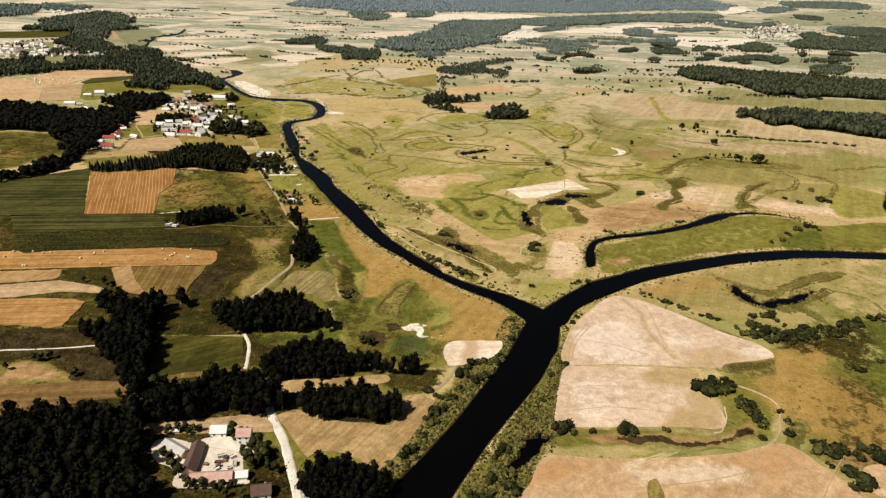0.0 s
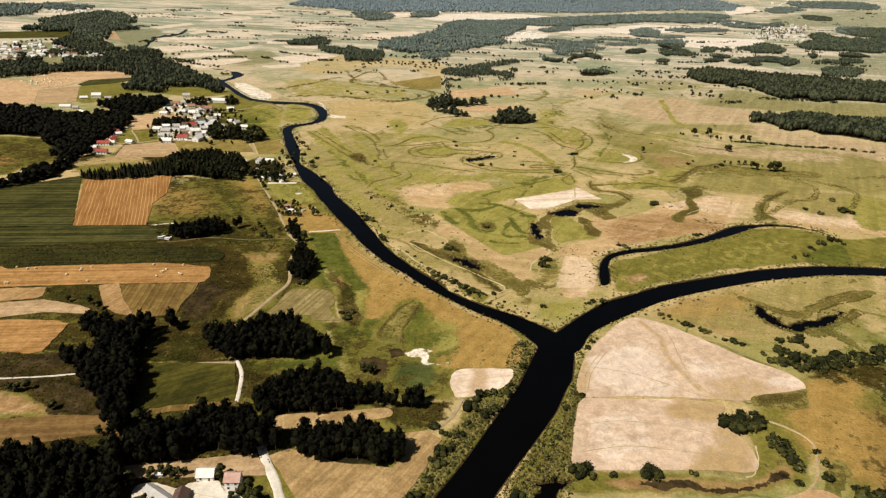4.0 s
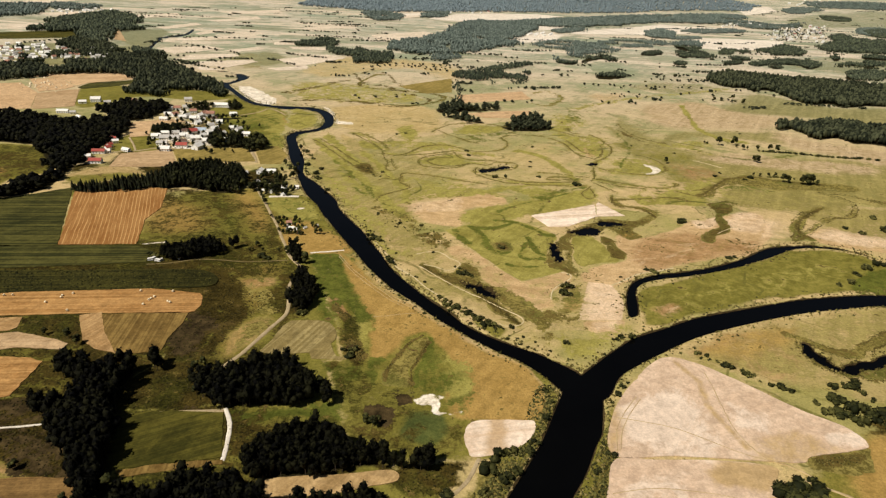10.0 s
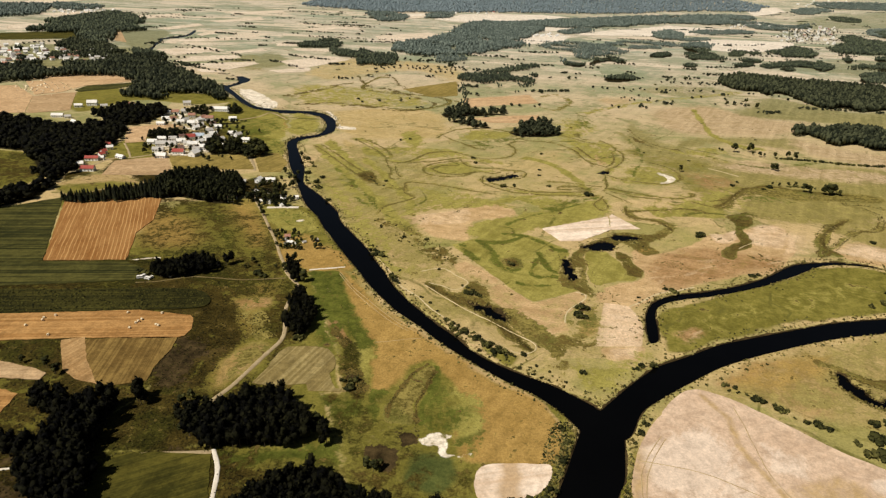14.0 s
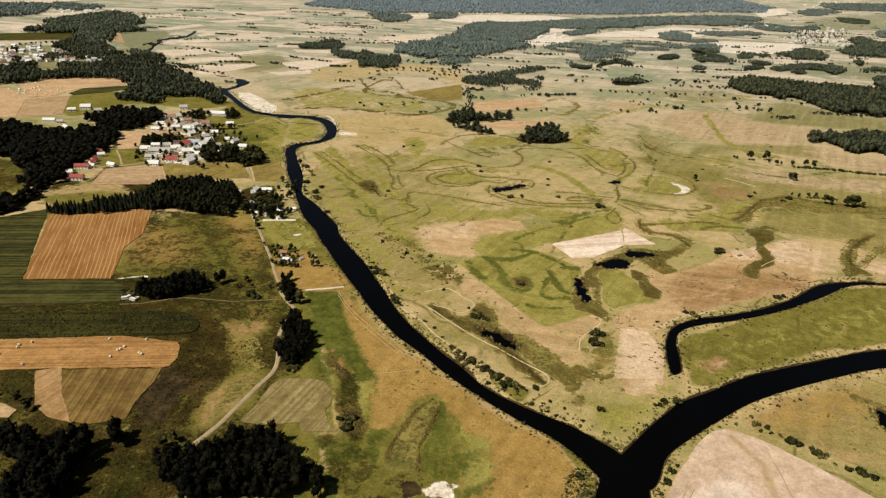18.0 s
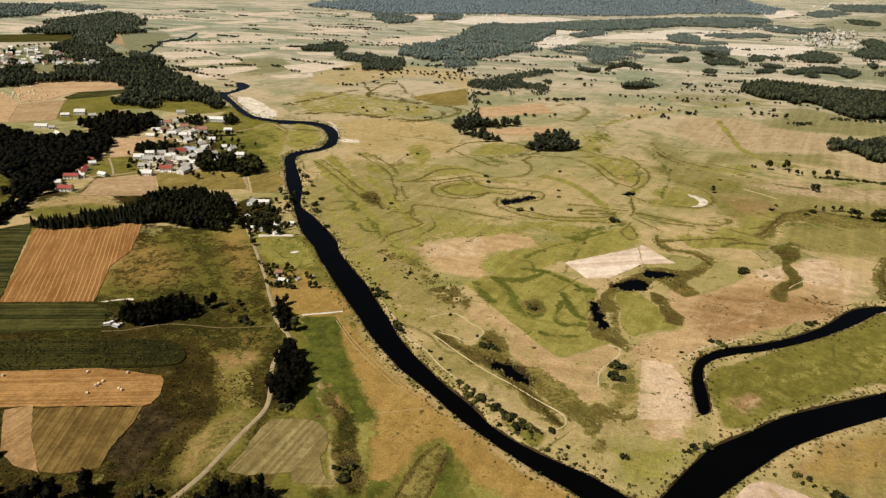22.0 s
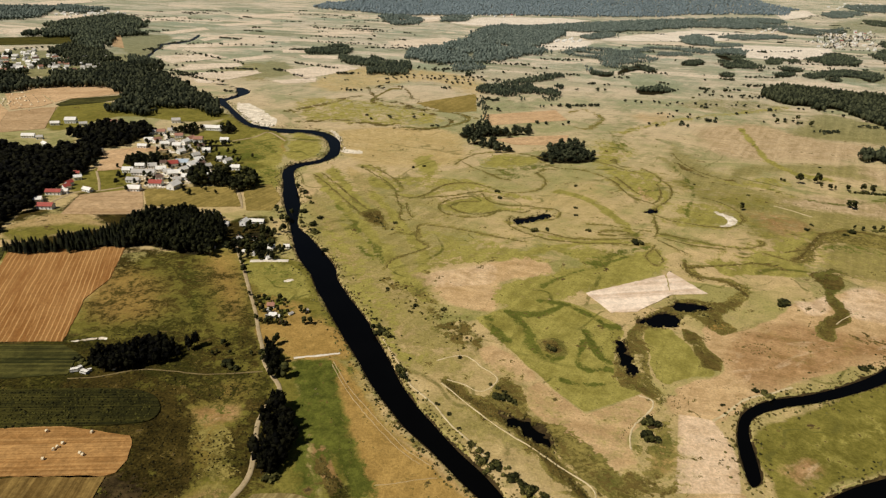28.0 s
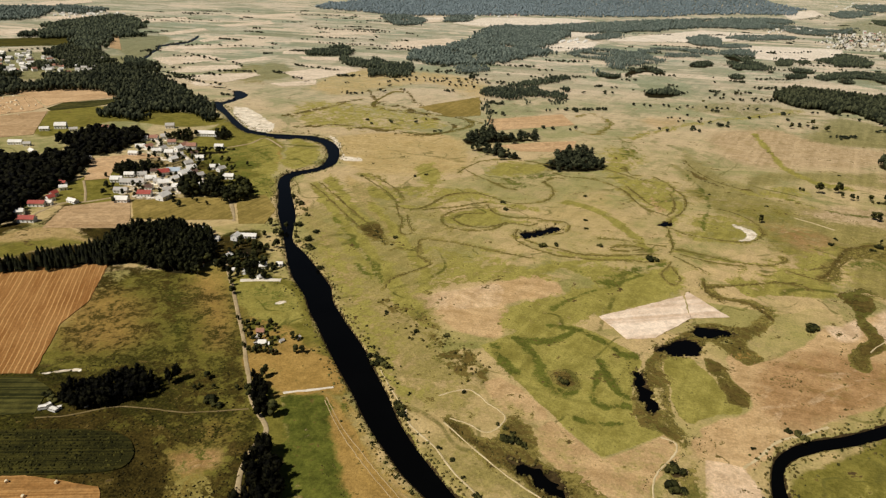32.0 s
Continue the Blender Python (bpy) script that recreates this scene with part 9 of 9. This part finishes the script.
for i, (x, y, h) in enumerate(
    [(-455, 1136, 11), (-453, 1150, 11), (-448, 1158, 11), (-435, 1147, 10), (-405, 1168, 11), (-399, 1176, 12), (-389, 1164, 10), (-354, 949, 13), (-345, 937, 14), (-336, 930, 14), (-341, 951, 13), (-328, 958, 14), (-317, 946, 14), (-319, 964, 13), (-296, 937, 15), (-292, 947, 16), (-281, 936, 15), (-287, 922, 14), (-286, 954, 13), (-279, 920, 13), (-211, 710, 7), (-193, 673, 4), (-220, 731, 6)]
    + [(408, 966, 9), (407, 873, 11), (412, 871, 10), (429, 867, 13), (434, 866, 14), (440, 869, 13), (447, 866, 7), (379, 895, 5), (386, 892, 5), (397, 893, 6), (407, 895, 6)]
    + [(-186, 665, 5), (-183, 667, 5), (-179, 668, 5), (-167, 668, 6), (-163, 665, 5), (-181, 655, 5), (-176, 650, 5), (-172, 647, 5), (-169, 651, 5), (-164, 651, 5), (-160, 649, 4), (-156, 650, 4), (-176, 639, 5), (-171, 634, 5), (-167, 633, 5), (-164, 635, 6), (-159, 634, 5), (-155, 633, 5), (-152, 633, 4), (-147, 653, 6), (-143, 651, 5), (-140, 637, 6), (-136, 637, 6)]
    + [(-237, 789, 8), (-234, 796, 8), (-229, 800, 8), (-222, 795, 8), (-216, 792, 8), (-210, 791, 8), (-228, 757, 9), (-221, 752, 9), (-215, 750, 9), (-220, 744, 9), (-213, 760, 7), (-209, 763, 6), (-207, 771, 6), (-205, 743, 7), (-222, 820, 7), (-212, 824, 8), (-206, 822, 8)]
    + [(-100, 258, 7), (-97, 254, 8), (-94, 250, 7), (-96, 262, 9), (-92, 260, 9), (-89, 256, 8), (-95, 266, 8), (-122, 236, 6), (-118, 235, 6), (-114, 236, 6), (-108, 234, 6), (-104, 235, 6), (-99, 236, 6), (-146, 273, 6), (-142, 276, 6), (-138, 276, 6), (-133, 275, 6), (-130, 276, 5), (-112, 277, 7), (-141, 255, 7), (-137, 251, 8), (-133, 246, 8), (-128, 242, 8)]
):
    put_tree(i, x, y, h * 1.1)
rng = np.random.default_rng(15)
for k, points in enumerate(([(-409, 900), (-437, 963), (-470, 1087), (-471, 1154), (-412, 1105), (-323, 1006), (-311, 954), (-347, 892)], [(-628, 1090), (-592, 1162), (-569, 1181), (-539, 1073), (-561, 1047)], [(-243, 780), (-205, 771), (-186, 743), (-216, 734)], [(1279, 2975), (1493, 3347), (1803, 3615), (1789, 3491), (1480, 2978), (1247, 2785)])):
    planted("garden_trees", spread(smooth(points, True, 3), (15, 14, 6, 26)[k], 200 + k, 160), "leaf", 1, 8.0, SHADELEAF, "scattered garden trees between the houses", 210 + k, 1.2, "trees")
for i, (x, y, r) in enumerate(
    ([(303, 989, 3), (325, 884, 4), (337, 899, 3), (98, 989, 3), (89, 912, 3), (86, 888, 3), (174, 916, 4), (-212, 1310, 4), (-176, 1318, 3), (-136, 1336, 3), (-97, 1258, 4), (-120, 1370, 3), (-173, 802, 5), (-177, 806, 4), (-93, 644, 5), (-94, 639, 4), (-84, 634, 5), (-86, 630, 4), (-64, 588, 4), (-66, 590, 3), (-215, 914, 5), (-204, 896, 4), (-199, 853, 5), (-181, 820, 5), (-138, 683, 3), (-63, 673, 3), (-88, 696, 3), (-42, 670, 3), (-2, 567, 4), (3, 565, 4)] + [(374, 1057, 4), (249, 1021, 2), (453, 1131, 3), (-167, 1018, 2), (-90, 1037, 3), (-103, 1028, 3), (-162, 1072, 2)])
    + [(230, 714, 6), (230, 716, 5), (167, 590, 3), (87, 556, 4), (89, 552, 5), (84, 553, 4), (82, 539, 5), (86, 538, 4), (35, 626, 4), (37, 623, 3), (-27, 607, 2), (93, 847, 4), (137, 821, 6), (52, 842, 4), (38, 838, 5), (6, 930, 4), (3, 951, 4), (-101, 837, 3), (370, 883, 5), (360, 875, 4), (560, 1463, 3), (529, 1426, 4), (555, 1419, 4), (255, 1151, 2), (300, 1717, 4), (345, 1523, 3), (423, 1624, 4)]
    + [(-6, 321, 4), (0, 315, 4), (5, 314, 4), (-2, 299, 5), (-5, 293, 4), (-9, 280, 3), (-14, 267, 5), (-17, 264, 5), (-24, 257, 3), (16, 338, 6), (21, 348, 6), (28, 353, 5), (39, 354, 4), (53, 409, 3), (55, 398, 3), (51, 384, 3), (43, 362, 4), (33, 352, 3), (31, 339, 4), (25, 332, 5), (14, 323, 4), (9, 314, 4), (4, 303, 4), (-1, 290, 4), (-7, 280, 3)]
    + [(103, 418, 3), (93, 401, 2), (98, 409, 3), (83, 355, 4), (84, 348, 3), (70, 289, 6), (74, 291, 6), (77, 287, 4), (38, 270, 5), (33, 265, 4), (38, 252, 5), (29, 248, 5), (39, 241, 6), (26, 237, 5), (31, 230, 6), (46, 274, 3), (55, 299, 3), (64, 315, 3), (73, 341, 3), (81, 372, 3), (19, 236, 4), (57, 284, 3)]
    + [(164, 460, 3), (178, 448, 4), (181, 446, 4), (189, 438, 4), (205, 425, 4), (209, 422, 4), (221, 411, 3), (240, 429, 4), (253, 430, 5), (256, 424, 4), (239, 417, 3), (259, 416, 3), (223, 402, 5), (230, 400, 6), (234, 397, 6), (239, 393, 6), (247, 398, 5), (252, 394, 5), (262, 402, 5), (271, 404, 5), (275, 400, 4), (286, 407, 5), (292, 406, 5), (302, 411, 5), (312, 418, 5), (320, 422, 4), (334, 432, 5)]
    + [(343, 433, 6), (295, 392, 3), (268, 391, 3), (277, 364, 4), (281, 362, 4), (284, 360, 4), (304, 373, 4), (166, 331, 7), (172, 332, 7), (178, 331, 6), (187, 338, 4), (185, 342, 4), (185, 316, 5), (189, 314, 5), (191, 308, 4), (190, 300, 5), (186, 288, 3), (207, 312, 3), (208, 303, 4), (203, 293, 4), (214, 287, 3), (215, 278, 6), (221, 276, 5), (233, 275, 5), (243, 278, 6), (220, 263, 5), (213, 268, 3)]
    + [(229, 254, 6), (226, 258, 5), (218, 252, 5), (228, 247, 6), (111, 289, 5), (106, 291, 4), (132, 292, 3), (89, 288, 3), (156, 272, 2), (367, 616, 6), (383, 627, 6), (352, 602, 5), (337, 586, 5), (391, 617, 3), (389, 624, 4), (324, 579, 4), (162, 592, 3), (136, 575, 2), (169, 586, 3), (247, 626, 4), (253, 628, 3), (413, 703, 5), (442, 714, 7), (450, 711, 6), (452, 752, 5), (402, 717, 4), (227, 710, 4), (123, 479, 4), (115, 477, 3), (110, 473, 3)]
    + [(-12, 512, 4), (-4, 507, 4), (4, 500, 4), (11, 491, 4), (18, 484, 4), (25, 480, 3), (-9, 504, 3), (37, 483, 3), (74, 465, 3), (-55, 543, 3), (-62, 582, 4), (-89, 639, 4), (-79, 628, 4), (-155, 764, 4), (-177, 839, 4), (-197, 881, 4), (-212, 911, 4), (-174, 786, 4), (-72, 442, 4), (-74, 436, 4), (-79, 443, 3), (-118, 489, 6), (-176, 581, 5), (-170, 577, 4), (-265, 572, 4), (-272, 576, 4)]
):
    put_bush(i, x, y, r)
for i, (x, y, r) in enumerate(
    [(167, 334, 8), (170, 331, 8), (176, 333, 8), (181, 334, 7), (186, 337, 5), (167, 337, 6), (175, 338, 7), (187, 321, 5), (189, 316, 6), (190, 311, 6), (190, 302, 5), (190, 305, 5), (191, 320, 5)]
    + [(234, 414, 6), (238, 410, 6), (243, 405, 7), (249, 404, 7), (254, 401, 7), (264, 407, 6), (271, 409, 6), (277, 408, 6), (286, 413, 6), (293, 412, 6), (303, 418, 6), (312, 423, 5), (321, 429, 5), (256, 398, 6), (249, 430, 4), (258, 435, 4), (264, 399, 6), (286, 404, 5)]
    + [(216, 281, 6), (219, 278, 6), (226, 280, 6), (241, 280, 7), (244, 275, 7), (222, 261, 6), (225, 254, 7), (106, 290, 5), (110, 291, 5), (114, 290, 4), (71, 293, 6), (75, 292, 6)]
):
    put_bush(i, x, y, r, 1)


def bush_row(points, step, r, seed, spread_=2.5):
    """An uneven belt of bushes along a line, joined."""
    rng = np.random.default_rng(seed)
    p = smooth(points, False, 4)
    left, vs, fs, mi, n = 0.0, [], [], [], 0
    for a, b in zip(p[:-1], p[1:]):
        left += np.linalg.norm(b - a)
        while left > step:
            left -= step * rng.uniform(0.6, 1.6)
            x, y = b + rng.normal(0, spread_, 2)
            size = r * rng.uniform(0.55, 1.3)
            if len(dry_land(np.array([[x, y]], float), 1.0, 99999)):
                v, f = BUSH_SHAPES[int(rng.integers(6))]
                c, s = math.cos(x * 9), math.sin(x * 9)
                vs.append(np.column_stack([(v[:, 0] * c - v[:, 1] * s) * size + x, (v[:, 0] * s + v[:, 1] * c) * size + y, v[:, 2] * size * 0.9 - 0.3]))
                fs.append(f + n)
                mi.append(np.full(len(f), int(rng.random() < 0.6)))
                n += len(v)
    if vs:
        tagged(new("bush_belt", arrays_mesh("bush_belt", np.concatenate(vs), np.concatenate(fs), [WILLOW, LEAF], np.concatenate(mi))), "uneven belt of willow bushes", "bushes", kind="stuff")


for k, (points, step, r) in enumerate((
    ([(437, 1026), (458, 1020), (478, 1020), (504, 1014), (531, 1008), (565, 1004), (590, 1003), (640, 990)], 3.2, 3.6), ([(395, 893), (420, 890), (450, 880)], 4.0, 3.0),
    ([(163, 461), (169, 455), (178, 448), (188, 442), (196, 433), (205, 427), (213, 422)], 3.0, 2.0), ([(-423, 1091), (-399, 1102), (-356, 1098)], 3.2, 2.4), ([(-371, 973), (-372, 991), (-366, 1002)], 4, 2.2),
    ([(-18, 524), (-6, 510), (8, 498), (21, 487), (29, 482)], 2.4, 2.7), ([(-20, 529), (-3, 509), (14, 494), (30, 480)], 4, 2.0),
    ([(-70, 590), (-46, 562), (-25, 536)], 11, 1.8), ([(34, 482), (48, 469), (62, 455)], 10, 1.8),
    ([(-43, 519), (-11, 494), (23, 473), (54, 454)], 9, 1.8), ([(-88, 572), (-58, 533), (-27, 497), (1, 471), (28, 449)], 10, 1.5),
    ([(-246, 966), (-216, 881), (-193, 825), (-171, 784), (-157, 758)], 9, 2.2), ([(-128, 856), (-117, 837), (-105, 819)], 3, 1.5), ([(-106, 690), (-94, 660), (-76, 628), (-61, 600)], 12, 1.6),
    ([(97, 409), (124, 439), (163, 468), (203, 489)], 12, 1.7), ([(83, 418), (116, 464), (155, 495), (215, 528)], 14, 1.5),
    ([(-11, 585), (-2, 578), (4, 569), (9, 559)], 4, 2.0), ([(147, 690), (160, 687), (168, 674)], 5, 1.3),
)):
    bush_row(points, step, r, 300 + k, 1.3)


# ---- reeds, scrub and tussocks, joined ----
def tufts(name, pts, size, material, label, seed, lift=0.0):
    rng = np.random.default_rng(seed)
    v0 = np.array([(1, 0, 0), (-0.5, 0.87, 0), (-0.5, -0.87, 0), (0.5, 0.6, 0.7), (-0.8, 0.1, 0.75), (0.4, -0.6, 0.8), (0, 0, 1.1)])
    f0 = np.array([(0, 1, 3), (1, 4, 3), (1, 2, 4), (2, 5, 4), (2, 0, 5), (0, 3, 5), (3, 4, 6), (4, 5, 6), (5, 3, 6)])
    n = len(pts)
    s = np.broadcast_to(np.asarray(size, float).reshape(-1, 1, 1), (n, 1, 1)) * rng.uniform(0.45, 1.5, (n, 1, 1))
    a = rng.uniform(0, 6.28, n)
    rot = np.stack([np.stack([np.cos(a), -np.sin(a)], 1), np.stack([np.sin(a), np.cos(a)], 1)], 1)
    v = np.repeat(v0[None], n, 0) + rng.normal(0, 0.16, (n, 7, 3))
    v[:, :, :2] = np.einsum("nij,nkj->nki", rot, v[:, :, :2])
    v *= s
    v[:, :, :2] += pts[:, None, :]
    v[:, :, 2] += rise(pts[:, 0], pts[:, 1])[:, None] - 0.25 * s[:, 0] + lift
    f = (f0[None] + 7 * np.arange(n)[:, None, None]).reshape(-1, 3)
    tagged(new(name, arrays_mesh(name, v.reshape(-1, 3), f, [material])), label, "vegetation", kind="stuff")


def along(outline, step, lo, hi, seed):
    """Places beside a bank line, between two distances from the water."""
    rng = np.random.default_rng(seed)
    d = np.roll(outline, -1, 0) - outline
    length = np.linalg.norm(d, axis=1)
    out = []
    for p, e, l in zip(outline, d, length):
        for _ in range(rng.poisson(l / step)):
            out.append(p + e * rng.random())
    out = np.array(out)
    out += rng.normal(0, 1, out.shape) * (hi - lo) / 2
    return out


for i, o in enumerate(RIVER[:4]):
    tufts("riverside_reeds", dry_land(along(o, 0.55, 0, 6, i)), 0.8, REED, "pale reeds and sedge along the water's edge", i)
    tufts("riverside_scrub", dry_land(along(o, 1.3, 0, 12, 20 + i)), 0.8, WILLOW, "low willow scrub on the river bank", 30 + i)
for i, o in enumerate(PONDS[:7]):
    tufts("pond_sedge", dry_land(along(o, 0.7, 0, 6, 50 + i), 0.6), 0.9, REED, "sedge round an old river arm", 60 + i)
tufts("bank_thicket", dry_land(spread(smooth([(53, 416), (55, 392), (41, 352), (21, 317), (0, 278), (-18, 246), (-23, 251), (-9, 285), (9, 323), (39, 362), (47, 384)]), 1.6, 70)), 0.85, WILLOW, "mixed scrub on the river bank", 71)
tufts("bank_thicket", dry_land(spread(smooth([(90, 398), (79, 358), (65, 320), (52, 298), (30, 260), (17, 233), (45, 231), (54, 257), (67, 275), (72, 310), (84, 352)]), 1.6, 72)), 0.75, WILLOW, "mixed scrub on the river bank", 73)
for k, points in enumerate(([(79, 377), (64, 344), (46, 308), (28, 273), (11, 235), (22, 216), (44, 237), (55, 270), (72, 310), (84, 352)], [(49, 411), (30, 362), (13, 325), (-1, 288), (-15, 258), (-25, 241), (-14, 242), (-1, 262), (18, 297), (36, 338), (58, 392), (60, 412)])):
    p = dry_land(spread(smooth(points), 1.35, 74 + k))
    shade = np.random.default_rng(k).random(len(p)) + 0.5 * np.sin(p[:, 0] * 0.31) * np.sin(p[:, 1] * 0.23)
    for lo, hi, material in ((-1, 0.45, WILLOW), (0.45, 0.56, LEAF), (0.56, 0.95, REED)):
        tufts("bank_thicket", p[(shade > lo) & (shade <= hi)], 0.78, material, "dense mixed scrub on the river bank", 76 + k)

sedge_at = np.where((LAYERS["sedge"] > 0.6) & (PY < 1300) & (PY > 230))[0]
rng = np.random.default_rng(9)
pick = rng.choice(sedge_at, min(5000, len(sedge_at)), replace=False)
tufts("sedge_tussocks", dry_land(np.column_stack([PX[pick], PY[pick]]) + rng.normal(0, 0.8, (len(pick), 2)), 0.3), 0.5, SEDGE, "sedge tussocks in the old river arms", 90)

for i, points in enumerate(([(-390, 527), (-360, 534), (-310, 539), (-257, 547), (-215, 549), (-198, 536), (-202, 522), (-245, 514), (-336, 499), (-364, 493)],)):
    o = np.array(points, float)
    lo, hi = o.min(0), o.max(0)
    c, s = math.cos(radians(7)), math.sin(radians(7))
    gx, gy = np.meshgrid(np.arange(-160, 160, 1.7), np.arange(-80, 80, 2.3))
    p = np.column_stack([gx.ravel() * c - gy.ravel() * s, gx.ravel() * s + gy.ravel() * c]) + (lo + hi) / 2 + rng.normal(0, 0.35, (gx.size, 2))
    p = p[inside(p[:, 0], p[:, 1], o)]
    tufts("crop_rows", p[rng.random(len(p)) < 0.85], 0.75, CROPLEAF, "leafy dark crop plants standing in rows", 95 + i, 0.62)

rough = np.where((LAYERS["dusk"] > 0.5) & (LAYERS["woodfloor"] < 0.2) & (PY < 700) & (PY > 230) & (np.abs(PX) < 0.72 * PY + 80))[0]
pick = rng.choice(rough, min(13000, len(rough)), replace=False)
tufts("rough_grass", dry_land(np.column_stack([PX[pick], PY[pick]]) + rng.normal(0, 0.8, (len(pick), 2)), 0.5), 0.5, ROUGH, "rough dark grass tussocks on the river terrace", 92)
# thin uneven ribbons of rank sedge along the old bends
RANK = plain_material("rank_brown_sedge", (0.075, 0.056, 0.013), (0.165, 0.128, 0.036), 2.5, 0.95)
vs, fs, n = [], [], 0
for line in THIN_RIMS:
    p = np.repeat(line[:-1], 3, 0) + np.tile(np.arange(3) / 3, len(line) - 1)[:, None] * np.repeat(np.diff(line, axis=0), 3, 0)
    t = np.gradient(p, axis=0)
    t /= np.maximum(np.linalg.norm(t, axis=1), 1e-6)[:, None]
    side = np.stack([-t[:, 1], t[:, 0]], 1)
    w = (0.75 + np.clip((p[:, 1] - 600) / 800, 0, 0.7)) * np.exp(rng.normal(0, 0.45, len(p)))
    p = p + side * rng.normal(0, 0.45, (len(p), 1))
    z = rise(p[:, 0], p[:, 1])
    vs += [np.column_stack([p + side * w[:, None], z - 0.2]), np.column_stack([p, z + 0.5]), np.column_stack([p - side * w[:, None], z - 0.2])]
    m = len(p)
    i = np.arange(m - 1)
    i = i[rng.random(m - 1) < 0.9]
    fs += [np.stack([n + i, n + i + 1, n + m + i + 1, n + m + i], 1), np.stack([n + m + i, n + m + i + 1, n + 2 * m + i + 1, n + 2 * m + i], 1)]
    n += 3 * m
tagged(new("sedge_rims", arrays_mesh("sedge_rims", np.concatenate(vs), np.concatenate(fs), [RANK])), "thin brown rims of sedge along old river bends", "vegetation", kind="stuff")

belt = []
for i, line in enumerate(RIMS):
    d = np.diff(line, axis=0)
    length = np.linalg.norm(d, axis=1)
    for p, e, l in zip(line, d, length):
        thick = 0.35 + 0.65 * abs(math.sin(p[0] * 0.031 + i) * math.cos(p[1] * 0.023))
        n = rng.poisson(l / 0.8 * thick)
        belt += [p + e * s + rng.normal(0, 0.6, 2) for s in rng.random(n)]
belt = dry_land(np.array(belt), 0.3, 1400)
brush = dry_land(spread(np.array([(-98, 728), (-68, 712), (-36, 675), (-10, 642), (-14, 610), (-33, 618), (-60, 655), (-87, 686)], float), 3.2, 88))
tufts("low_brush", brush[rng.random(len(brush)) < 0.3], 1.0, SEDGE, "brown brush scattered over rough meadow", 89)
tufts("sedge_belt", belt, np.clip(0.36 + (belt[:, 1] - 500) / 1800, 0.36, 0.62), SEDGE, "broken belts of rough sedge along old river arms", 91)

# far hedges and field trees, too many to count
far_places = [np.array(p, float) for p in [(-289, 1830), (-198, 1880), (-161, 1838), (-135, 1856), (-362, 1643), (-549, 2452), (-411, 2554), (-369, 2781), (-314, 2415), (-689, 2864), (-593, 2802), (-218, 1616), (-186, 1585), (-136, 1690), (-87, 1669), (30, 1834), (-51, 1680), (231, 1741), (233, 1674), (430, 2490), (503, 1592), (478, 1707), (529, 1753), (543, 1765), (536, 1730), (445, 1658), (343, 1526), (348, 1470), (267, 1344), (279, 1337), (329, 1368), (403, 1418), (459, 1471), (526, 1469), (533, 1436), (543, 1427), (544, 1410), (566, 1410), (486, 1414), (666, 1538), (666, 1501), (692, 1460), (701, 1450), (606, 1550), (617, 1552), (544, 1946), (631, 1982), (701, 1992), (543, 2220), (185, 1645), (226, 1656), (74, 1312), (90, 1311), (117, 1311), (-201, 1282), (-170, 1294), (-91, 1256), (-131, 1308), (-118, 1332), (-292, 1533), (-244, 1634), (-180, 1652), (128, 1324), (466, 1687)]]
rng = np.random.default_rng(21)
for points, count in (
    ([(129, 1496), (775, 3147), (1840, 3548), (938, 1637), (755, 1997), (394, 1509)], 330), ([(-715, 1572), (-1034, 2349), (-378, 2854), (-33, 1695), (-289, 1445), (-490, 1568)], 230),
    ([(288, 1785), (1034, 2078), (1840, 3548), (477, 2807)], 240), ([(-654, 2723), (315, 2411), (221, 1766), (-212, 1645)], 160), ([(1440, 3632), (2254, 3669), (2834, 4615), (1898, 4367)], 160),
    ([(-1154, 2296), (-378, 2854), (-616, 3571), (-1485, 3047)], 200), ([(-238, 1296), (-19, 1412), (141, 1216), (351, 1367), (658, 1393), (598, 1952), (31, 1788), (-269, 1450)], 130),
):
    o = smooth(points, True, 3)
    for _ in range(count // 3):
        p = o.min(0) + rng.random(2) * (o.max(0) - o.min(0))
        if inside(p[:1], p[1:], o)[0]:
            run = rng.normal(0, 1, 2) * (1, 0.15)
            n = rng.integers(1, 8) if rng.random() < 0.6 else rng.integers(8, 26)
            far_places += [p + run * 7 * k + rng.normal(0, 4.5, 2) for k in range(n)]
for line in ([(-710, 1654), (-611, 1571), (-539, 1537)], [(-754, 1707), (-713, 1711)], [(-911, 1923), (-905, 1973), (-896, 2001)], [(-824, 1765), (-785, 1723), (-739, 1661)], [(-913, 2020), (-913, 2086), (-891, 2166)], [(-510, 1448), (-487, 1442)], [(-799, 1940), (-735, 1896), (-668, 1836)], [(-626, 1830), (-587, 1777)], [(-1018, 1674), (-935, 1710), (-854, 1684)], [(-1200, 1819), (-1179, 1872), (-1143, 1908)], [(-932, 1602), (-868, 1598), (-841, 1638)]):
    p = smooth(line, False, 5)
    for a, b in zip(p[:-1], p[1:]):
        far_places += [a + (b - a) * u + rng.normal(0, 3, 2) for u in rng.random(max(1, int(np.linalg.norm(b - a) / 8)))]
planted("field_trees", np.array(far_places), "leaf", 0, 5.6, OAKLEAF, "scattered far hedges and field trees", 77, 1.9, "trees")
heaps = spread(np.array(HEAPS, float), 11, 31)
tufts("straw_heaps", heaps[rng.random(len(heaps)) < 0.55], 2.2, BALESTRAW, "pale heaps of straw strewn over a far stubble field", 33, 0.4)
